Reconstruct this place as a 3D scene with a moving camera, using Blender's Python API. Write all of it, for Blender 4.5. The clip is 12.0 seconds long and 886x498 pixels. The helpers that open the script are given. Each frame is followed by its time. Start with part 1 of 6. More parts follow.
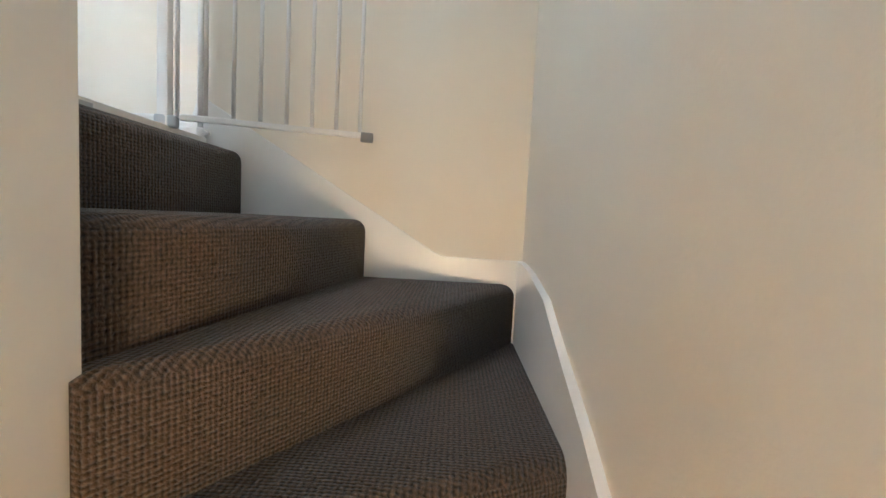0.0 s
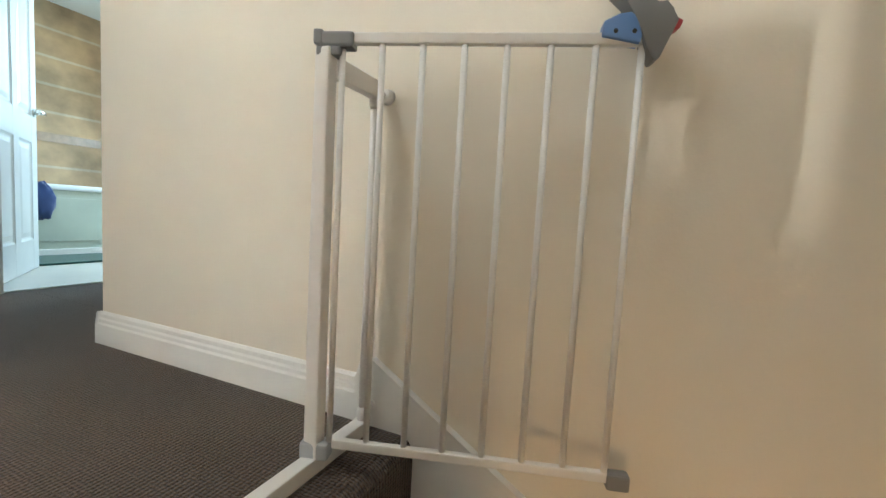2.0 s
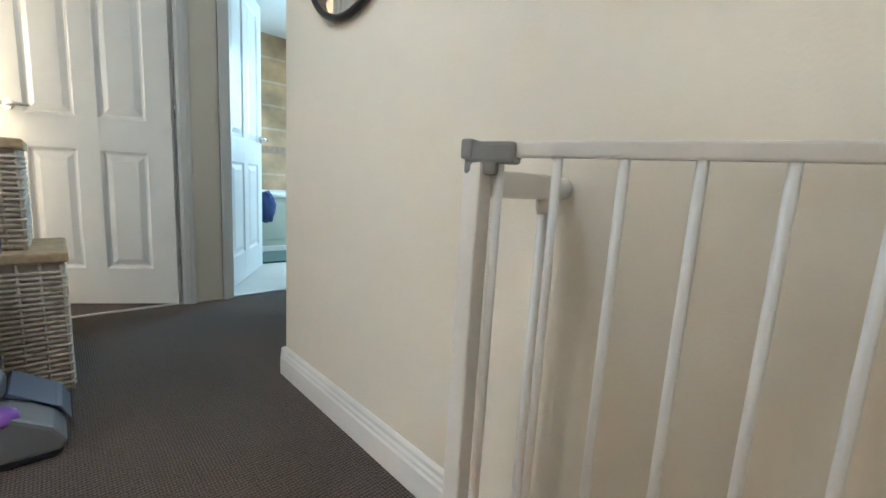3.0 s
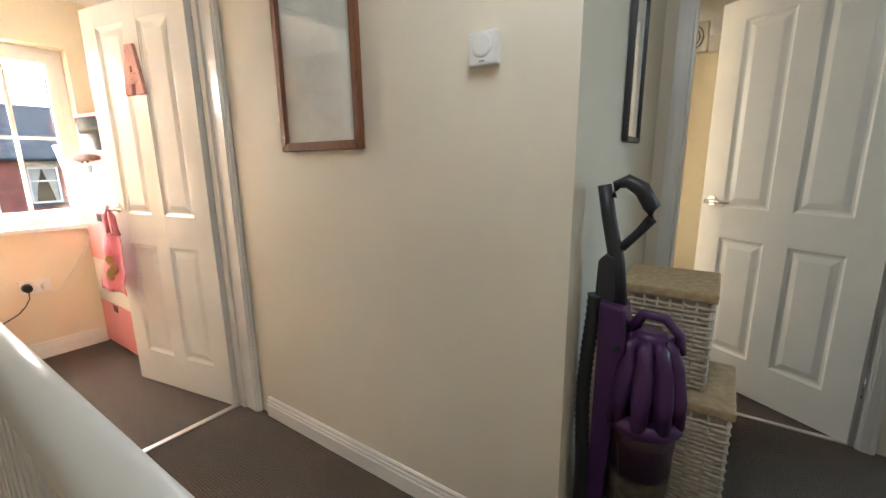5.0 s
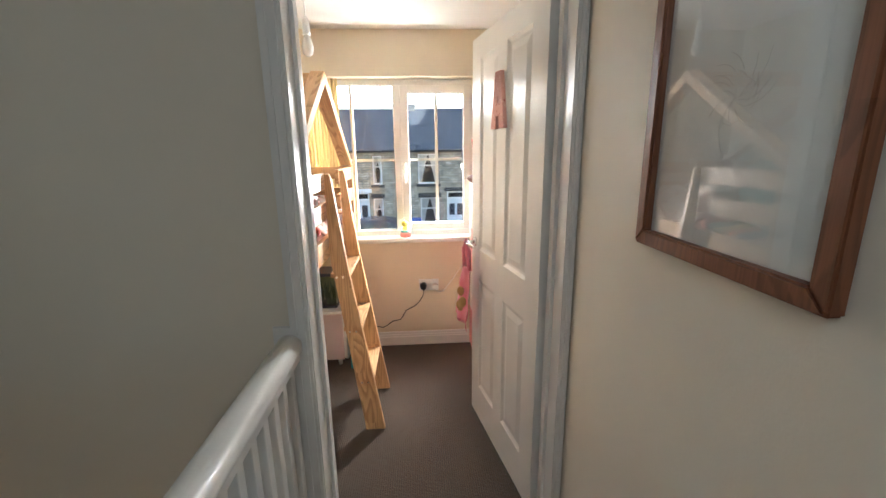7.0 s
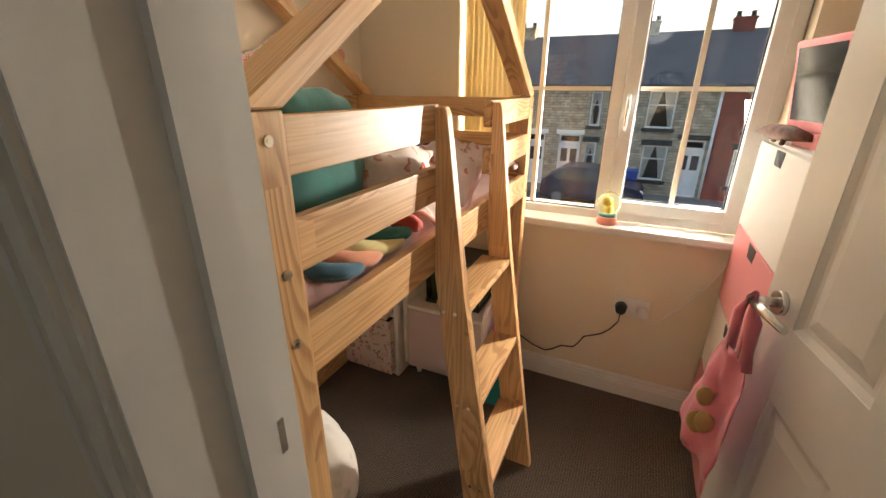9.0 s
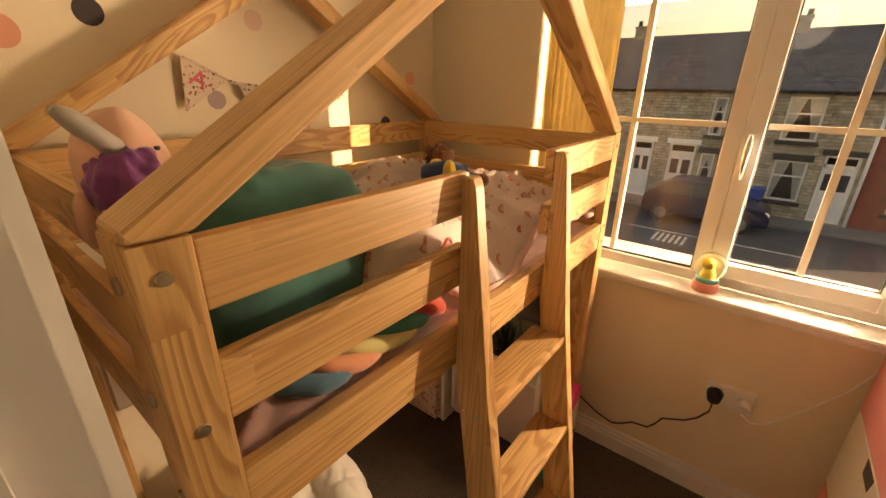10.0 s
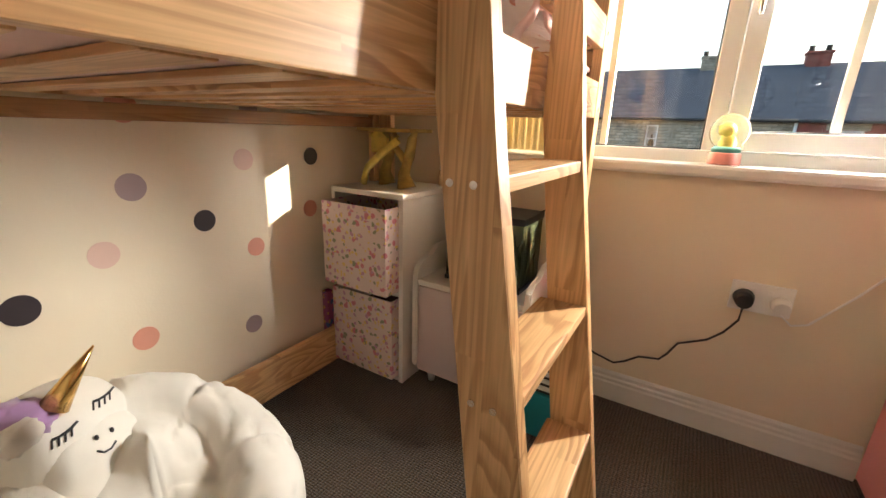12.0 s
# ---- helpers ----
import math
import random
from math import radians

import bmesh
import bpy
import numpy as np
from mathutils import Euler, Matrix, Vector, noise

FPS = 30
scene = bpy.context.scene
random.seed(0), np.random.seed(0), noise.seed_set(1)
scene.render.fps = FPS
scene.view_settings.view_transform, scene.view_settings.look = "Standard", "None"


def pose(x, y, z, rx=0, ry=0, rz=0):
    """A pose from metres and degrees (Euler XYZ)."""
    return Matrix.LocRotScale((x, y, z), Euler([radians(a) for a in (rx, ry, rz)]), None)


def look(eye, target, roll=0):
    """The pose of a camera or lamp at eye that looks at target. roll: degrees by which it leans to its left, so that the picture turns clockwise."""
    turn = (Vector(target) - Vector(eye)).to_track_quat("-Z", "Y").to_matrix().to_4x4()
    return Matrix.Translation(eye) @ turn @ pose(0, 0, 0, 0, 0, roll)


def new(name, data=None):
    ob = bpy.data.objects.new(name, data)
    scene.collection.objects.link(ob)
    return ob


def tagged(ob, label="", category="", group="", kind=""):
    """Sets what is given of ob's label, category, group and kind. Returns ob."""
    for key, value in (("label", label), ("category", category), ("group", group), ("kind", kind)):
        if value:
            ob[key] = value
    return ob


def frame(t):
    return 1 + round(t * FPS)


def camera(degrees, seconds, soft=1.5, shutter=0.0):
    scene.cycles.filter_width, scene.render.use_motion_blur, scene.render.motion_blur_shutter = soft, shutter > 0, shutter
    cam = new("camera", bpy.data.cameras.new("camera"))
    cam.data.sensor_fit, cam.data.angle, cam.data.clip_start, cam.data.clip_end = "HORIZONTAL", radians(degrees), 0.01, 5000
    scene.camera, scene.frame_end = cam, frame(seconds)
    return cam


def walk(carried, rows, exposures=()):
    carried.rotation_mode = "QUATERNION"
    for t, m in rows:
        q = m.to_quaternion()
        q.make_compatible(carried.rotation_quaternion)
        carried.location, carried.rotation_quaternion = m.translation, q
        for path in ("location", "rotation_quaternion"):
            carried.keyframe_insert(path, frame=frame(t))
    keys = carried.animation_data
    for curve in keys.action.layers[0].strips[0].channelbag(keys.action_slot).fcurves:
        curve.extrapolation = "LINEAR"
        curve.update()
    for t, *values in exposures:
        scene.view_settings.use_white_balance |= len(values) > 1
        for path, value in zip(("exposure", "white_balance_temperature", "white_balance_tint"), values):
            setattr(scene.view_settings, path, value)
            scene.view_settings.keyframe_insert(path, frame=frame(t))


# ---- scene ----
from mathutils.bvhtree import BVHTree
cam = camera(94.4, 12.0)
PATH = [
    (0, (0.850, -0.613, -0.187), (0.797, 1.381, -0.326), 2.9),
    (0.5, (0.824, -0.499, 0.027), (0.514, 1.476, -0.031), 3.2),
    (1, (0.779, -0.336, 0.168), (0.327, 1.612, 0.157), 3.5),
    (1.5, (0.664, -0.194, 0.338), (0.03, 1.702, 0.26), 3.6),
    (2, (0.542, -0.083, 0.486), (-0.256, 1.744, 0.331), 3.2),
    (2.5, (0.496, 0.059, 0.597), (-0.594, 1.72, 0.362), 3.4),
    (2.7, (0.462, 0.094, 0.649), (-0.756, 1.658, 0.386), 3.5),
    (4.3, (0.202, 0.13, 1.044), (-1.75, -0.084, 0.662), -0.1),
    (4.5, (0.199, 0.109, 1.071), (-1.703, -0.386, 0.696), -0.4),
    (5, (0.085, 0.035, 1.21), (-1.528, -1.075, 0.802), -0.7),
    (5.5, (-0.05, -0.049, 1.314), (-1.252, -1.598, 0.918), -1.0),
    (6, (-0.27, -0.146, 1.374), (-1.049, -1.944, 0.977), -1.0),
    (6.5, (-0.366, -0.246, 1.471), (-0.785, -2.158, 1.056), -0.8),
    (7, (-0.446, -0.563, 1.455), (-0.562, -2.506, 0.993), -0.8),
    (8.8, (-0.442, -1.61, 1.408), (0.263, -3.343, 0.703), -0.1),
    (9, (-0.428, -1.673, 1.399), (0.358, -3.361, 0.669), 0.3),
    (9.5, (-0.427, -1.841, 1.388), (0.562, -3.407, 0.632), 0.3),
    (10, (-0.424, -1.942, 1.505), (0.722, -3.407, 0.77), 0.8),
    (10.5, (-0.43, -2.003, 1.569), (0.821, -3.406, 0.885), 1.2),
    (11, (-0.406, -2.067, 1.376), (0.884, -3.452, 0.728), 1.0),
    (11.5, (-0.342, -2.051, 1.037), (0.876, -3.524, 0.448), 1.6),
    (12, (-0.286, -2.09, 0.924), (0.698, -3.737, 0.359), 1.9),
]
EXPOSURES = [
    (0.0, 4.65, 5000, 4), (0.5, 4.3, 5500, 5), (1.0, 4.25, 6300, 8), (2.0, 4.0, 6000, 6), (2.7, 3.85, 5500, 5), (4.3, 3.65, 6500, 10),
    (5.0, 3.2, 6200, 8), (5.5, 2.9, 5900, 6), (6.0, 2.5, 5800, 7), (7.0, 2.4, 5600, 6), (9.0, 1.5, 6700, 8), (9.5, 1.35, 8700, 13),
    (10.5, 0.95, 14000, 25), (11.0, 1.05, 12500, 22), (11.5, 1.5, 9800, 14), (12.0, 1.9, 6200, 6),
]
walk(cam, [(t, look(eye, target, roll)) for t, eye, target, roll in PATH], EXPOSURES)

# ---- light ----
world = bpy.data.worlds.new("sky")
scene.world = world
world.use_nodes = True
_n = world.node_tree.nodes
_sky = _n.new("ShaderNodeTexSky")
_sky.sky_type = "NISHITA"
_sky.sun_disc = False
_sky.dust_density = 3.0
_sky.sun_elevation = radians(14)
_sky.sun_rotation = radians(237)
world.node_tree.links.new(_sky.outputs[0], _n["Background"].inputs[0])
_n["Background"].inputs[1].default_value = 0.15

sun = new("sun", bpy.data.lights.new("sun", "SUN"))
sun.data.energy, sun.data.angle, sun.data.color = 4.0, radians(0.5), (1.0, 0.86, 0.66)
sun.matrix_world = look((-8.42, -5.4, 2.45), (0, 0, 0))


def area_lamp(name, eye, target, w, h, watts, color):
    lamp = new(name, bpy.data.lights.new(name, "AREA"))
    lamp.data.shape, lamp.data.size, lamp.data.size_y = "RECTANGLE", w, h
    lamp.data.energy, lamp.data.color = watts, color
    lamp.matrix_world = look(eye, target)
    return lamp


area_lamp("bedroom_window_light", (-0.27, -3.80, 1.87), (-0.35, -1.9, 0.85), 1.2, 0.14, 3, (1.0, 0.95, 0.88))
# added strip lamp at the window's side, brightening the wall under the bed
area_lamp("bedroom_window_side_light", (-0.855, -3.80, 1.13), (0.885, -2.36, 0.45), 0.05, 0.48, 18, (1.0, 0.93, 0.84))
# lamps added in unseen openings of the bathroom and back room
area_lamp("bathroom_added_light", (-3.2, 2.78, 1.5), (-2.3, 0.6, 0.8), 0.9, 0.9, 3, (0.55, 0.82, 1.0))
area_lamp("back_room_added_light", (-3.2, -2.15, 1.5), (-3.0, 0.5, 0.9), 1.1, 1.0, 5, (1.0, 0.93, 0.82))



def fill_light(name, at, watts, radius, color):
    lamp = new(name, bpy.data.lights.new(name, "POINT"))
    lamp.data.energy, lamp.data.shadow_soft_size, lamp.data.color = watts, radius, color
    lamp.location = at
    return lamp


# added fill, with no lamp built there: cool on the landing, warm below
fill_light("landing_fill", (-0.40, -0.15, 2.06), 1.35, 0.20, (0.94, 0.97, 1.0))
fill_light("lower_hall_fill", (0.72, -2.6, -0.62), 4.2, 0.12, (1.0, 0.63, 0.31))

# ---- materials ----


def mat(name, rough=0.6, metal=0.0):
    m = bpy.data.materials.new(name)
    m.use_nodes = True
    b = m.node_tree.nodes["Principled BSDF"]
    b.inputs["Roughness"].default_value, b.inputs["Metallic"].default_value = rough, metal
    return m, m.node_tree, b


def node(nt, kind, **values):
    n = nt.nodes.new(kind)
    for key, value in values.items():
        n.inputs[key].default_value = value
    return n


def coords(nt, scale=(1, 1, 1), shift=False, turn=(0, 0, 0)):
    tc = nt.nodes.new("ShaderNodeTexCoord")
    mp = nt.nodes.new("ShaderNodeMapping")
    mp.inputs["Scale"].default_value = scale
    mp.inputs["Rotation"].default_value = turn
    out = tc.outputs["Object"]
    if shift:
        info = nt.nodes.new("ShaderNodeObjectInfo")
        mul = nt.nodes.new("ShaderNodeVectorMath")
        mul.operation = "MULTIPLY_ADD"
        mul.inputs[1].default_value = (3.1, 5.7, 4.3)
        nt.links.new(info.outputs["Random"], mul.inputs[0])
        nt.links.new(out, mul.inputs[2])
        out = mul.outputs[0]
    nt.links.new(out, mp.inputs[0])
    return mp.outputs[0]


def ramp(nt, fac, stops):
    r = nt.nodes.new("ShaderNodeValToRGB")
    while len(r.color_ramp.elements) < len(stops):
        r.color_ramp.elements.new(0.5)
    for e, (p, c) in zip(r.color_ramp.elements, stops):
        e.position, e.color = p, (*c, 1)
    nt.links.new(fac, r.inputs[0])
    return r.outputs[0]


def bump(nt, b, height, strength, distance):
    n = nt.nodes.new("ShaderNodeBump")
    n.inputs["Strength"].default_value, n.inputs["Distance"].default_value = strength, distance
    nt.links.new(height, n.inputs["Height"])
    nt.links.new(n.outputs[0], b.inputs["Normal"])


def painted(name, color, rough=0.55, spread=0.06, scale=3.0, grain=220.0, depth=0.0006, strength=0.35):
    """Paint or plastic: a slow blotch in the colour and a fine relief."""
    m, nt, b = mat(name, rough)
    v = coords(nt)
    slow = node(nt, "ShaderNodeTexNoise", Scale=scale, Detail=5.0)
    nt.links.new(v, slow.inputs[0])
    lo = tuple(c * (1 - spread) for c in color)
    hi = tuple(min(1, c * (1 + spread)) for c in color)
    nt.links.new(ramp(nt, slow.outputs[0], [(0.3, lo), (0.7, hi)]), b.inputs["Base Color"])
    fine = node(nt, "ShaderNodeTexNoise", Scale=grain, Detail=3.0)
    nt.links.new(v, fine.inputs[0])
    bump(nt, b, fine.outputs[0], strength, depth)
    return m


def pine(name, axis, light=(0.78, 0.49, 0.235), dark=(0.38, 0.150, 0.048)):
    """Glued pine: staves side by side, each of finger-jointed lengths with its own figure and tone."""
    m, nt, b = mat(name, 0.42)

    def maths(op, *args):
        n = nt.nodes.new("ShaderNodeMath")
        n.operation = op
        for k, a in enumerate(args):
            if isinstance(a, (int, float)):
                n.inputs[k].default_value = a
            else:
                nt.links.new(a, n.inputs[k])
        return n.outputs[0]

    whole = coords(nt, (1, 1, 1), shift=True)
    sep = nt.nodes.new("ShaderNodeSeparateXYZ")
    nt.links.new(whole, sep.inputs[0])
    along = sep.outputs[axis]
    across = maths("ADD", sep.outputs[(axis + 1) % 3], sep.outputs[(axis + 2) % 3])
    stave = maths("FLOOR", maths("MULTIPLY", across, 20.0))
    length = maths("FLOOR", maths("MULTIPLY_ADD", stave, 0.37, maths("MULTIPLY", along, 2.1)))
    both = nt.nodes.new("ShaderNodeCombineXYZ")
    nt.links.new(stave, both.inputs[0])
    nt.links.new(length, both.inputs[1])
    white = nt.nodes.new("ShaderNodeTexWhiteNoise")
    white.noise_dimensions = "2D"
    nt.links.new(both.outputs[0], white.inputs["Vector"])

    def figure(stretch, scale, turns):
        scales = [1.0, 1.0, 1.0]
        scales[axis] = stretch
        jump = nt.nodes.new("ShaderNodeVectorMath")
        jump.operation = "MULTIPLY_ADD"
        jump.inputs[1].default_value = (5.0, 7.0, 6.0)
        nt.links.new(white.outputs["Color"], jump.inputs[0])
        nt.links.new(coords(nt, scales, shift=True), jump.inputs[2])
        field = node(nt, "ShaderNodeTexNoise", Scale=scale, Detail=1.6, Roughness=0.35)
        nt.links.new(jump.outputs[0], field.inputs[0])
        return maths("FRACT", maths("MULTIPLY", field.outputs[0], turns))

    flame = figure(0.22, 10.0, 15.0)
    straight = figure(0.03, 18.0, 16.0)
    bold = maths("GREATER_THAN", white.outputs["Value"], 0.58)
    pick = nt.nodes.new("ShaderNodeMix")
    nt.links.new(bold, pick.inputs["Factor"])
    nt.links.new(straight, pick.inputs["A"])
    nt.links.new(flame, pick.inputs["B"])
    mid = tuple(0.84 * a + 0.16 * c for a, c in zip(light, dark))
    late = tuple(0.40 * a + 0.60 * c for a, c in zip(light, dark))
    figured = ramp(nt, pick.outputs["Result"], [(0.0, light), (0.38, mid), (0.66, late), (0.86, late), (0.97, light)])
    calm = node(nt, "ShaderNodeMapRange", **{"From Max": 0.8, "To Min": 0.20, "To Max": 1.0})
    nt.links.new(white.outputs["Value"], calm.inputs[0])
    base = nt.nodes.new("ShaderNodeMix")
    base.data_type = "RGBA"
    nt.links.new(calm.outputs[0], base.inputs["Factor"])
    base.inputs["A"].default_value = (*mid, 1)
    nt.links.new(figured, base.inputs["B"])
    scales = [1.0, 1.0, 1.0]
    scales[axis] = 0.03
    fibre = node(nt, "ShaderNodeTexNoise", Scale=260.0, Detail=2.0)
    nt.links.new(coords(nt, scales, shift=True), fibre.inputs[0])
    tone = ramp(nt, fibre.outputs[0], [(0.3, (0.86, 0.84, 0.80)), (0.7, (1.06, 1.06, 1.06))])
    mx = nt.nodes.new("ShaderNodeMix")
    mx.data_type, mx.blend_type = "RGBA", "MULTIPLY"
    mx.inputs["Factor"].default_value = 1.0
    nt.links.new(base.outputs["Result"], mx.inputs["A"])
    nt.links.new(tone, mx.inputs["B"])
    hue = nt.nodes.new("ShaderNodeHueSaturation")
    info = nt.nodes.new("ShaderNodeObjectInfo")
    mr = node(nt, "ShaderNodeMapRange", **{"To Min": 0.92, "To Max": 1.08})
    nt.links.new(info.outputs["Random"], mr.inputs[0])
    own = node(nt, "ShaderNodeMapRange", **{"To Min": 1.06, "To Max": 0.90})
    nt.links.new(white.outputs["Value"], own.inputs[0])
    nt.links.new(maths("MULTIPLY", mr.outputs[0], own.outputs[0]), hue.inputs["Value"])
    nt.links.new(mx.outputs["Result"], hue.inputs["Color"])
    nt.links.new(hue.outputs[0], b.inputs["Base Color"])
    bump(nt, b, fibre.outputs[0], 0.25, 0.0006)
    return m


def carpet(name, light, dark, pitch=0.0075):
    """Ribbed loop carpet: loops in rows, flecked."""
    m, nt, b = mat(name, 0.95)
    b.inputs["Sheen Weight"].default_value = 0.15
    v = coords(nt)
    sep = nt.nodes.new("ShaderNodeSeparateXYZ")
    nt.links.new(v, sep.inputs[0])

    def wave(a, c, period):
        s = nt.nodes.new("ShaderNodeMath")
        s.operation = "ADD"
        nt.links.new(a, s.inputs[0])
        if c is None:
            s.inputs[1].default_value = 0
        else:
            nt.links.new(c, s.inputs[1])
        k = nt.nodes.new("ShaderNodeMath")
        k.operation = "MULTIPLY"
        k.inputs[1].default_value = 2 * math.pi / period
        nt.links.new(s.outputs[0], k.inputs[0])
        w = nt.nodes.new("ShaderNodeMath")
        w.operation = "SINE"
        nt.links.new(k.outputs[0], w.inputs[0])
        return w.outputs[0]

    geo = nt.nodes.new("ShaderNodeNewGeometry")
    nsep = nt.nodes.new("ShaderNodeSeparateXYZ")
    nt.links.new(geo.outputs["True Normal"], nsep.inputs[0])
    level = nt.nodes.new("ShaderNodeMath")
    level.operation = "GREATER_THAN"
    level.inputs[1].default_value = 0.6
    nt.links.new(nsep.outputs[2], level.inputs[0])

    def either(a, c):
        mx = nt.nodes.new("ShaderNodeMix")
        nt.links.new(level.outputs[0], mx.inputs["Factor"])
        nt.links.new(a, mx.inputs["A"])
        nt.links.new(c, mx.inputs["B"])
        return mx.outputs["Result"]

    along = nt.nodes.new("ShaderNodeMath")
    along.operation = "ADD"
    nt.links.new(sep.outputs[0], along.inputs[0])
    nt.links.new(sep.outputs[1], along.inputs[1])
    rows = wave(either(along.outputs[0], sep.outputs[0]), None, pitch * 1.15)
    loops = wave(either(sep.outputs[2], sep.outputs[1]), None, pitch * 0.85)
    add = nt.nodes.new("ShaderNodeMath")
    add.operation = "MULTIPLY_ADD"
    add.inputs[1].default_value = 0.8
    nt.links.new(loops, add.inputs[0])
    nt.links.new(rows, add.inputs[2])
    fleck = node(nt, "ShaderNodeTexNoise", Scale=170.0, Detail=4.0)
    nt.links.new(v, fleck.inputs[0])
    blotch = node(nt, "ShaderNodeTexNoise", Scale=2.2, Detail=4.0)
    nt.links.new(v, blotch.inputs[0])
    tot = nt.nodes.new("ShaderNodeMath")
    tot.operation = "MULTIPLY_ADD"
    tot.inputs[1].default_value = 0.12
    nt.links.new(add.outputs[0], tot.inputs[0])
    nt.links.new(fleck.outputs[0], tot.inputs[2])
    tot2 = nt.nodes.new("ShaderNodeMath")
    tot2.operation = "MULTIPLY_ADD"
    tot2.inputs[1].default_value = 0.35
    nt.links.new(blotch.outputs[0], tot2.inputs[0])
    nt.links.new(tot.outputs[0], tot2.inputs[2])
    nt.links.new(ramp(nt, tot2.outputs[0], [(0.38, dark), (0.95, light)]), b.inputs["Base Color"])
    bump(nt, b, tot.outputs[0], 1.0, 0.009)
    return m


def cloth(name, color, spread=0.12, rough=0.9, weave=900.0):
    m = painted(name, color, rough, spread, 9.0, weave, 0.0008, 0.5)
    m.node_tree.nodes["Principled BSDF"].inputs["Sheen Weight"].default_value = 0.3
    return m


def printed(name, ground, inks, scale, size, rough=0.85):
    """Cloth or card with small scattered motifs in several inks."""
    m, nt, b = mat(name, rough)
    v = coords(nt)
    col = None
    base = nt.nodes.new("ShaderNodeRGB")
    base.outputs[0].default_value = (*ground, 1)
    col = base.outputs[0]
    for i, ink in enumerate(inks):
        warp = node(nt, "ShaderNodeTexNoise", Scale=scale * 1.7, Detail=1.0)
        nt.links.new(v, warp.inputs[0])
        add = nt.nodes.new("ShaderNodeVectorMath")
        add.operation = "MULTIPLY_ADD"
        add.inputs[1].default_value = (0.5 / scale,) * 3
        nt.links.new(warp.outputs["Color"], add.inputs[0])
        off = nt.nodes.new("ShaderNodeVectorMath")
        off.operation = "ADD"
        off.inputs[1].default_value = (i * 1.37, i * 2.11, i * 0.73)
        nt.links.new(v, off.inputs[0])
        nt.links.new(off.outputs[0], add.inputs[2])
        vor = node(nt, "ShaderNodeTexVoronoi", Scale=scale * (1 + 0.23 * i))
        nt.links.new(add.outputs[0], vor.inputs["Vector"])
        mask = ramp(nt, vor.outputs["Distance"], [(size * 0.9, (1, 1, 1)), (size * 1.1, (0, 0, 0))])
        mx = nt.nodes.new("ShaderNodeMix")
        mx.data_type = "RGBA"
        nt.links.new(mask, mx.inputs["Factor"])
        nt.links.new(col, mx.inputs["A"])
        mx.inputs["B"].default_value = (*ink, 1)
        col = mx.outputs["Result"]
    nt.links.new(col, b.inputs["Base Color"])
    fine = node(nt, "ShaderNodeTexNoise", Scale=700.0)
    nt.links.new(v, fine.inputs[0])
    bump(nt, b, fine.outputs[0], 0.3, 0.0006)
    return m


def arcs(name, ground, ink, scale):
    """Bed linen printed with little rainbow arcs: rings of scattered cells, cut to halves."""
    m, nt, b = mat(name, 0.9)
    b.inputs["Sheen Weight"].default_value = 0.2
    v = coords(nt)
    vor = node(nt, "ShaderNodeTexVoronoi", Scale=scale, Randomness=0.6)
    nt.links.new(v, vor.inputs["Vector"])
    ring = ramp(nt, vor.outputs["Distance"], [(0.10, (0.25, 0.25, 0.25)), (0.20, (0.45, 0.45, 0.45)), (0.33, (1, 1, 1)), (0.37, (0, 0, 0))])
    diff = nt.nodes.new("ShaderNodeVectorMath")
    diff.operation = "SUBTRACT"
    nt.links.new(v, diff.inputs[0])
    nt.links.new(vor.outputs["Position"], diff.inputs[1])
    dot = nt.nodes.new("ShaderNodeVectorMath")
    dot.operation = "DOT_PRODUCT"
    dot.inputs[1].default_value = (0.75, 0.65, 0.0)
    nt.links.new(diff.outputs[0], dot.inputs[0])
    half = nt.nodes.new("ShaderNodeMath")
    half.operation = "GREATER_THAN"
    half.inputs[1].default_value = 0.0
    nt.links.new(dot.outputs["Value"], half.inputs[0])
    mul = nt.nodes.new("ShaderNodeMath")
    mul.operation = "MULTIPLY"
    nt.links.new(ring, mul.inputs[0])
    nt.links.new(half.outputs[0], mul.inputs[1])
    mx = nt.nodes.new("ShaderNodeMix")
    mx.data_type = "RGBA"
    nt.links.new(mul.outputs[0], mx.inputs["Factor"])
    mx.inputs["A"].default_value, mx.inputs["B"].default_value = (*ground, 1), (*ink, 1)
    nt.links.new(mx.outputs["Result"], b.inputs["Base Color"])
    fine = node(nt, "ShaderNodeTexNoise", Scale=14.0, Detail=6.0)
    nt.links.new(v, fine.inputs[0])
    bump(nt, b, fine.outputs[0], 0.35, 0.010)
    return m


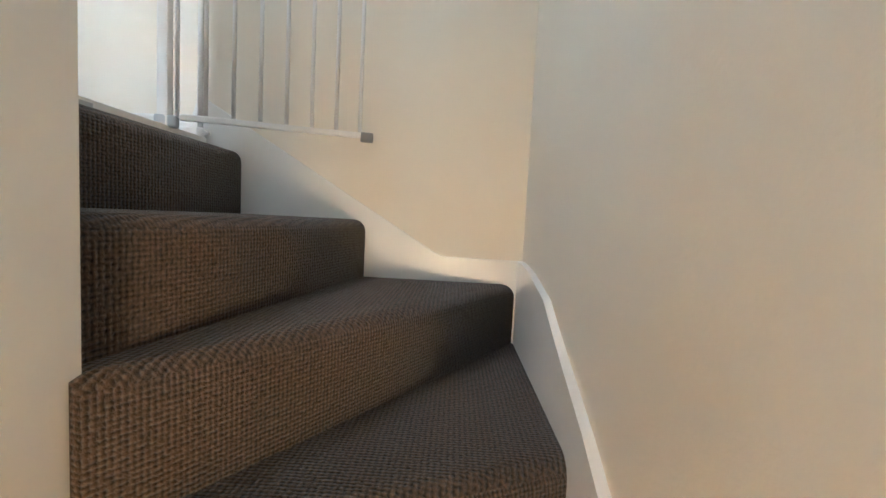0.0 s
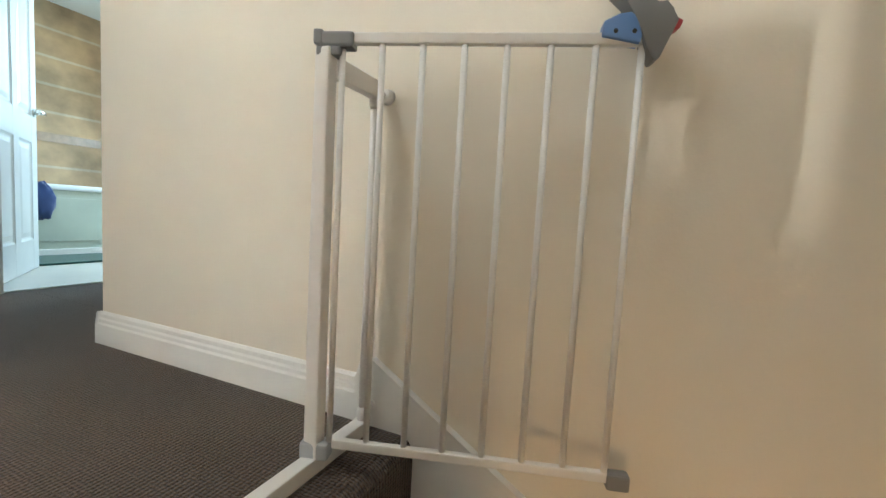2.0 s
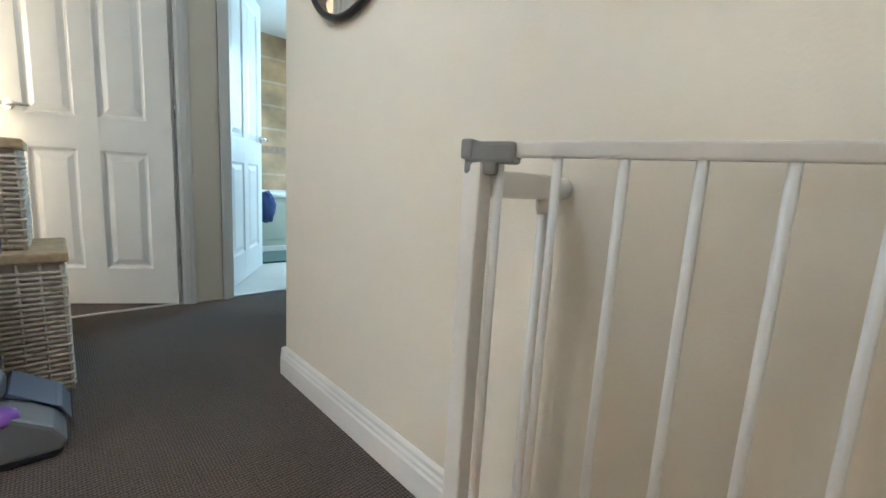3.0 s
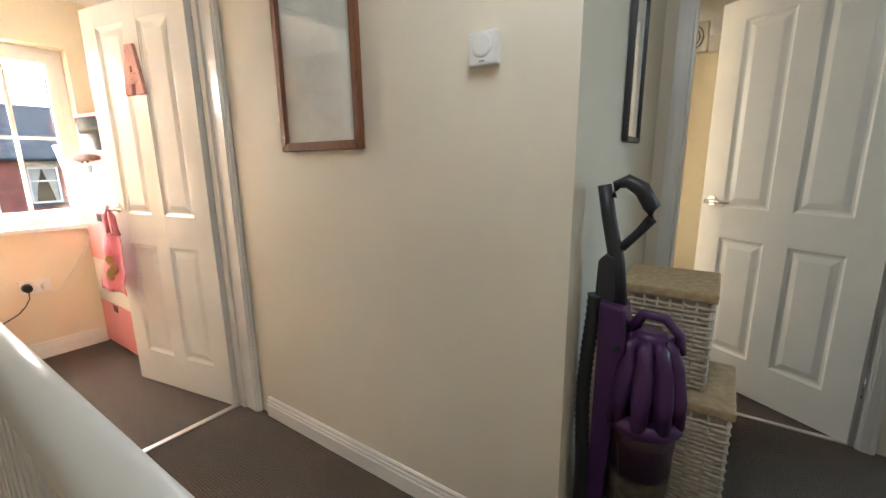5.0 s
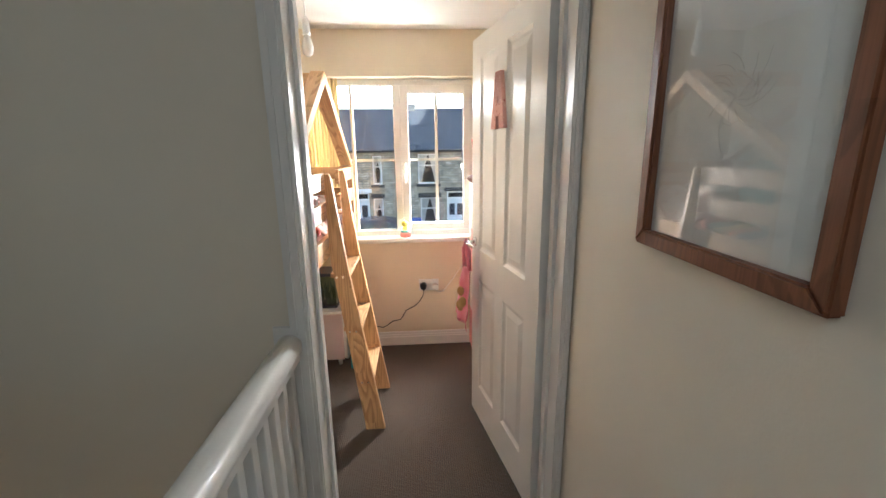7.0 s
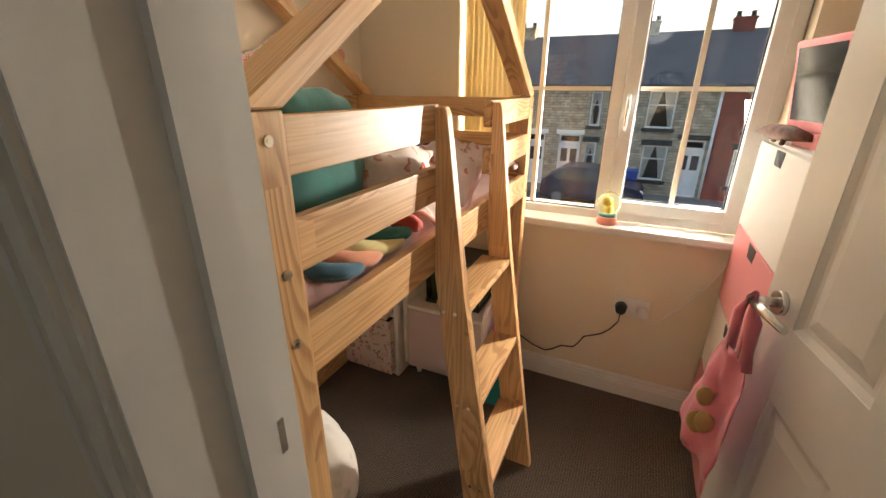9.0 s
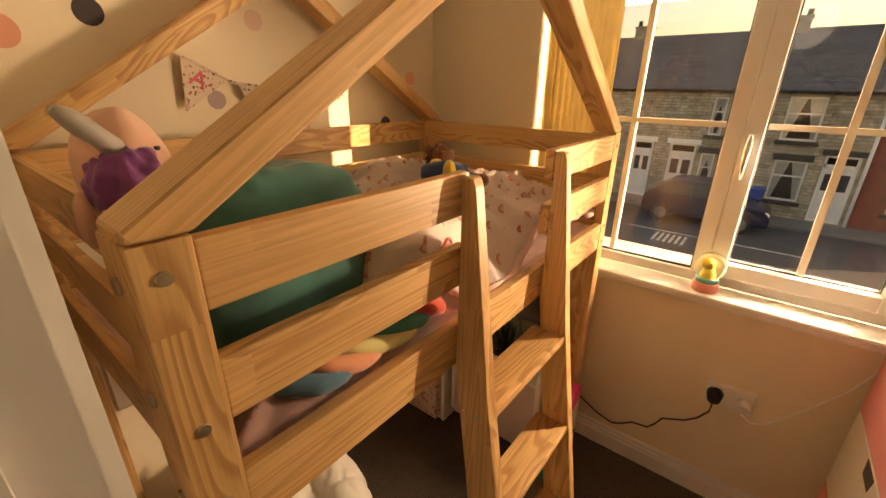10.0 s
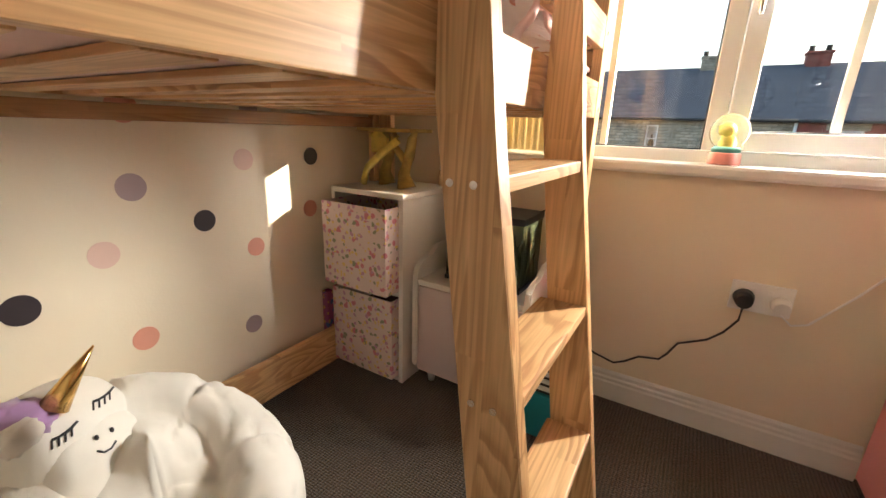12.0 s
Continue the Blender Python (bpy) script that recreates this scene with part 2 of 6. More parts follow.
def masonry(name, a, c, mortar, w, h):
    m, nt, b = mat(name, 0.9)
    v = coords(nt, turn=(radians(90), 0, 0))
    br = node(nt, "ShaderNodeTexBrick", Scale=1.0)
    br.inputs["Color1"].default_value, br.inputs["Color2"].default_value = (*a, 1), (*c, 1)
    br.inputs["Mortar"].default_value = (*mortar, 1)
    br.inputs["Brick Width"].default_value, br.inputs["Row Height"].default_value = w, h
    br.inputs["Mortar Size"].default_value = 0.012
    nt.links.new(v, br.inputs["Vector"])
    ns = node(nt, "ShaderNodeTexNoise", Scale=4.0, Detail=6.0)
    nt.links.new(v, ns.inputs[0])
    mx = nt.nodes.new("ShaderNodeMix")
    mx.data_type, mx.blend_type = "RGBA", "MULTIPLY"
    mx.inputs["Factor"].default_value = 1.0
    nt.links.new(br.outputs[0], mx.inputs["A"])
    nt.links.new(ramp(nt, ns.outputs[0], [(0.3, (0.55, 0.55, 0.55)), (0.75, (1.2, 1.15, 1.1))]), mx.inputs["B"])
    nt.links.new(mx.outputs["Result"], b.inputs["Base Color"])
    bump(nt, b, br.outputs["Fac"], -0.6, 0.02)
    return m


def glassy(name, color=(1, 1, 1), rough=0.0):
    m, nt, b = mat(name, rough)
    b.inputs["Base Color"].default_value = (*color, 1)
    b.inputs["Transmission Weight"].default_value = 1.0
    b.inputs["IOR"].default_value = 1.45
    return m


def metal(name, color, rough=0.25):
    m = painted(name, color, rough, 0.05)
    m.node_tree.nodes["Principled BSDF"].inputs["Metallic"].default_value = 1.0
    return m


CREAM = painted("cream wall paint", (0.79, 0.72, 0.60), 0.6, 0.03, 1.4, 160.0, 0.0008, 0.5)
PINKWALL = painted("warm cream bedroom paint", (0.82, 0.72, 0.56), 0.6, 0.03, 1.4, 160.0, 0.0008, 0.5)
WHITE = painted("white gloss paint", (0.80, 0.78, 0.74), 0.28, 0.03, 5.0, 60.0, 0.0005, 0.3)
CEIL = painted("white ceiling paint", (0.82, 0.81, 0.78), 0.8, 0.03, 2.0, 120.0, 0.001, 0.5)
UPVC = painted("white plastic frame", (0.82, 0.81, 0.79), 0.3, 0.02)
CARPET = carpet("brown loop carpet", (0.150, 0.098, 0.062), (0.014, 0.0095, 0.006), 0.0088)
PX, PY, PZ = (pine("pine along " + "xyz"[a], a) for a in range(3))
CHROME = metal("brushed chrome", (0.75, 0.74, 0.72), 0.25)
BRASSY = metal("dull bolt metal", (0.45, 0.38, 0.28), 0.4)
GLASS = glassy("window glass")
DARK = painted("black plastic", (0.02, 0.02, 0.022), 0.4)
GREY = painted("grey plastic", (0.22, 0.22, 0.22), 0.45)
BLUE = painted("blue plastic", (0.16, 0.30, 0.62), 0.4)
RED = painted("red plastic", (0.45, 0.05, 0.06), 0.4)
PINK = painted("pink lacquer", (0.86, 0.32, 0.34), 0.4, 0.04)
LACQUER = painted("white lacquer", (0.83, 0.80, 0.74), 0.4, 0.03)

# ---- mesh tools ----


def bx(bm, x0, x1, y0, y1, z0, z1, m=None, bevel=0.0):
    t = Matrix.Translation(((x0 + x1) / 2, (y0 + y1) / 2, (z0 + z1) / 2)) @ Matrix.Diagonal((abs(x1 - x0), abs(y1 - y0), abs(z1 - z0), 1))
    got = bmesh.ops.create_cube(bm, size=1, matrix=(m @ t) if m else t)
    if bevel:
        edges = list({e for v in got["verts"] for e in v.link_edges})
        bmesh.ops.bevel(bm, geom=edges, offset=bevel, segments=2, affect="EDGES", profile=0.6)
    return bm


def prism(bm, outline, place, depth):
    """A flat outline, laid into the world by place(u, v, w), thick from w = depth[0] to depth[1]."""
    low = [bm.verts.new(place(u, v, depth[0])) for u, v in outline]
    top = [bm.verts.new(place(u, v, depth[1])) for u, v in outline]
    bm.faces.new(low[::-1])
    bm.faces.new(top)
    n = len(outline)
    for a in range(n):
        bm.faces.new((low[a], low[(a + 1) % n], top[(a + 1) % n], top[a]))
    return bm


def XY(u, v, w):
    return (u, v, w)


def XZ(u, v, w):
    return (u, w, v)


def YZ(u, v, w):
    return (w, u, v)


def rod(bm, points, r, seg=8, m=None):
    """A round bar through points."""
    pts = [Vector(p) for p in points]
    rings = []
    for i, p in enumerate(pts):
        d = (pts[min(i + 1, len(pts) - 1)] - pts[max(i - 1, 0)]).normalized()
        side = d.cross(Vector((0, 0, 1)) if abs(d.z) < 0.95 else Vector((0, 1, 0))).normalized()
        up = side.cross(d)
        rr = r[i] if isinstance(r, (list, tuple)) else r
        ring = []
        for k in range(seg):
            a = 2 * math.pi * k / seg
            q = p + rr * (math.cos(a) * side + math.sin(a) * up)
            ring.append(bm.verts.new(m @ q if m else q))
        rings.append(ring)
    for a, b in zip(rings, rings[1:]):
        for k in range(seg):
            bm.faces.new((a[k], a[(k + 1) % seg], b[(k + 1) % seg], b[k])).smooth = True
    bm.faces.new(rings[0][::-1])
    bm.faces.new(rings[-1])
    return bm


def lathe(bm, profile, centre, seg=20):
    """A turned body: (radius, height) pairs round a vertical line."""
    rings = []
    for r, z in profile:
        rings.append([bm.verts.new((centre[0] + r * math.cos(2 * math.pi * k / seg), centre[1] + r * math.sin(2 * math.pi * k / seg), centre[2] + z)) for k in range(seg)])
    for a, b in zip(rings, rings[1:]):
        for k in range(seg):
            bm.faces.new((a[k], a[(k + 1) % seg], b[(k + 1) % seg], b[k])).smooth = True
    bm.faces.new(rings[0][::-1])
    bm.faces.new(rings[-1])
    return bm


def blob(bm, centre, radii, lumps=0.0, freq=4.0, seg=28, turn=0.0, boxy=1.0):
    """A soft stuffed body; boxy under 1 squares it off like a cushion."""
    got = bmesh.ops.create_uvsphere(bm, u_segments=seg, v_segments=seg // 2 + 2, radius=1)
    rot = Matrix.Rotation(turn, 3, "Z")
    for v in got["verts"]:
        p = v.co.copy()
        q = Vector([math.copysign(abs(c) ** boxy, c) for c in p])
        q *= 1 + lumps * noise.noise(p * freq)
        v.co = rot @ Vector((q.x * radii[0], q.y * radii[1], q.z * radii[2])) + Vector(centre)
    for f in bm.faces:
        f.smooth = True
    return bm


HOME = {}


def mesh_ob(name, bm, material, smooth=False):
    me = bpy.data.meshes.new(name)
    bmesh.ops.recalc_face_normals(bm, faces=bm.faces)
    bm.to_mesh(me)
    bm.free()
    me.materials.append(material)
    return new(name, me)


def thing(name, at, label, category, group=""):
    ob = new(name)
    ob.empty_display_size = 0.1
    ob.location = at
    HOME[ob] = Vector(at)
    return tagged(ob, label, category, group)


def part(name, bm, material, parent, label=""):
    ob = mesh_ob(name, bm, material)
    ob.parent = parent
    if parent in HOME:
        ob.matrix_parent_inverse = Matrix.Translation(-HOME[parent])
    return tagged(ob, label)


def solo(name, bm, material, label, category, group="", kind=""):
    return tagged(mesh_ob(name, bm, material), label, category, group, kind)


def setting(name, bm, material, label, category):
    return solo(name, bm, material, label, category, kind="structure")


def B():
    return bmesh.new()


# ---- structure ----
TOP = 2.24
CAR = -2.72

# floors
bm = B()
bx(bm, -2.20, -0.019, -0.275, 0.95, -0.2, 0)
setting("floor_landing", bm, CARPET, "brown ribbed loop carpet on the landing", "carpet")
bm = B()
bx(bm, -2.189, -1.0, 0.951, 1.85, -0.2, 0)
setting("floor_hall_end", bm, CARPET, "brown ribbed loop carpet before the bathroom door", "carpet")
bm = B()
bx(bm, -0.95, 0.03, -1.92, -0.275, -0.2, 0)
setting("floor_walkway", bm, CARPET, "brown ribbed loop carpet beside the balustrade", "carpet")
bm = B()
bx(bm, -1.32, 0.90, -3.56, -1.935, -0.2, 0)
setting("floor_bedroom", bm, CARPET, "dark brown ribbed carpet in the bedroom", "carpet")
bm = B()
bx(bm, -4.3, -2.20, -2.2, 0.74, -0.2, -0.002)
setting("floor_back_room", bm, CARPET, "brown carpet of the back room", "carpet")
TILE = painted("pale vinyl floor", (0.62, 0.58, 0.52), 0.4)
bm = B()
bx(bm, -4.4, -2.19, 0.742, 2.8, -0.2, 0.002)
setting("floor_bathroom", bm, TILE, "pale cream bathroom floor", "floor")
bm = B()
bx(bm, -0.05, 1.2, -4.0, 1.0, CAR - 0.1, CAR)
setting("floor_lower_hall", bm, CARPET, "brown carpet at the foot of the stairs", "carpet")

# ceilings
bm = B()
bx(bm, -4.5, 1.3, -3.9, 2.9, TOP, TOP + 0.1)
setting("ceiling", bm, CEIL, "plain white painted ceiling", "ceiling")
bm = B()
bx(bm, -0.05, 1.2, -4.0, -1.80, -0.42, -0.22)
setting("ceiling_lower_hall", bm, CEIL, "plain white ceiling under the bedroom", "ceiling")

# walls
bm = B()
bx(bm, -1.04, 1.25, 0.708, 0.95, CAR, TOP)
setting("wall_stair_north", bm, CREAM, "smooth cream painted stair wall", "wall")
bm = B()
bx(bm, 1.072, 1.25, -4.0, 0.708, CAR, TOP)
setting("wall_stair_east", bm, CREAM, "smooth cream painted stair side wall", "wall")
bm = B()
bx(bm, -1.06, -0.936, -1.80, -0.30, 0, TOP)
setting("wall_landing_west", bm, CREAM, "cream painted landing wall", "wall")
bm = B()
bx(bm, -2.17, -0.936, -0.275, -0.30, 0, TOP)
bx(bm, -2.17, -1.06, -0.30, -0.40, 0, TOP)
setting("wall_alcove", bm, CREAM, "cream painted wall of the hall alcove", "wall")
bm = B()
bx(bm, -1.32, -0.925, -1.958, -1.80, 0, TOP)
bx(bm, -0.076, 1.072, -1.958, -1.80, -0.22, TOP)
bx(bm, -0.925, -0.076, -1.958, -1.80, 2.0, TOP)
setting("wall_bedroom_landing", bm, CREAM, "cream painted wall round the bedroom door", "wall")
bm = B()
bx(bm, -0.12, 0.36, -4.0, -0.20, CAR, -0.21)
setting("wall_under_landing", bm, CREAM, "cream painted wall beside the lower stairs", "wall")
bm = B()
bx(bm, -0.05, 1.2, -4.1, -4.0, CAR, -0.2)
setting("wall_lower_hall", bm, CREAM, "cream painted end wall of the lower hall", "wall")
bm = B()
prism(bm, [(-0.40, 0), (-0.18, 0), (-0.18, 2.0), (0.62, 2.0), (0.62, 0), (0.84, 0), (0.84, 2.0), (1.735, 2.0), (1.735, 0), (2.8, 0), (2.8, TOP), (-0.40, TOP)], YZ, (-2.29, -2.17))
setting("wall_hall_west", bm, CREAM, "cream painted wall at the end of the hall", "wall")
bm = B()
bx(bm, -2.17, -1.0, 1.85, 1.95, 0, TOP)
setting("wall_hall_north", bm, CREAM, "cream painted wall closing the hall", "wall")
bm = B()
bx(bm, -1.0, -0.9, 0.95, 1.95, 0, TOP)
setting("wall_hall_east", bm, CREAM, "cream painted side wall of the hall", "wall")
bm = B()
bx(bm, -1.32, -0.88, -3.98, -3.52, -0.2, TOP)
bx(bm, 0.36, 1.0, -3.98, -3.52, -0.2, TOP)
bx(bm, -0.88, 0.36, -3.98, -3.52, -0.2, 0.815)
bx(bm, -0.88, 0.36, -3.98, -3.52, 1.95, TOP)
setting("wall_window", bm, PINKWALL, "warm cream painted window wall", "wall")
bm = B()
bx(bm, 0.885, 1.072, -3.52, -1.958, -0.2, TOP)
setting("wall_bedroom_east", bm, PINKWALL, "cream bedroom wall with spot stickers", "wall")
bm = B()
bx(bm, -1.45, -1.32, -3.98, -1.80, -0.2, TOP)
setting("wall_bedroom_west", bm, PINKWALL, "cream painted bedroom wall", "wall")

# bathroom and back room shells
BTILE = masonry("tan bathroom tile", (0.50, 0.33, 0.19), (0.54, 0.37, 0.22), (0.60, 0.48, 0.34), 0.33, 0.25)
bm = B()
bx(bm, -4.5, -4.4, 0.84, 2.9, 0, TOP)
setting("wall_bathroom_west", bm, BTILE, "tan tiled bathroom wall above the bath", "wall")
bm = B()
# unseen wall, left open in the middle for the added lamp
bx(bm, -4.5, -3.7, 2.8, 2.9, 0, TOP)
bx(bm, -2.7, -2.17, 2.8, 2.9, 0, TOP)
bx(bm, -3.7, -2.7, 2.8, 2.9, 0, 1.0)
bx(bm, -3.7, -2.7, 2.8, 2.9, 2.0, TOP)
setting("wall_bathroom_north", bm, BTILE, "tan tiled bathroom wall", "wall")
bm = B()
bx(bm, -4.4, -2.29, 0.74, 0.84, 0, TOP)
setting("wall_back_room_north", bm, CREAM, "cream painted wall of the back room", "wall")
bm = B()
bx(bm, -4.4, -4.3, -2.3, 0.74, 0, TOP)
setting("wall_back_room_west", bm, CREAM, "cream painted wall of the back room", "wall")
bm = B()
# gap for the added lamp; no window is built in it
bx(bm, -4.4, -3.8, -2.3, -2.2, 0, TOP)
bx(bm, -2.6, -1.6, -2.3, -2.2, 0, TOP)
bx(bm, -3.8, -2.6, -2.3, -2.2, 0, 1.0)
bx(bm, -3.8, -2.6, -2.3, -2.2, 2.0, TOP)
setting("wall_back_room_south", bm, CREAM, "cream painted wall of the back room", "wall")
bm = B()
bx(bm, -1.7, -1.6, -2.2, -0.4, 0, TOP)
setting("wall_back_room_east", bm, CREAM, "cream painted wall of the back room", "wall")

# baseboards: a moulded outline swept along a wall
SKIRT = [(0, 0), (0.016, 0), (0.016, 0.066), (0.012, 0.072), (0.012, 0.082), (0.008, 0.088), (0.008, 0.100), (0.003, 0.108), (0, 0.108)]


def baseboard(a, b, side, wall, axis, tall=1.0):
    """Along the axis from a to b, on the face at wall, standing out to the given side (+1 or -1)."""
    bm = B()
    out = [(wall + side * d, z * tall) for d, z in SKIRT]
    if axis == "x":
        prism(bm, out, lambda u, v, w: (w, u, v), (a, b))
    else:
        prism(bm, out, lambda u, v, w: (u, w, v), (a, b))
    return setting("baseboard", bm, WHITE, "white painted moulded baseboard", "baseboard")


baseboard(-1.04, 0.0, -1, 0.708, "x")
baseboard(0.692, 0.95, -1, -1.04, "y")
baseboard(-1.72, -0.26, 1, -0.936, "y", 0.92)
baseboard(-2.17, -0.921, 1, -0.275, "x", 0.92)
baseboard(-0.82, 0.88, 1, -3.52, "x")
baseboard(-3.50, -1.95, -1, 0.885, "y")
baseboard(-4.3, -2.29, -1, 0.74, "x")


def architrave(name, axis, a, b, face, side, head, wide_a=0.06, wide_b=0.06):
    """Moulded door surround with lining: opening from a to b along the axis, on the face at face."""
    top = thing(name, (a, face, 0) if axis == "x" else (face, a, 0), "white painted moulded door surround", "door frame")
    top["kind"] = "structure"

    def lay(u, v, w):
        return (u, face + side * w, v) if axis == "x" else (face + side * w, u, v)

    def strip(u0, u1, v0, v1):
        bm = B()
        for d, k in ((0.010, 0.0), (0.016, 0.16), (0.020, 0.60)):
            flip = u1 < u0
            x0, x1 = (u0 + (u1 - u0) * k, u1) if not k == 0.60 else (u0 + (u1 - u0) * 0.60, u0 + (u1 - u0) * 0.86)
            lo, hi = min(x0, x1), max(x0, x1)
            prism(bm, [(lo, v0), (hi, v0), (hi, v1), (lo, v1)], lay, (-0.002, d + (0.0007 if k else 0)))
        return bm

    part("side_moulding", strip(a - 0.004, a - wide_a, 0, head + wide_a), WHITE, top)
    part("side_moulding", strip(b + 0.004, b + wide_b, 0, head + wide_b), WHITE, top)
    bm = B()
    for d, k0, k1 in ((0.009, 0, 1), (0.0155, 0.16, 1), (0.0195, 0.6, 0.86)):
        prism(bm, [(a - 0.004, head + 0.004 + 0.056 * k0), (b + 0.004, head + 0.004 + 0.056 * k0), (b + 0.004, head + 0.004 + 0.056 * k1), (a - 0.004, head + 0.004 + 0.056 * k1)], lay, (-0.002, d))
    part("head_moulding", bm, WHITE, top)
    return top, lay


def lining(top, lay, a, b, head, depth, stop):
    """The boards inside the opening, with the stop bead."""
    for u0, u1, s0, s1 in ((a - 0.022, a, a, a + 0.012), (b, b + 0.022, b - 0.012, b)):
        bm = B()
        prism(bm, [(u0, 0), (u1, 0), (u1, head), (u0, head)], lay, (-depth, 0.004))
        prism(bm, [(s0, 0), (s1, 0), (s1, head - 0.012), (s0, head - 0.012)], lay, stop)
        part("side_lining", bm, WHITE, top)
    bm = B()
    prism(bm, [(a - 0.022, head), (b + 0.022, head), (b + 0.022, head + 0.022), (a - 0.022, head + 0.022)], lay, (-depth, 0.004))
    prism(bm, [(a, head - 0.012), (b, head - 0.012), (b, head), (a, head)], lay, stop)
    part("head_lining", bm, WHITE, top)


D1, L1 = architrave("door_frame_1", "x", -0.905, -0.095, -1.80, 1, 1.985, 0.028, 0.06)
lining(D1, L1, -0.905, -0.095, 1.985, 0.162, (-0.12, -0.08))
D4, L4 = architrave("door_frame_4", "x", -0.905, -0.088, -1.958, -1, 1.985, 0.06, 0.06)
D2, L2 = architrave("door_frame_2", "y", -0.16, 0.60, -2.17, 1, 1.985, 0.06, 0.06)
lining(D2, L2, -0.16, 0.60, 1.985, 0.124, (-0.08, -0.04))
D3, L3 = architrave("door_frame_3", "y", 0.860, 1.715, -2.17, 1, 1.985, 0.06, 0.06)
lining(D3, L3, 0.860, 1.715, 1.985, 0.124, (-0.08, -0.04))
# bright threshold strips
STRIP = metal("threshold strip", (0.80, 0.79, 0.76), 0.3)
for n, (x0, x1, y0, y1) in enumerate(((-0.905, -0.095, -1.945, -1.915), (-2.20, -2.175, -0.16, 0.60), (-2.202, -2.178, 0.860, 1.715))):
    bm = B()
    bx(bm, x0, x1, y0, y1, 0.0, 0.007, bevel=0.002)
    setting("threshold_strip", bm, STRIP, "shiny metal carpet threshold strip", "threshold")


def panel_door(name, hinge, turn, label, wide=0.762, high=1.965):
    """Four-panel moulded door: hung at hinge, closed along +x, turned about z by turn degrees."""
    m = Matrix.Translation(hinge) @ Matrix.Rotation(radians(turn), 4, "Z")
    top = thing(name, hinge, label, "door")
    t = 0.035
    bm = B()
    rails = [(0, 0.20), (0.81, 0.97), (1.87, high)]
    cols = [(0, 0.115), (wide / 2 - 0.05, wide / 2 + 0.05), (wide - 0.115, wide)]
    for x0, x1 in cols:
        bx(bm, x0, x1, 0, t, 0.008, high, m)
    for z0, z1 in rails:
        for (a0, a1), (b0, b1) in zip(cols, cols[1:]):
            bx(bm, a1 - 0.001, b0 + 0.001, 0.0003, t - 0.0003, max(z0, 0.008), z1, m)
    part("leaf_frame", bm, WHITE, top)
    for (a0, a1), (b0, b1) in zip(cols, cols[1:]):
        for z0, z1 in ((0.20, 0.81), (0.97, 1.87)):
            bm = B()
            x0, x1 = a1, b0
            # sunk field, sloping moulding, raised middle
            for s, y in ((-1, 0.0), (1, t)):
                rings = []
                for inset, dep in ((-0.001, 0.001), (0.012, 0.009), (0.022, 0.010), (0.050, 0.003)):
                    yy = y - s * dep
                    rings.append([bm.verts.new(m @ Vector(p)) for p in ((x0 + inset, yy, z0 + inset), (x1 - inset, yy, z0 + inset), (x1 - inset, yy, z1 - inset), (x0 + inset, yy, z1 - inset))])
                for r, q in zip(rings, rings[1:]):
                    for k in range(4):
                        bm.faces.new((r[k], r[(k + 1) % 4], q[(k + 1) % 4], q[k]))
                bm.faces.new(rings[-1])
            part("panel", bm, WHITE, top)
    for s, y in ((-1, 0.0), (1, t)):
        bm = B()
        x = wide - 0.06
        rod(bm, [(x, y, 1.0), (x, y + s * 0.012, 1.0)], 0.025, 16, m)
        rod(bm, [(x, y + s * 0.01, 1.0), (x, y + s * 0.05, 1.0)], 0.010, 10, m)
        rod(bm, [(x + 0.01, y + s * 0.05, 1.0), (x - 0.05, y + s * 0.052, 1.0), (x - 0.115, y + s * 0.046, 0.998)], [0.011, 0.010, 0.008], 10, m)
        part("door_handle", bm, CHROME, top, "chrome lever handle")
    for z in (0.22, 1.0, 1.75):
        bm = B()
        rod(bm, [(-0.004, 0.0, z), (-0.004, 0.0, z + 0.09)], 0.006, 8, m)
        part("hinge", bm, CHROME, top)
    return m


DOOR1 = panel_door("door_1", (-0.902, -1.938, 0), -79.5, "white moulded four-panel bedroom door standing open")
DOOR2 = panel_door("door_2", (-2.20, 0.595, 0), -90 - 32, "white moulded four-panel door standing ajar")
DOOR3 = panel_door("door_3", (-2.292, 0.866, 0), 147, "white moulded four-panel bathroom door standing open", wide=0.838)

bm = B()
bx(bm, -0.0965, -0.0945, -1.938, -1.918, 0.985, 1.035)
part("strike_plate", bm, CHROME, D1, "metal strike plate")

# ---- stairs ----
RISE = 0.19
NX, NY = 0.388, -0.215


def tread(outline, k, front):
    """One carpeted step: a solid with its nosing rounded over; front gives the two outline corners of the nosing."""
    bm = B()
    z = -RISE * k
    prism(bm, outline, XY, (z - 0.42, z))
    bm.edges.ensure_lookup_table()
    for f in front:
        a, b = outline[f], outline[(f + 1) % len(outline)]
        hit = [e for e in bm.edges if all(abs(v.co.z - z) < 1e-5 for v in e.verts) and {(round(v.co.x, 4), round(v.co.y, 4)) for v in e.verts} == {(round(a[0], 4), round(a[1], 4)), (round(b[0], 4), round(b[1], 4))}]
        bmesh.ops.bevel(bm, geom=hit, offset=0.038, segments=6, affect="EDGES", profile=0.5)
    for f in bm.faces:
        f.smooth = abs(f.normal.z) < 0.99
    return bm


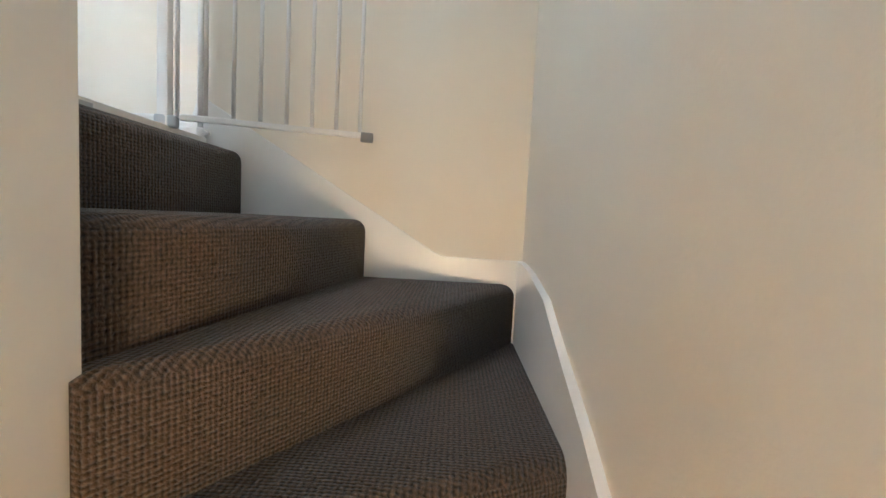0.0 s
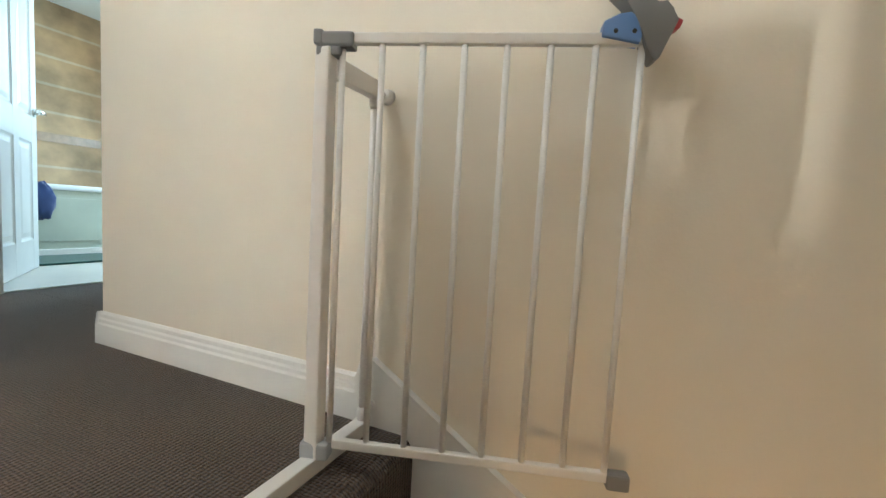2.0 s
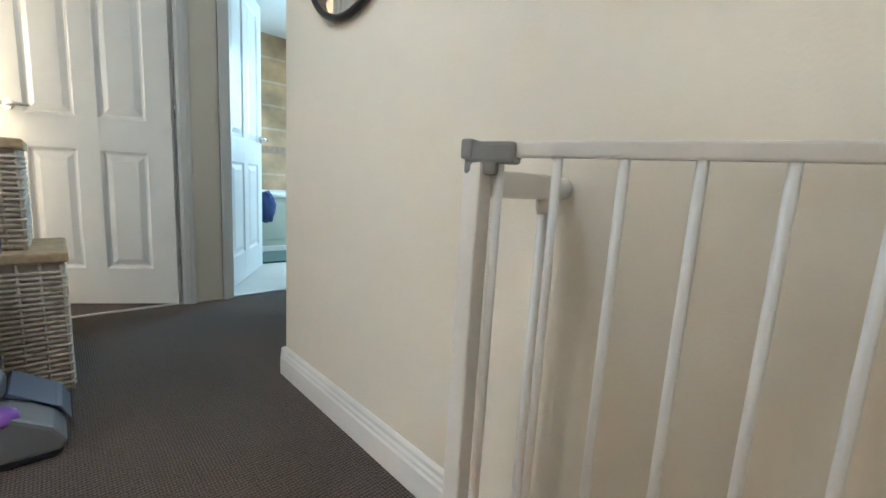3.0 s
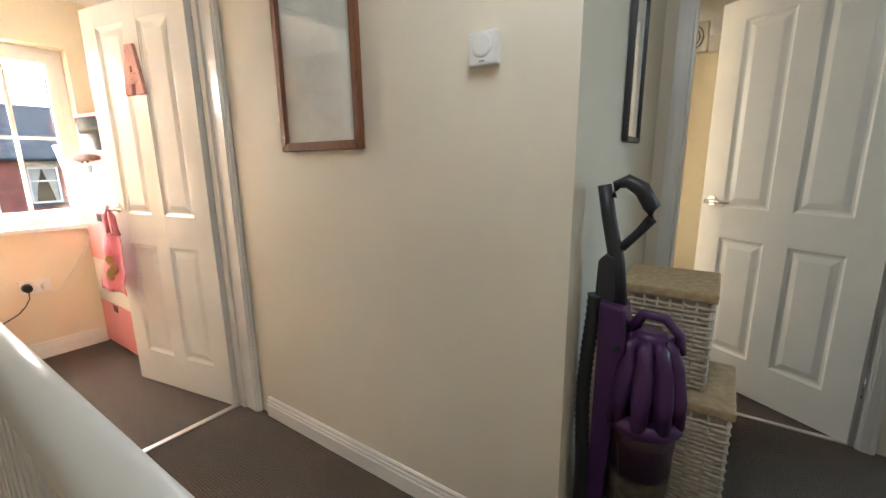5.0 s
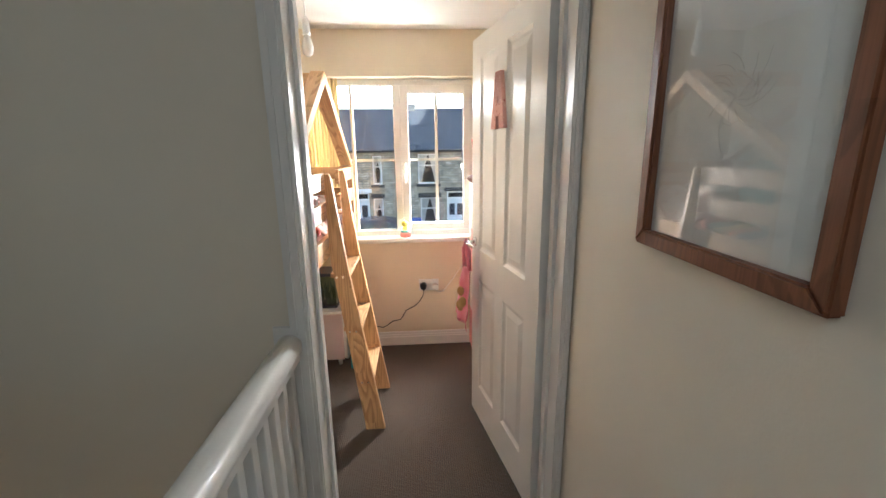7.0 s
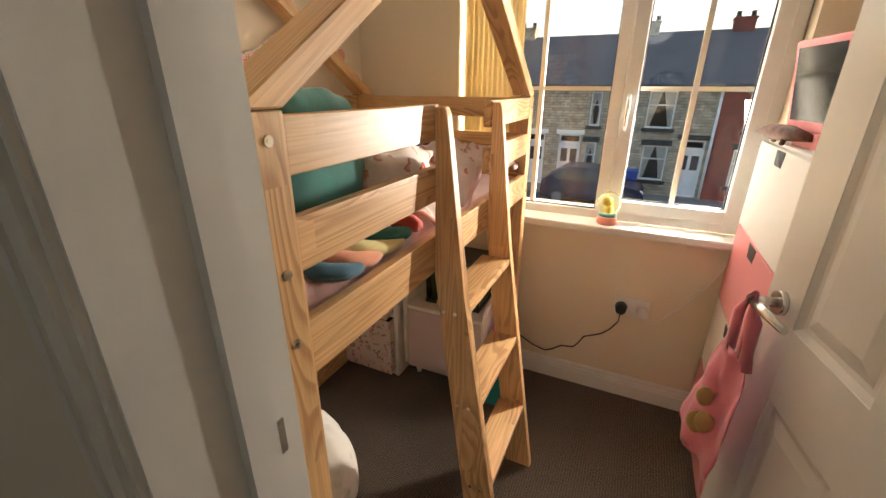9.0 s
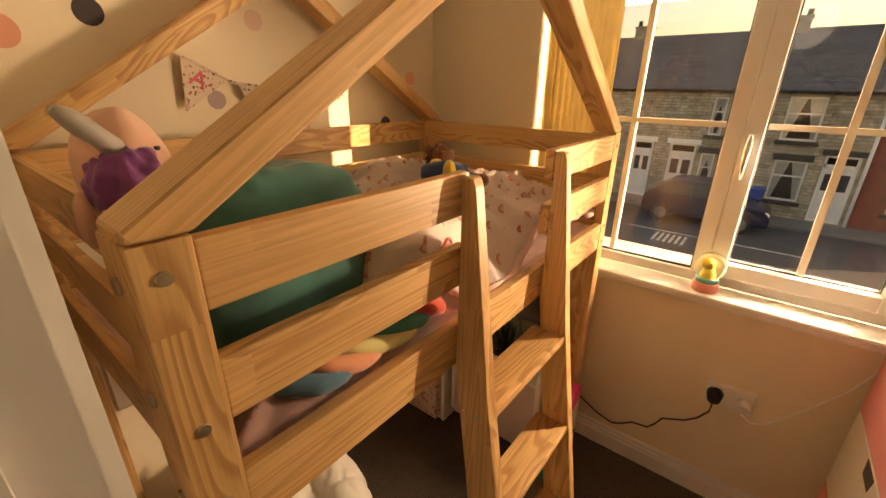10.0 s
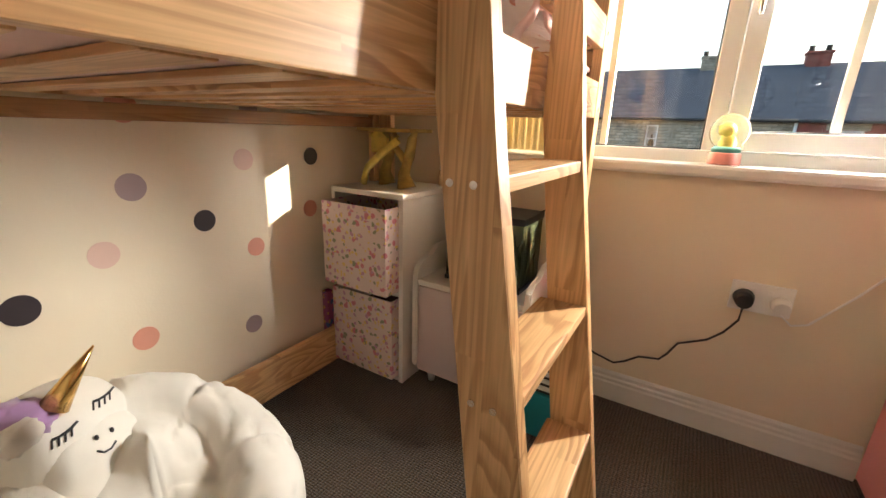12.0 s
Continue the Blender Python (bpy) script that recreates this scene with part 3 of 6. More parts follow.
STAIRS = thing("staircase", (0.6, -0.2, CAR), "winding carpeted staircase with white strings", "staircase")
STAIRS["kind"] = "structure"
part("step", tread([(-0.02, -0.135), (0.150, -0.135), (0.160, 0.691), (-0.02, 0.691)], 0, (1,)), CARPET, STAIRS)
part("step", tread([(0.05, -0.15), (0.41, -0.17), (0.565, 0.691), (0.05, 0.691)], 1.04, (1,)), CARPET, STAIRS)
part("step", tread([(0.10, -0.15), (0.38, -0.17), (0.452, -0.19), (1.050, 0.691), (0.10, 0.691)], 2, (2,)), CARPET, STAIRS)
part("step", tread([(0.12, -0.15), (0.38, -0.18), (0.452, -0.235), (1.056, 0.035), (1.056, 0.691), (0.12, 0.691)], 3, (2,)), CARPET, STAIRS)
for k in range(4, 14):
    y = -0.29 - 0.222 * (k - 4)
    part("step", tread([(0.361, y), (1.056, y), (1.056, y + 0.45), (0.361, y + 0.45)], k, (0,)), CARPET, STAIRS)
bm = B()
prism(bm, [(0.0, 0.0), (0.0, 0.108), (0.012, 0.142), (0.044, 0.156), (0.78, -0.286), (0.815, -0.302), (1.072, -0.305), (1.072, -0.95), (0.7, -0.95)], XZ, (0.689, 0.709))
part("string_board", bm, WHITE, STAIRS, "white painted wall string")
bm = B()
prism(bm, [(0.689, -0.305), (0.60, -0.306), (0.48, -0.318), (0.30, -0.352), (0.178, -0.41), (-0.019, -0.494), (-0.15, -0.565), (-2.5, -2.52), (-2.5, -2.72), (0.689, -1.3)], YZ, (1.054, 1.073))
part("string_board", bm, WHITE, STAIRS, "white painted wall string")
bm = B()
bx(bm, -0.028, 0.024, -1.80, -0.10, -0.23, 0.012)
part("landing_fascia", bm, WHITE, STAIRS)
bm = B()
bx(bm, 0.0, 0.36, -0.20, -0.151, -0.62, -0.01)
part("string_board", bm, WHITE, STAIRS, "white painted outer string")

# ---- balustrade ----
BAL = thing("balustrade", (-0.025, -0.9, 0), "white gloss painted landing balustrade with square spindles", "balustrade")
RAIL = [(-0.030, -0.030), (-0.030, -0.004), (-0.038, 0.002), (-0.041, 0.014), (-0.040, 0.028), (-0.034, 0.042), (-0.022, 0.051), (-0.008, 0.054),
        (0.008, 0.054), (0.022, 0.051), (0.034, 0.042), (0.040, 0.028), (0.041, 0.014), (0.038, 0.002), (0.030, -0.004), (0.030, -0.030)]
RAIL = [(u * 0.92, v) for u, v in RAIL]
HZ = 0.846
RX, RY = -0.030, -0.154


def handrail(start, end):
    """One leg of the rail; start and end take the outline's offset and give the cut's place."""
    bm = B()
    a = [bm.verts.new(start(u, v)) for u, v in RAIL]
    b = [bm.verts.new(end(u, v)) for u, v in RAIL]
    n = len(RAIL)
    for k in range(n):
        bm.faces.new((a[k], a[(k + 1) % n], b[(k + 1) % n], b[k])).smooth = 1 < k < 12
    bm.faces.new(a[::-1])
    bm.faces.new(b)
    return part("handrail", bm, WHITE, BAL, "white gloss moulded handrail")


handrail(lambda u, v: (RX + u, -1.80, HZ + v), lambda u, v: (RX + u, RY - u, HZ + v))
handrail(lambda u, v: (RX + u + 0.0005, RY - u + 0.0005, HZ + v), lambda u, v: (0.345, RY - u, HZ + v))
bm = B()
bx(bm, -0.055, 0.005, -1.80, NY, 0.012, 0.045, bevel=0.004)
part("base_rail", bm, WHITE, BAL)
bm = B()
bx(bm, -0.02, 0.34, RY - 0.03, RY + 0.03, 0.0, 0.045, bevel=0.004)
part("base_rail", bm, WHITE, BAL)
for n in range(20):
    y = -1.755 + n * 0.078
    bm = B()
    bx(bm, -0.044, -0.012, y, y + 0.032, 0.04, 0.818, bevel=0.003)
    part("spindle", bm, WHITE, BAL)
for n in range(3):
    x = 0.065 + n * 0.085
    bm = B()
    bx(bm, x, x + 0.032, RY - 0.016, RY + 0.016, 0.04, 0.818, bevel=0.003)
    part("spindle", bm, WHITE, BAL)


def newel(x, y, z0, z1, half):
    bm = B()
    bx(bm, x - half, x + half, y - half, y + half, z0, 0.085)
    bx(bm, x - half, x + half, y - half, y + half, 0.70, z1)
    h = half * 0.86
    a = [(x - half, y - half, 0.085), (x + half, y - half, 0.085), (x + half, y + half, 0.085), (x - half, y + half, 0.085)]
    b = [(x - h, y - h, 0.125), (x + h, y - h, 0.125), (x + h, y + h, 0.125), (x - h, y + h, 0.125)]
    c = [(x - h, y - h, 0.655), (x + h, y - h, 0.655), (x + h, y + h, 0.655), (x - h, y + h, 0.655)]
    d = [(x - half, y - half, 0.70), (x + half, y - half, 0.70), (x + half, y + half, 0.70), (x - half, y + half, 0.70)]
    rows = [[bm.verts.new(p) for p in r] for r in (a, b, c, d)]
    for r, q in zip(rows, rows[1:]):
        for k in range(4):
            bm.faces.new((r[k], r[(k + 1) % 4], q[(k + 1) % 4], q[k]))
    return bm


part("newel_post", newel(NX, NY, -1.6, 0.91, 0.046), WHITE, BAL, "white chamfered newel post")
part("newel_post", newel(RX, RY, -0.2, 0.817, 0.034), WHITE, BAL, "white chamfered newel post")
bm = B()
bx(bm, -0.07, 0.02, -1.80, -1.785, 0.0, 0.925, bevel=0.003)
part("wall_plate", bm, WHITE, BAL)

# ---- stair gate ----
GATEW = painted("white coated steel", (0.82, 0.79, 0.75), 0.35, 0.02)
GATE = thing("stair_gate", (0.03, 0.5, 0), "open white metal stair gate with grey and blue latch", "stair gate")
bm = B()
bx(bm, 0.032, 0.062, -0.10, 0.665, 0.001, 0.032, bevel=0.003)
part("threshold_bar", bm, GATEW, GATE)
LABEL = painted("grey printed label", (0.42, 0.42, 0.42), 0.5)
for y0, y1 in ((0.06, 0.09), (0.10, 0.17), (0.18, 0.26)):
    bm = B()
    bx(bm, 0.062, 0.0634, y0, y1, 0.009, 0.024)
    part("label", bm, LABEL, GATE, "small grey printed label")
bm = B()
bx(bm, 0.032, 0.062, 0.488, 0.513, 0.03, 0.765, bevel=0.004)
part("frame_post", bm, GATEW, GATE)
bm = B()
rod(bm, [(0.047, 0.655, 0.03), (0.047, 0.655, 0.73)], 0.0085)
lathe(bm, [(0.011, 0), (0.012, 0.02), (0.009, 0.03)], (0.047, 0.655, 0.03), 10)
lathe(bm, [(0.009, 0), (0.012, 0.01), (0.012, 0.03)], (0.047, 0.655, 0.70), 10)
part("frame_tube", bm, GATEW, GATE)
bm = B()
bx(bm, 0.036, 0.058, 0.53, 0.672, 0.722, 0.758, bevel=0.003)
part("frame_arm", bm, GATEW, GATE)
for z in (0.74, 0.05):
    bm = B()
    rod(bm, [(0.047, 0.665, z), (0.047, 0.69, z)], 0.006)
    rod(bm, [(0.047, 0.686, z), (0.047, 0.7065, z)], [0.013, 0.017], 14)
    part("wall_clamp", bm, GATEW, GATE)
GM = Matrix.Translation((0.080, 0.512, 0)) @ Matrix.Rotation(math.atan2(0.148, 0.49), 4, "Z")
LONG = 0.492
LEAF = part("gate_leaf", bx(B(), 0, LONG, -0.007, 0.007, 0.772, 0.791, GM, 0.003), GATEW, GATE)
bm = B()
bx(bm, 0, LONG, -0.007, 0.007, 0.050, 0.067, GM, 0.003)
part("bottom_bar", bm, GATEW, LEAF)
for n in range(8):
    bm = B()
    x = -0.006 + n * (LONG - 0.001) / 7
    rod(bm, [(x, 0, 0.06), (x, 0, 0.775)], 0.0056, 10, GM)
    part("bar", bm, GATEW, LEAF)
bm = B()
bx(bm, -0.050, 0.016, -0.014, 0.014, 0.764, 0.790, GM, 0.005)
bx(bm, -0.050, -0.006, -0.013, 0.013, 0.750, 0.768, GM, 0.005)
part("hinge_cap", bm, GREY, GATE, "grey plastic hinge cap")
bm = B()
bx(bm, -0.054, -0.038, -0.016, 0.016, 0.768, 0.793, GM, 0.004)
part("hinge_cap", bm, GREY, GATE)
FOOT = painted("pale grey plastic", (0.45, 0.46, 0.48), 0.45)
bm = B()
bx(bm, -0.058, -0.004, -0.016, 0.016, 0.028, 0.060, GM, 0.006)
part("foot_cap", bm, FOOT, GATE)
bm = B()
bx(bm, LONG - 0.004, LONG + 0.034, -0.012, 0.012, 0.040, 0.068, GM, 0.005)
part("end_cap", bm, GREY, LEAF)
ON_LEAF = lambda u, v, w: GM @ Vector((u, w, v))


def moulded(outline, half, soft):
    bm = prism(B(), outline, ON_LEAF, (-half, half))
    bmesh.ops.bevel(bm, geom=list(bm.edges), offset=soft, segments=2, affect="EDGES", profile=0.6)
    return bm


part("latch_block", moulded([(0.420, 0.783), (0.478, 0.772), (0.484, 0.800), (0.462, 0.820), (0.444, 0.817), (0.422, 0.806)], 0.013, 0.003), BLUE, LEAF, "blue plastic latch")
for u in (0.440, 0.468):
    part("screw", rod(B(), [(u, -0.0128, 0.790), (u, -0.0142, 0.790)], 0.0035, 10, GM), DARK, LEAF)
part("latch_lever", moulded([(0.487, 0.764), (0.499, 0.744), (0.508, 0.750), (0.522, 0.786), (0.531, 0.806), (0.521, 0.822), (0.511, 0.836), (0.498, 0.826), (0.486, 0.842), (0.446, 0.876), (0.418, 0.884), (0.408, 0.872), (0.452, 0.834), (0.470, 0.812)], 0.018, 0.004), GREY, LEAF, "large grey latch lever")
part("release_tab", moulded([(0.522, 0.790), (0.536, 0.797), (0.540, 0.808), (0.529, 0.814)], 0.010, 0.002), RED, LEAF, "red release tab")

# ---- window ----
WIN = thing("window_1", (-0.27, -3.63, 0.85), "white plastic casement window with glazing bars", "window")
WIN["kind"] = "structure"
FY0, FY1 = -3.68, -3.61


def frame_bars(x0, x1, z0, z1, w, y0, y1, bm):
    bx(bm, x0, x0 + w, y0, y1, z0, z1, bevel=0.004)
    bx(bm, x1 - w, x1, y0, y1, z0, z1, bevel=0.004)
    bx(bm, x0 + w, x1 - w, y0, y1, z0, z0 + w, bevel=0.004)
    bx(bm, x0 + w, x1 - w, y0, y1, z1 - w, z1, bevel=0.004)
    return bm


part("window_frame", frame_bars(-0.878, 0.358, 0.845, 1.948, 0.040, FY0, FY1, B()), UPVC, WIN)
bm = B()
bx(bm, -0.338, -0.288, FY0, FY1 + 0.001, 0.885, 1.908, bevel=0.004)
part("mullion", bm, UPVC, WIN)
SASH = part("casement", frame_bars(-0.836, -0.340, 0.888, 1.905, 0.052, -3.665, -3.592, B()), UPVC, WIN)
BEADC = painted("pale glazing bar", (0.84, 0.80, 0.70), 0.35)
for x, z0, z1 in ((-0.592, 0.93, 1.86), (0.005, 0.885, 1.908)):
    bm = B()
    bx(bm, x - 0.010, x + 0.010, -3.652, -3.628, z0, z1)
    part("glazing_bar", bm, BEADC, WIN)
for x0, x1 in ((-0.79, -0.39), (-0.29, 0.318)):
    bm = B()
    bx(bm, x0, x1, -3.651, -3.629, 1.392, 1.410)
    part("glazing_bar", bm, BEADC, WIN)
for x0, x1, z0, z1 in ((-0.79, -0.39, 0.935, 1.858), (-0.290, 0.320, 0.884, 1.91)):
    bm = B()
    bx(bm, x0, x1, -3.642, -3.638, z0, z1)
    pane = part("pane", bm, GLASS, WIN)
    pane.visible_shadow = False
# shade at the panes' inner edges, put in as thin dark bars
PANE_SHADE = painted("dark pane edge shade", (0.05, 0.05, 0.05), 0.7)
for x0, x1, z0, z1 in ((-0.7845, -0.3915, 0.9395, 1.8535), (-0.2885, 0.3185, 0.8845, 1.9085)):
    part("shade_line", frame_bars(x0, x1, z0, z1, 0.005, -3.6445, -3.6265, B()), PANE_SHADE, WIN, "thin dark line of shade round the pane")
bm = B()
rod(bm, [(-0.362, -3.592, 1.36), (-0.362, -3.572, 1.36)], 0.009)
bx(bm, -0.371, -0.353, -3.592, -3.584, 1.25, 1.38, bevel=0.004)
rod(bm, [(-0.362, -3.57, 1.375), (-0.362, -3.562, 1.33), (-0.362, -3.566, 1.24)], [0.009, 0.010, 0.006], 10)
part("window_handle", bm, CHROME, WIN, "silver window handle")
bm = B()
bx(bm, -0.91, 0.40, -3.61, -3.485, 0.812, 0.848, bevel=0.010)
setting("window_sill", bm, WHITE, "white painted window sill board", "window sill")

# ---- house bed ----
BED = thing("house_bed", (0.42, -2.73, 0), "pine mid-sleeper house bed with roof frame", "bed")
X0, X1 = -0.012, 0.845
Y0, Y1 = -2.028, -3.432


def board(name, x0, x1, y0, y1, z0, z1, wood, label=""):
    return part(name, bx(B(), x0, x1, y0, y1, z0, z1, bevel=0.0022), wood, BED, label)


for y0, y1 in ((Y0, Y0 - 0.055), (Y1 + 0.055, Y1)):
    for x0, x1 in ((X0, X0 + 0.028), (X1 - 0.028, X1)):
        board("post", x0, x1, min(y0, y1), max(y0, y1), 0, 1.372, PZ)
    for x0, x1 in ((X0 + 0.029, X0 + 0.09), (X1 - 0.09, X1 - 0.029)):
        yy = (Y0 - 0.028, Y0 - 0.001) if y0 == Y0 else (Y1 + 0.001, Y1 + 0.028)
        board("post", x0, x1, yy[0], yy[1], 0, 1.370, PZ)
for z0, z1 in ((1.288, 1.366), (1.147, 1.228), (0.965, 1.062)):
    for x0, x1 in ((X0 + 0.002, X0 + 0.024), (X1 - 0.024, X1 - 0.002)):
        if x0 < 0.4 and z0 > 1.1:
            board("side_rail", x0, x1, -2.545, Y0 - 0.0552, z0, z1, PY)
            board("side_rail", x0, x1, Y1 + 0.0552, -2.905, z0, z1, PY)
        else:
            board("side_rail", x0, x1, Y1 + 0.0552, Y0 - 0.0552, z0, z1, PY)
    for y0 in (Y0 - 0.050, Y1 + 0.030):
        board("end_rail", X0 + 0.030, X1 - 0.030, y0, y0 + 0.020, z0, z1, PX)
board("floor_rail", X1 - 0.026, X1 - 0.002, Y1 + 0.0552, Y0 - 0.0552, 0.085, 0.155, PY)
board("floor_rail", X1 - 0.020, X1 - 0.002, Y1 + 0.0552, Y0 - 0.0552, 0.01, 0.083, PY)
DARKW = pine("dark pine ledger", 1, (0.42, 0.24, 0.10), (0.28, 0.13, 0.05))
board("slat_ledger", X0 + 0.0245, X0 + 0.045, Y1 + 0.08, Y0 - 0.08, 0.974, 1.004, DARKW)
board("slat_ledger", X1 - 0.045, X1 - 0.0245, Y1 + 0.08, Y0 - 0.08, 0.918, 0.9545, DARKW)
n = 0
while Y0 - 0.12 - n * 0.105 > Y1 + 0.08:
    y = Y0 - 0.12 - n * 0.105
    board("slat", X0 + 0.03, X1 - 0.03, y - 0.026, y + 0.026, 0.964, 0.972, PX)
    n += 1
# roof frame in both long sides, and the ridge
YM = (Y0 + Y1) / 2
ZA = 1.845
for x0, x1 in ((X0 + 0.001, X0 + 0.070), (X1 - 0.070, X1 - 0.001)):
    for ya, s in ((Y0, -1), (Y1, 1)):
        bm = B()
        pts = [(ya, 1.374), (ya + s * 0.057, 1.374), (YM, ZA - 0.060), (YM, ZA), (ya, 1.386)]
        prism(bm, pts, YZ, (x0, x1))
        bmesh.ops.bevel(bm, geom=[e for e in bm.edges], offset=0.003, segments=1, affect="EDGES")
        slope = Matrix.Translation((0, ya, 1.38)) @ Matrix.Rotation(math.atan2(ZA - 1.38, YM - ya), 4, "X")
        bmesh.ops.transform(bm, matrix=slope.inverted(), verts=bm.verts)
        beam = part("roof_beam", bm, PY, BED)
        beam.matrix_basis = slope
board("ridge_beam", X0 + 0.071, X1 - 0.071, YM - 0.014, YM + 0.014, ZA - 0.082, ZA - 0.012, PX)
for y, zs in ((Y0 - 0.024, (1.337, 1.155, 1.042, 0.60)), (Y1 + 0.026, (1.33, 1.19, 1.05, 0.99))):
    for z in zs:
        bm = B()
        rod(bm, [(X0 + 0.002, y, z), (X0 - 0.003, y, z)], [0.008, 0.0072], 14)
        rod(bm, [(X0 - 0.0025, y, z), (X0 - 0.0036, y, z)], 0.004, 6)
        part("bolt", bm, BRASSY, BED, "round metal bolt head")
for x in (X0 + 0.058,):
    for z in (1.32, 1.18, 1.03, 0.60, 0.2):
        bm = B()
        rod(bm, [(x, Y0 - 0.002, z), (x, Y0 + 0.003, z)], [0.010, 0.009], 14)
        part("bolt", bm, BRASSY, BED, "round metal bolt head")

# ladder
LAD = thing("bed_ladder", (-0.15, -2.73, 0), "leaning pine ladder hooked on the bed rail", "ladder")


def front(z):
    return -0.237 + 0.156 * z


STILE = [(front(0), 0), (-0.137, 0), (-0.0145, 0.96), (-0.0145, 1.362), (front(1.362) - 0.012, 1.362), (front(1.33) - 0.014, 1.345), (front(0.9), 0.90)]
for y0, y1 in ((-2.515, -2.545), (-2.905, -2.935)):
    bm = prism(B(), STILE, XZ, (y1, y0))
    bmesh.ops.bevel(bm, geom=list(bm.edges), offset=0.003, segments=1, affect="EDGES")
    part("stile", bm, PZ, LAD)
for z in (0.873, 0.584, 0.295):
    bm = bx(B(), front(z) + 0.002, front(z) + 0.098, -2.9045, -2.5455, z - 0.022, z, bevel=0.003)
    part("tread", bm, PY, LAD)
    for y in (-2.5145,):
        for dx in (0.030, 0.062):
            bm = B()
            rod(bm, [(front(z) + dx, y - 0.001, z - 0.011), (front(z) + dx, y + 0.0015, z - 0.011)], 0.0052, 12)
            part("screw", bm, CHROME, LAD)

# ---- landing things ----
FRAMEWOOD = pine("dark red picture wood", 2, (0.26, 0.10, 0.045), (0.13, 0.045, 0.02))
PAPER = painted("picture paper", (0.72, 0.72, 0.66), 0.7, 0.08, 6.0)
PENCIL = painted("pencil line", (0.56, 0.55, 0.50), 0.8)
PICGLASS = glassy("picture glass")


def picture(name, lay, u0, u1, v0, v1, w, wood, label, deep=0.026):
    """A framed sheet; lay(u, v, out) puts it on its wall."""
    top = thing(name, lay((u0 + u1) / 2, v0, 0), label, "picture")
    for quad in ([(u0, v0), (u0 + w, v0 + w), (u0 + w, v1 - w), (u0, v1)], [(u1 - w, v0 + w), (u1, v0), (u1, v1), (u1 - w, v1 - w)],
                 [(u0, v0), (u1, v0), (u1 - w, v0 + w), (u0 + w, v0 + w)], [(u0 + w, v1 - w), (u1 - w, v1 - w), (u1, v1), (u0, v1)]):
        bm = B()
        prism(bm, quad, lay, (0.001, deep))
        bmesh.ops.bevel(bm, geom=list(bm.edges), offset=0.0035, segments=2, affect="EDGES")
        part("frame_side", bm, wood, top)
    bm = B()
    prism(bm, [(u0 + w, v0 + w), (u1 - w, v0 + w), (u1 - w, v1 - w), (u0 + w, v1 - w)], lay, (0.002, 0.008))
    part("sheet", bm, PAPER, top, "pale paper with a faint pencil drawing")
    rng = random.Random(5)
    uc, vc = (u0 + u1) / 2, (v0 + v1) / 2
    bm = B()
    for k in range(26):
        a = rng.uniform(0, 6.28)
        r0, r1 = rng.uniform(0.0, 0.04), rng.uniform(0.03, 0.085) * (u1 - u0) / 0.44
        pts = [(uc + math.cos(a + j * 0.15) * (r0 + (r1 - r0) * j / 4), vc - 0.02 + math.sin(a + j * 0.15) * 1.1 * (r0 + (r1 - r0) * j / 4)) for j in range(5)]
        for (a0, b0), (a1, b1) in zip(pts, pts[1:]):
            prism(bm, [(a0, b0), (a0 + 0.0008, b0 + 0.0008), (a1 + 0.0008, b1 + 0.0008), (a1, b1)], lay, (0.0078, 0.0084))
    part("drawing", bm, PENCIL, top, "faint grey pencil strokes")
    bm = B()
    prism(bm, [(u0 + w - 0.002, v0 + w - 0.002), (u1 - w + 0.002, v0 + w - 0.002), (u1 - w + 0.002, v1 - w + 0.002), (u0 + w - 0.002, v1 - w + 0.002)], lay, (0.0115, 0.0135))
    part("glass", bm, PICGLASS, top).visible_shadow = False
    return top


picture("framed_picture", lambda u, v, w: (-0.936 + w, u, v), -1.402, -0.974, 1.261, 1.832, 0.031, FRAMEWOOD, "pencil drawing in a reddish wooden frame on the wall", 0.026)
picture("framed_picture", lambda u, v, w: (u, -0.275 + w, v), -1.66, -1.425, 1.275, 1.78, 0.020, DARK, "narrow drawing in a black frame on the alcove wall", 0.020)

BOXW = thing("doorbell_chime", (-0.92, -0.52, 1.47), "square white plastic chime box on the wall", "doorbell chime")
bm = B()
bx(bm, -0.936, -0.905, -0.560, -0.478, 1.457, 1.539, bevel=0.006)
part("case", bm, UPVC, BOXW)
bm = B()
rod(bm, [(-0.9055, -0.519, 1.505), (-0.9025, -0.519, 1.505), (-0.9015, -0.519, 1.505)], [0.030, 0.028, 0.022], 32)
part("grille", bm, UPVC, BOXW)
bm = B()
bx(bm, -0.9055, -0.9042, -0.527, -0.511, 1.465, 1.468)
part("slot", bm, GREY, BOXW)

MIRM, _nt, _b = mat("mirror silver", 0.02, 1.0)
_b.inputs["Base Color"].default_value = (0.88, 0.88, 0.88, 1)
MIR = thing("wall_mirror", (-0.63, 0.70, 1.17), "round wall mirror with a thin black rim", "mirror")
bm = B()
rod(bm, [(-0.63, 0.708, 1.385), (-0.63, 0.692, 1.385)], 0.222, 48)
part("silvered_glass", bm, MIRM, MIR)
bm = B()
ring = [(-0.63 + 0.228 * math.cos(a * math.pi / 24), 0.694, 1.385 + 0.228 * math.sin(a * math.pi / 24)) for a in range(49)]
rod(bm, ring, 0.010, 8)
part("rim", bm, DARK, MIR, "thin black rim")

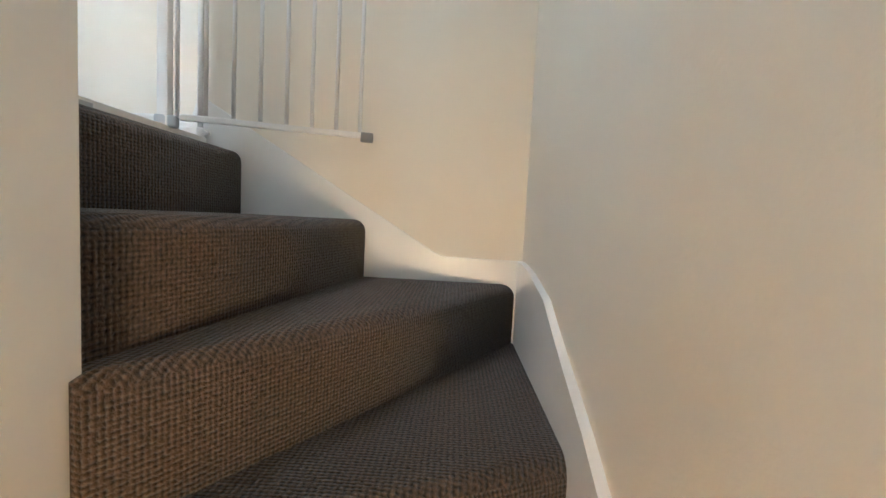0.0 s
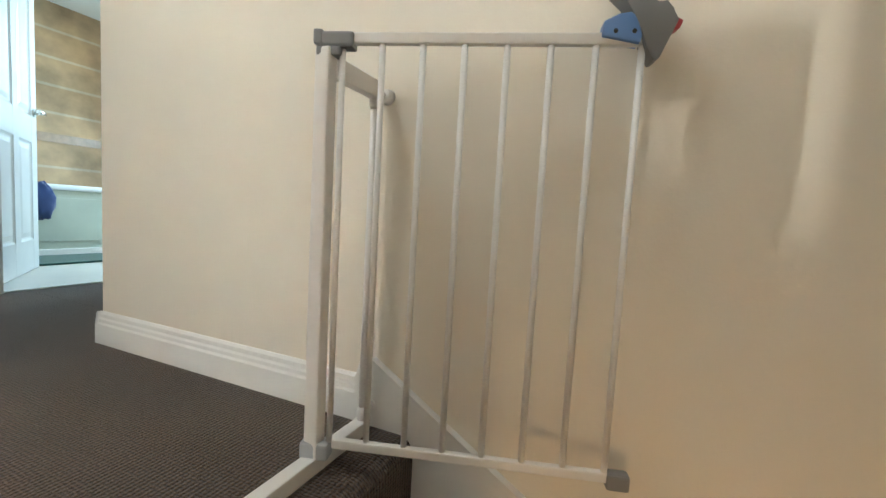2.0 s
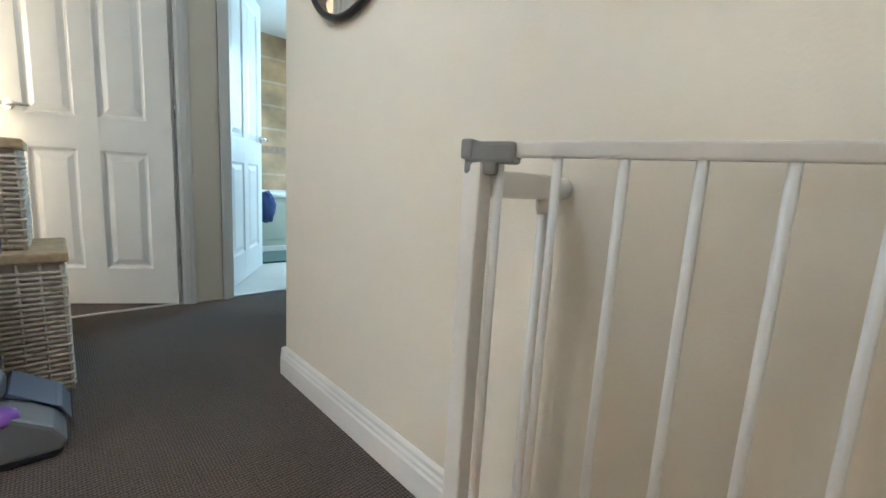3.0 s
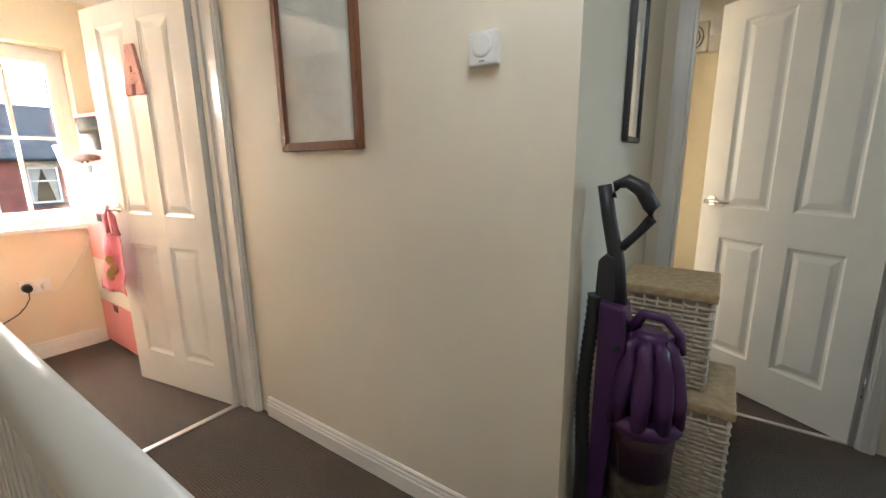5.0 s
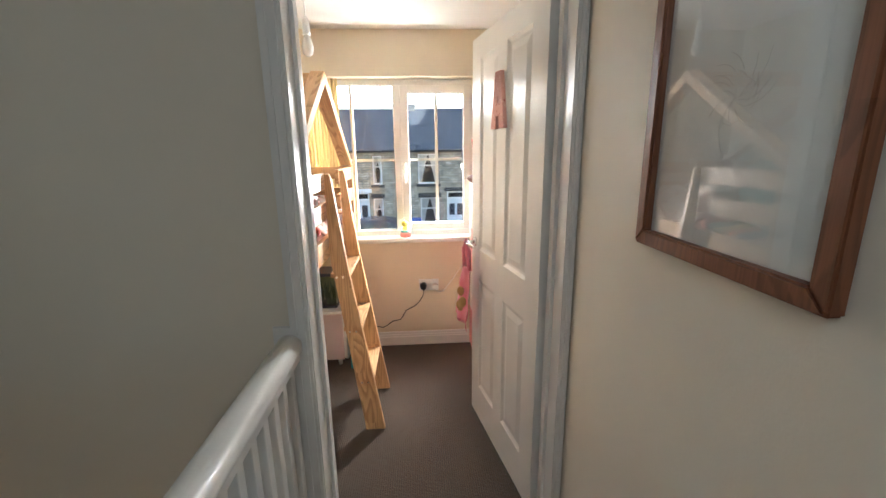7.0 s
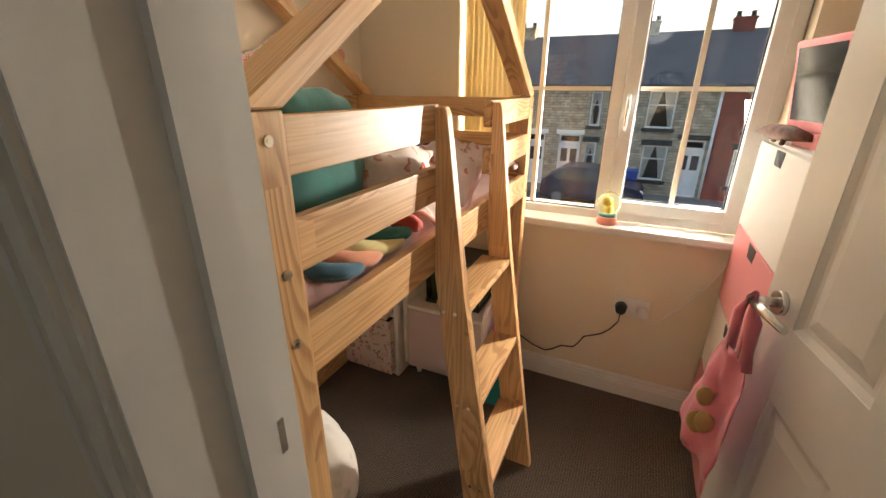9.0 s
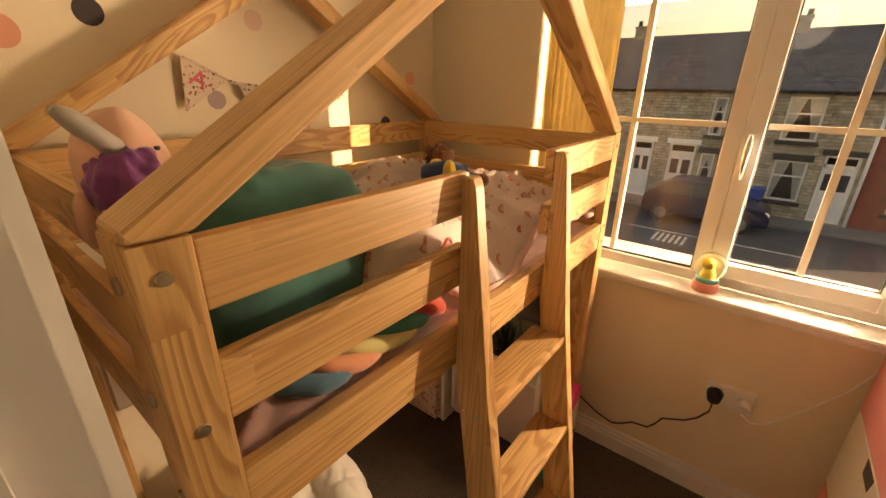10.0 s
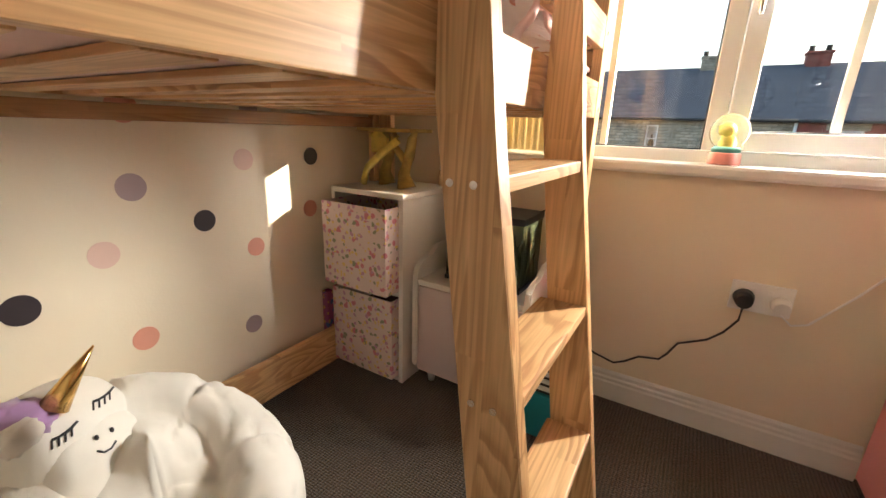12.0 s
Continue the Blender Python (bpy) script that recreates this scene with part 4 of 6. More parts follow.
# upright vacuum cleaner
PURPLE = painted("purple plastic", (0.062, 0.020, 0.090), 0.35)
VIOLET = painted("violet plastic", (0.20, 0.07, 0.42), 0.35)
SILVERP = painted("silver plastic", (0.17, 0.17, 0.18), 0.35)
CLEAR = glassy("smoky clear plastic", (0.55, 0.50, 0.45), 0.08)
VAC = thing("vacuum_cleaner", (-1.06, -0.12, 0), "upright purple and grey vacuum cleaner against the wall", "vacuum cleaner")
VX, VY = -1.06, -0.090
CHAR = painted("charcoal plastic", (0.032, 0.032, 0.036), 0.42)


def soft_prism(outline, place, depth, soft):
    bm = prism(B(), outline, place, depth)
    bmesh.ops.bevel(bm, geom=list(bm.edges), offset=soft, segments=2, affect="EDGES", profile=0.6)
    return bm


SIDE = lambda u, v, w: (VX + w, VY + u, v)
# low head: sloping cover, dark sole, violet corner
part("cleaner_head", soft_prism([(-0.02, 0.022), (0.175, 0.018), (0.190, 0.040), (0.165, 0.085), (0.095, 0.130), (0.030, 0.135), (-0.02, 0.09)], SIDE, (-0.145, 0.135), 0.010), SILVERP, VAC, "silver grey cleaner head")
part("sole", soft_prism([(-0.03, 0.004), (0.170, 0.004), (0.182, 0.019), (-0.03, 0.021)], SIDE, (-0.140, 0.130), 0.003), CHAR, VAC)
part("head_cover", soft_prism([(0.075, 0.142), (0.175, 0.088), (0.196, 0.046), (0.200, 0.040), (0.182, 0.082), (0.085, 0.150)], SIDE, (-0.150, 0.020), 0.003), painted("blue grey plastic", (0.12, 0.14, 0.20), 0.35), VAC, "blue grey head cover")
part("pedal", lathe(B(), [(0.030, 0.0), (0.034, 0.008), (0.030, 0.026), (0.018, 0.034)], (VX + 0.105, VY + 0.075, 0.112), 20), VIOLET, VAC, "violet round pedal")
for sx in (-1, 1):
    wheel = part("wheel", rod(B(), [(VX + sx * 0.086, VY - 0.075, 0.060), (VX + sx * 0.096, VY - 0.075, 0.060), (VX + sx * 0.122, VY - 0.075, 0.060), (VX + sx * 0.130, VY - 0.075, 0.060)], [0.054, 0.059, 0.059, 0.052], 24), DARK, VAC, "black plastic wheel")
    part("hub", rod(B(), [(VX + sx * 0.130, VY - 0.075, 0.060), (VX + sx * 0.134, VY - 0.075, 0.060)], [0.034, 0.028], 20), SILVERP, wheel)
part("axle_housing", soft_prism([(-0.110, 0.040), (0.0, 0.040), (0.015, 0.145), (-0.030, 0.185), (-0.105, 0.160)], SIDE, (-0.085, 0.085), 0.014), CHAR, VAC)
part("motor_housing", lathe(B(), [(0.060, 0.130), (0.080, 0.150), (0.084, 0.185), (0.074, 0.212)], (VX, VY, 0), 28), SILVERP, VAC)
part("switch_lever", rod(B(), [(VX + 0.075, VY - 0.085, 0.13), (VX + 0.090, VY - 0.085, 0.19), (VX + 0.078, VY - 0.088, 0.225)], [0.017, 0.020, 0.012], 12), SILVERP, VAC)
part("dust_bin", lathe(B(), [(0.070, 0.212), (0.076, 0.222), (0.084, 0.46), (0.086, 0.505)], (VX, VY, 0), 32), CLEAR, VAC, "smoky clear dust bin")
part("bin_band", lathe(B(), [(0.0780, 0.226), (0.0800, 0.232), (0.0790, 0.240)], (VX, VY, 0), 32), CHAR, VAC)
part("dust", lathe(B(), [(0.055, 0.226), (0.068, 0.230), (0.070, 0.33), (0.05, 0.35)], (VX, VY, 0), 24), painted("grey dust", (0.30, 0.25, 0.20), 0.95, 0.3, 40.0), VAC, "grey brown dust")
part("shroud", lathe(B(), [(0.040, 0.352), (0.056, 0.37), (0.060, 0.50)], (VX, VY, 0), 24), PURPLE, VAC)
part("cyclone_ring", lathe(B(), [(0.086, 0.500), (0.098, 0.506), (0.098, 0.528), (0.086, 0.540)], (VX, VY, 0), 32), PURPLE, VAC)
for k in range(9):
    a = 2 * math.pi * k / 9
    ca, sa = math.cos(a), math.sin(a)
    bm = B()
    rod(bm, [(VX + r * ca, VY + r * sa, z) for r, z in ((0.082, 0.525), (0.078, 0.60), (0.066, 0.68), (0.050, 0.735), (0.036, 0.755))], [0.020, 0.024, 0.024, 0.022, 0.012], 12)
    part("cyclone_cone", bm, PURPLE, VAC)
part("cyclone_cap", lathe(B(), [(0.062, 0.52), (0.058, 0.66), (0.046, 0.745), (0.048, 0.762), (0.030, 0.775)], (VX, VY, 0), 24), PURPLE, VAC, "purple ribbed cyclone")
part("bin_handle", rod(B(), [(VX, VY - 0.045, 0.770), (VX, VY - 0.020, 0.815), (VX, VY + 0.030, 0.812), (VX, VY + 0.066, 0.775), (VX, VY + 0.070, 0.725)], [0.016, 0.014, 0.013, 0.013, 0.015], 12), PURPLE, VAC)
part("spine", soft_prism([(-0.128, 0.12), (-0.086, 0.12), (-0.070, 0.50), (-0.050, 0.74), (-0.062, 0.835), (-0.125, 0.845)], SIDE, (-0.048, 0.048), 0.012), PURPLE, VAC, "dark purple upright spine")
part("release_button", rod(B(), [(VX + 0.047, VY - 0.072, 0.720), (VX + 0.052, VY - 0.072, 0.720)], 0.009, 14), DARK, VAC)
hose = []
for k in range(70):
    z = 0.15 + k * 0.0102
    hose.append((VX + 0.035 + 0.012 * math.sin(k * 0.07), VY - 0.148 + 0.006 * math.sin(k * 0.11), z))
part("hose", rod(B(), hose, [0.021 if k % 2 else 0.0175 for k in range(70)], 12), DARK, VAC, "black ribbed hose")
part("wand_tube", soft_prism([(-0.145, 0.80), (-0.085, 0.80), (-0.098, 0.96), (-0.122, 0.97), (-0.140, 0.95)], SIDE, (-0.030, 0.030), 0.009), CHAR, VAC)
bm = rod(B(), [(VX, VY - 0.092, 0.83), (VX, VY - 0.098, 0.95), (VX, VY - 0.124, 1.06), (VX, VY - 0.142, 1.150)], [0.030, 0.021, 0.019, 0.018], 12)
part("handle", bm, CHAR, VAC, "dark grey handle stem")
loop = [(-0.118, 1.118), (-0.112, 1.150), (-0.085, 1.160), (-0.050, 1.140), (-0.024, 1.095), (-0.024, 1.065), (-0.050, 1.030), (-0.088, 0.985)]
part("handle_loop", rod(B(), [(VX, VY + u, v) for u, v in loop], [0.010, 0.013, 0.018, 0.021, 0.020, 0.014, 0.011, 0.012], 12), CHAR, VAC)

# wicker laundry baskets, one on the other
WICK = painted("whitewashed wicker", (0.60, 0.52, 0.42), 0.8, 0.15, 60.0, 400.0, 0.001)
LIDW = painted("natural seagrass lid", (0.50, 0.37, 0.22), 0.85, 0.18, 40.0, 300.0, 0.001)


def hamper(x0, x1, y0, y1, z0, z1, label):
    top = thing("laundry_basket", ((x0 + x1) / 2, (y0 + y1) / 2, z0), label, "basket", "wicker laundry baskets")
    bm = B()
    bx(bm, x0 + 0.012, x1 - 0.012, y0 + 0.012, y1 - 0.012, z0, z1 - 0.03)
    part("liner", bm, WICK, top)
    rows = int((z1 - z0 - 0.05) / 0.016)
    bm = B()
    for k in range(rows):
        z = z0 + 0.012 + k * 0.016
        pts = []
        n = 15
        for (ax, ay), (cx, cy) in (((x1, y0), (x1, y1)), ((x1, y1), (x0, y1))):
            for j in range(n):
                f = j / n
                out = 0.004 * (1 if (j + k) % 2 else -1)
                pts.append((ax + (cx - ax) * f - 0.006 + (out if ax == cx else 0), ay + (cy - ay) * f - 0.006 + (out if ay == cy else 0), z))
        rod(bm, pts, 0.0065, 5)
    weave = part("weave", bm, WICK, top, "woven whitewashed wicker")
    for f in range(8):
        bm = B()
        rod(bm, [(x1 - 0.006, y0 + 0.01 + f * (y1 - y0 - 0.02) / 7, z0), (x1 - 0.006, y0 + 0.01 + f * (y1 - y0 - 0.02) / 7, z1 - 0.03)], 0.005, 5)
        part("stake", bm, WICK, top)
        bm = B()
        rod(bm, [(x0 + 0.01 + f * (x1 - x0 - 0.02) / 7, y1 - 0.006, z0), (x0 + 0.01 + f * (x1 - x0 - 0.02) / 7, y1 - 0.006, z1 - 0.03)], 0.005, 5)
        part("stake", bm, WICK, top)
    bm = B()
    bx(bm, x0 - 0.006, x1 + 0.008, y0, y1 + 0.008, z1 - 0.032, z1, bevel=0.008)
    part("lid", bm, LIDW, top, "natural coloured woven lid")


hamper(-1.68, -1.33, -0.245, 0.125, 0.0, 0.46, "tall white wicker basket with a woven lid")
hamper(-1.71, -1.40, -0.245, 0.045, 0.461, 0.80, "white wicker basket stacked on another")

# bathroom and back room
BATH = thing("bathtub", (-3.95, 1.8, 0), "white bathtub with a pale panelled side", "bathtub")
PANEL = painted("pale green bath panel", (0.52, 0.55, 0.46), 0.4)
bm = B()
bx(bm, -3.62, -3.60, 0.85, 2.79, 0.06, 0.53)
bx(bm, -3.60, -3.592, 0.91, 2.7, 0.12, 0.47, bevel=0.003)
part("side_panel", bm, PANEL, BATH, "pale green panelled side")
bm = B()
bx(bm, -3.618, -3.59, 0.85, 2.79, 0.004, 0.06, bevel=0.004)
part("plinth", bm, WHITE, BATH)
bm = B()
bx(bm, -4.39, -3.575, 0.845, 2.795, 0.53, 0.575, bevel=0.015)
part("rim", bm, UPVC, BATH, "white rounded rim")
bm = B()
bx(bm, -4.396, -4.39, 0.845, 2.795, 0.98, 1.06)
setting("tile_border", bm, painted("brown border tile", (0.30, 0.19, 0.12), 0.3, 0.2, 20.0), "brown patterned border tiles above the bath", "tiles")
TOWEL = thing("hand_towel", (-3.57, 1.62, 0.3), "dark blue towel hung over the bath rim", "towel")
bm = B()
blob(bm, (-3.565, 1.57, 0.44), (0.026, 0.085, 0.14), 0.25, 3.0)
part("cloth", bm, cloth("navy towelling", (0.02, 0.04, 0.13)), TOWEL)
bm = B()
bx(bm, -3.55, -3.05, 1.35, 1.95, 0.003, 0.018, bevel=0.006)
solo("bath_mat", bm, cloth("dark green pile", (0.012, 0.06, 0.045)), "dark green bath mat on the floor", "bath mat")
VENT = thing("wall_unit", (-2.95, -0.6, 0), "tall cream cupboard with a round vent above", "cupboard")
bm = B()
bx(bm, -3.6, -2.75, -1.2, -0.55, 0, 1.93, bevel=0.005)
part("body", bm, LACQUER, VENT)
bm = B()
bx(bm, -3.6, -2.75, -1.2, -0.545, 1.94, 2.23, bevel=0.004)
part("top_box", bm, LACQUER, VENT)
bm = B()
rod(bm, [(-2.75, -0.40, 2.05), (-2.742, -0.40, 2.05)], 0.06, 20)
part("vent", bm, UPVC, VENT, "round white vent")

# ---- bedroom door things ----


def on_door(m, bm):
    bm.transform(m)
    return bm


FLORAL = printed("pink floral paper", (0.74, 0.40, 0.34), [(0.50, 0.12, 0.12), (0.85, 0.62, 0.52)], 46.0, 0.20)
LET = thing("letter_decoration", DOOR1 @ Vector((0.36, -0.01, 1.55)), "pink floral letter A on the door", "letter")
bm = B()
for pts in ([(0.0, 0.0), (0.058, 0.0), (0.078, 0.19), (0.048, 0.21)], [(0.155, 0.0), (0.097, 0.0), (0.077, 0.19), (0.107, 0.21)], [(0.048, 0.21), (0.070, 0.12), (0.085, 0.12), (0.107, 0.21)], [(0.050, 0.045), (0.105, 0.045), (0.100, 0.095), (0.055, 0.095)]):
    prism(bm, [(0.315 + u * 0.92, 1.545 + v * 1.05) for u, v in pts], lambda u, v, w: DOOR1 @ Vector((u, 0.035 + w, v)), (0.0012, 0.018))
part("letter", bm, FLORAL, LET)

ROSE = cloth("pink cotton", (0.72, 0.20, 0.26))
GOLDP = painted("faded gold print", (0.55, 0.38, 0.14), 0.7)
BAG = thing("tote_bag", DOOR1 @ Vector((0.70, 0.06, 0.6)), "pink cotton tote bag hung on the door handle", "bag")
bm = B()
got = bmesh.ops.create_grid(bm, x_segments=14, y_segments=16, size=0.5)
for v in bm.verts:
    u, w = v.co.x, v.co.y
    wide = 0.085 + 0.055 * (0.5 - w) ** 0.7
    fold = 0.012 * noise.noise(Vector((u * 5, w * 4, 2.0))) + 0.010 * math.sin(u * 9)
    v.co = DOOR1 @ Vector((0.705 + u * 2 * wide * 0.9 + 0.03 * (0.5 - w), 0.085 + fold + 0.02 * (0.5 - w), 0.722 + w * 0.30 + 0.02 * u))
bmesh.ops.solidify(bm, geom=list(bm.faces), thickness=0.022)
for f in bm.faces:
    f.smooth = True
part("bag_body", bm, ROSE, BAG)
for dx in (-0.045, 0.045):
    bm = B()
    pts = [(0.715 + dx - 0.02, 0.085, 0.86), (0.71 + dx * 0.6, 0.09, 0.96), (0.700, 0.088, 1.012), (0.69 + dx * 0.2, 0.08, 0.96), (0.695 + dx * 0.2, 0.075, 0.86)]
    rod(bm, pts, 0.011, 6, DOOR1)
    part("handle_strap", bm, ROSE, BAG)
bm = B()
for cx, cz, rr in ((0.695, 0.68, 0.020), (0.725, 0.73, 0.018), (0.730, 0.65, 0.022)):
    blob(bm, DOOR1 @ Vector((cx, 0.112, cz)), (rr, 0.006, rr * 1.5), 0.3, 2.0, 12)
part("print", bm, GOLDP, BAG, "faded gold printed motif")

# drawer unit behind the door
UNIT = thing("drawer_unit", (-1.07, -3.2, 0), "white drawer unit with pink fronts beside the window", "drawer unit")
bm = B()
bx(bm, -1.30, -0.838, -3.505, -2.72, 0.0, 1.24, bevel=0.003)
part("body", bm, LACQUER, UNIT)
for z0, z1, c, lb in ((0.02, 0.315, PINK, "pink drawer front"), (0.32, 0.61, LACQUER, ""), (0.615, 0.925, PINK, "pink drawer front"), (0.93, 1.232, LACQUER, "")):
    bm = B()
    bx(bm, -0.837, -0.818, -3.50, -2.73, z0, z1, bevel=0.003)
    dr = part("drawer_front", bm, c, UNIT, lb)
    # no hole is cut: its shade is a black patch on the front
    bm = B()
    prism(bm, [(-3.27, z1 - 0.05), (-3.20, z1 - 0.05), (-3.19, z1 - 0.004), (-3.28, z1 - 0.004)], YZ, (-0.8185, -0.8165))
    part("finger_hole_shade", bm, DARK, dr, "black patch for the shade in a finger hole")
TAB = thing("toy_screen", (-0.95, -3.3, 1.24), "pink framed screen standing on the drawer unit", "screen")
bm = B()
SM = Matrix.Translation((-0.865, -3.40, 1.285)) @ Matrix.Rotation(radians(-80), 4, "Z") @ Matrix.Rotation(radians(-8), 4, "X")
bx(bm, -0.29, -0.015, 0.0, 0.022, 0.0, 0.255, SM, 0.006)
part("case", bm, PINK, TAB, "pink plastic frame")
bm = B()
bx(bm, -0.270, -0.035, 0.0205, 0.0235, 0.032, 0.235, SM)
part("display", bm, painted("dark display", (0.02, 0.018, 0.015), 0.12), TAB, "dark switched-off display")
bm = B()
bx(bm, -0.22, -0.08, -0.09, 0.03, -0.045, 0.0, SM, 0.004)
part("stand", bm, PINK, TAB)
DINO = thing("toy_animal", (-0.83, -3.42, 1.24), "small dark brown toy animal on the unit edge", "toy")
BROWNF = painted("dark mottled rubber", (0.13, 0.05, 0.03), 0.6, 0.5, 40.0)
bm = B()
rod(bm, [(-0.87, -3.20, 1.27), (-0.84, -3.30, 1.275), (-0.82, -3.40, 1.272), (-0.81, -3.47, 1.27), (-0.80, -3.53, 1.265)], [0.010, 0.024, 0.026, 0.013, 0.004], 10)
for y in (-3.30, -3.40):
    rod(bm, [(-0.83, y, 1.26), (-0.83, y - 0.01, 1.241)], 0.008, 6)
part("body", bm, BROWNF, DINO)

# ---- bedroom wall things ----
SOCK = thing("wall_socket", (-0.51, -3.51, 0.44), "white double wall socket with two plugs", "socket")
bm = B()
bx(bm, -0.585, -0.437, -3.5205, -3.508, 0.436, 0.524, bevel=0.003)
part("plate", bm, UPVC, SOCK)
for x in (-0.493, -0.530):
    bm = B()
    bx(bm, x - 0.006, x + 0.006, -3.508, -3.504, 0.490, 0.510, bevel=0.002)
    part("switch", bm, UPVC, SOCK)
bm = B()
rod(bm, [(-0.470, -3.508, 0.478), (-0.470, -3.470, 0.474)], [0.027, 0.021], 14)
part("plug", bm, DARK, SOCK, "black plug")
bm = B()
rod(bm, [(-0.558, -3.508, 0.474), (-0.558, -3.472, 0.470)], [0.025, 0.020], 14)
part("plug", bm, UPVC, SOCK, "white plug")
bm = B()
rod(bm, [(-0.470, -3.475, 0.455), (-0.468, -3.475, 0.415), (-0.44, -3.48, 0.365), (-0.405, -3.486, 0.327), (-0.365, -3.49, 0.305), (-0.333, -3.49, 0.290), (-0.31, -3.49, 0.245), (-0.29, -3.49, 0.218), (-0.231, -3.49, 0.207), (-0.19, -3.49, 0.175), (-0.157, -3.49, 0.158), (-0.092, -3.49, 0.174), (-0.02, -3.488, 0.215), (0.04, -3.485, 0.27), (0.062, -3.484, 0.38)], 0.0035, 6)
solo("black_cable", bm, DARK, "thin black cable drooping along the wall", "cable")
bm = B()
rod(bm, [(-0.558, -3.475, 0.455), (-0.585, -3.478, 0.430), (-0.62, -3.482, 0.44), (-0.70, -3.490, 0.54), (-0.78, -3.495, 0.66), (-0.83, -3.497, 0.78)], 0.003, 6)
solo("white_cable", bm, UPVC, "thin white cable running up to the unit", "cable")

SNOW = thing("snow_globe", (-0.35, -3.545, 0.848), "glass snow globe on a pink and teal base", "snow globe")
bm = B()
lathe(bm, [(0.040, 0.0), (0.042, 0.006), (0.040, 0.030), (0.036, 0.034)], (-0.35, -3.545, 0.849), 28)
part("base", bm, painted("coral pink resin", (0.80, 0.30, 0.26), 0.4), SNOW, "coral pink base")
bm = B()
lathe(bm, [(0.036, 0.034), (0.037, 0.044), (0.030, 0.050)], (-0.35, -3.545, 0.849), 24)
part("collar", bm, painted("teal resin", (0.15, 0.45, 0.42), 0.4), SNOW, "teal collar")
bm = B()
bmesh.ops.create_uvsphere(bm, u_segments=28, v_segments=18, radius=0.050, matrix=Matrix.Translation((-0.35, -3.545, 0.849 + 0.090)))
for f in bm.faces:
    f.smooth = True
bmesh.ops.solidify(bm, geom=list(bm.faces), thickness=0.0025)
for f in bm.faces:
    f.smooth = True
globe = part("glass_ball", bm, glassy("clear globe", (0.97, 0.98, 0.93)), SNOW)
globe.visible_shadow = False
bm = B()
blob(bm, (-0.35, -3.545, 0.918), (0.012, 0.010, 0.018), 0.3, 3.0, 14)
blob(bm, (-0.347, -3.545, 0.942), (0.011, 0.010, 0.010), 0.3, 3.0, 12)
part("figurine", bm, painted("golden figurine", (0.75, 0.52, 0.08), 0.4), SNOW, "golden yellow figurine")

CURT = cloth("pale yellow curtain cloth", (0.78, 0.62, 0.33))
_nt = CURT.node_tree
_pb = _nt.nodes["Principled BSDF"]
_tr = node(_nt, "ShaderNodeBsdfTranslucent")
_tr.inputs["Color"].default_value = (0.80, 0.62, 0.30, 1)
_mx = _nt.nodes.new("ShaderNodeMixShader")
_mx.inputs[0].default_value = 0.22
_nt.links.new(_pb.outputs[0], _mx.inputs[1])
_nt.links.new(_tr.outputs[0], _mx.inputs[2])
_nt.links.new(_mx.outputs[0], _nt.nodes["Material Output"].inputs[0])
bm = B()
out = []
for k in range(61):
    x = 0.075 + 0.262 * k / 60
    out.append((x, -3.548 + 0.014 * math.sin(k * 1.15) + 0.004 * math.sin(k * 2.9)))
lo = [bm.verts.new((x, y, 0.858)) for x, y in out]
hi = [bm.verts.new((x, y, 1.943)) for x, y in out]
for k in range(60):
    bm.faces.new((lo[k], lo[k + 1], hi[k + 1], hi[k])).smooth = True
bmesh.ops.solidify(bm, geom=list(bm.faces), thickness=0.002)
solo("curtain", bm, CURT, "pleated pale yellow curtain drawn to the window side", "curtain")

PEND = thing("pendant_bulb", (0.075, -2.8, TOP), "bare pendant bulb hanging from the ceiling", "ceiling light")
bm = B()
lathe(bm, [(0.045, -0.001), (0.045, -0.012), (0.012, -0.030)], (0.075, -2.8, TOP), 20)
part("ceiling_rose", bm, UPVC, PEND)
bm = B()
rod(bm, [(0.075, -2.8, TOP - 0.02), (0.075, -2.8, 2.09)], 0.003, 6)
part("flex", bm, UPVC, PEND)
bm = B()
lathe(bm, [(0.008, 2.10), (0.016, 2.08), (0.019, 2.03), (0.021, 2.02)], (0.075, -2.8, 0), 16)
part("lampholder", bm, UPVC, PEND)
bm = B()
lathe(bm, [(0.012, 2.02), (0.020, 2.0), (0.029, 1.965), (0.024, 1.935), (0.008, 1.922)], (0.075, -2.8, 0), 18)
part("bulb", bm, painted("opal glass", (0.85, 0.84, 0.80), 0.2), PEND, "white opal bulb")

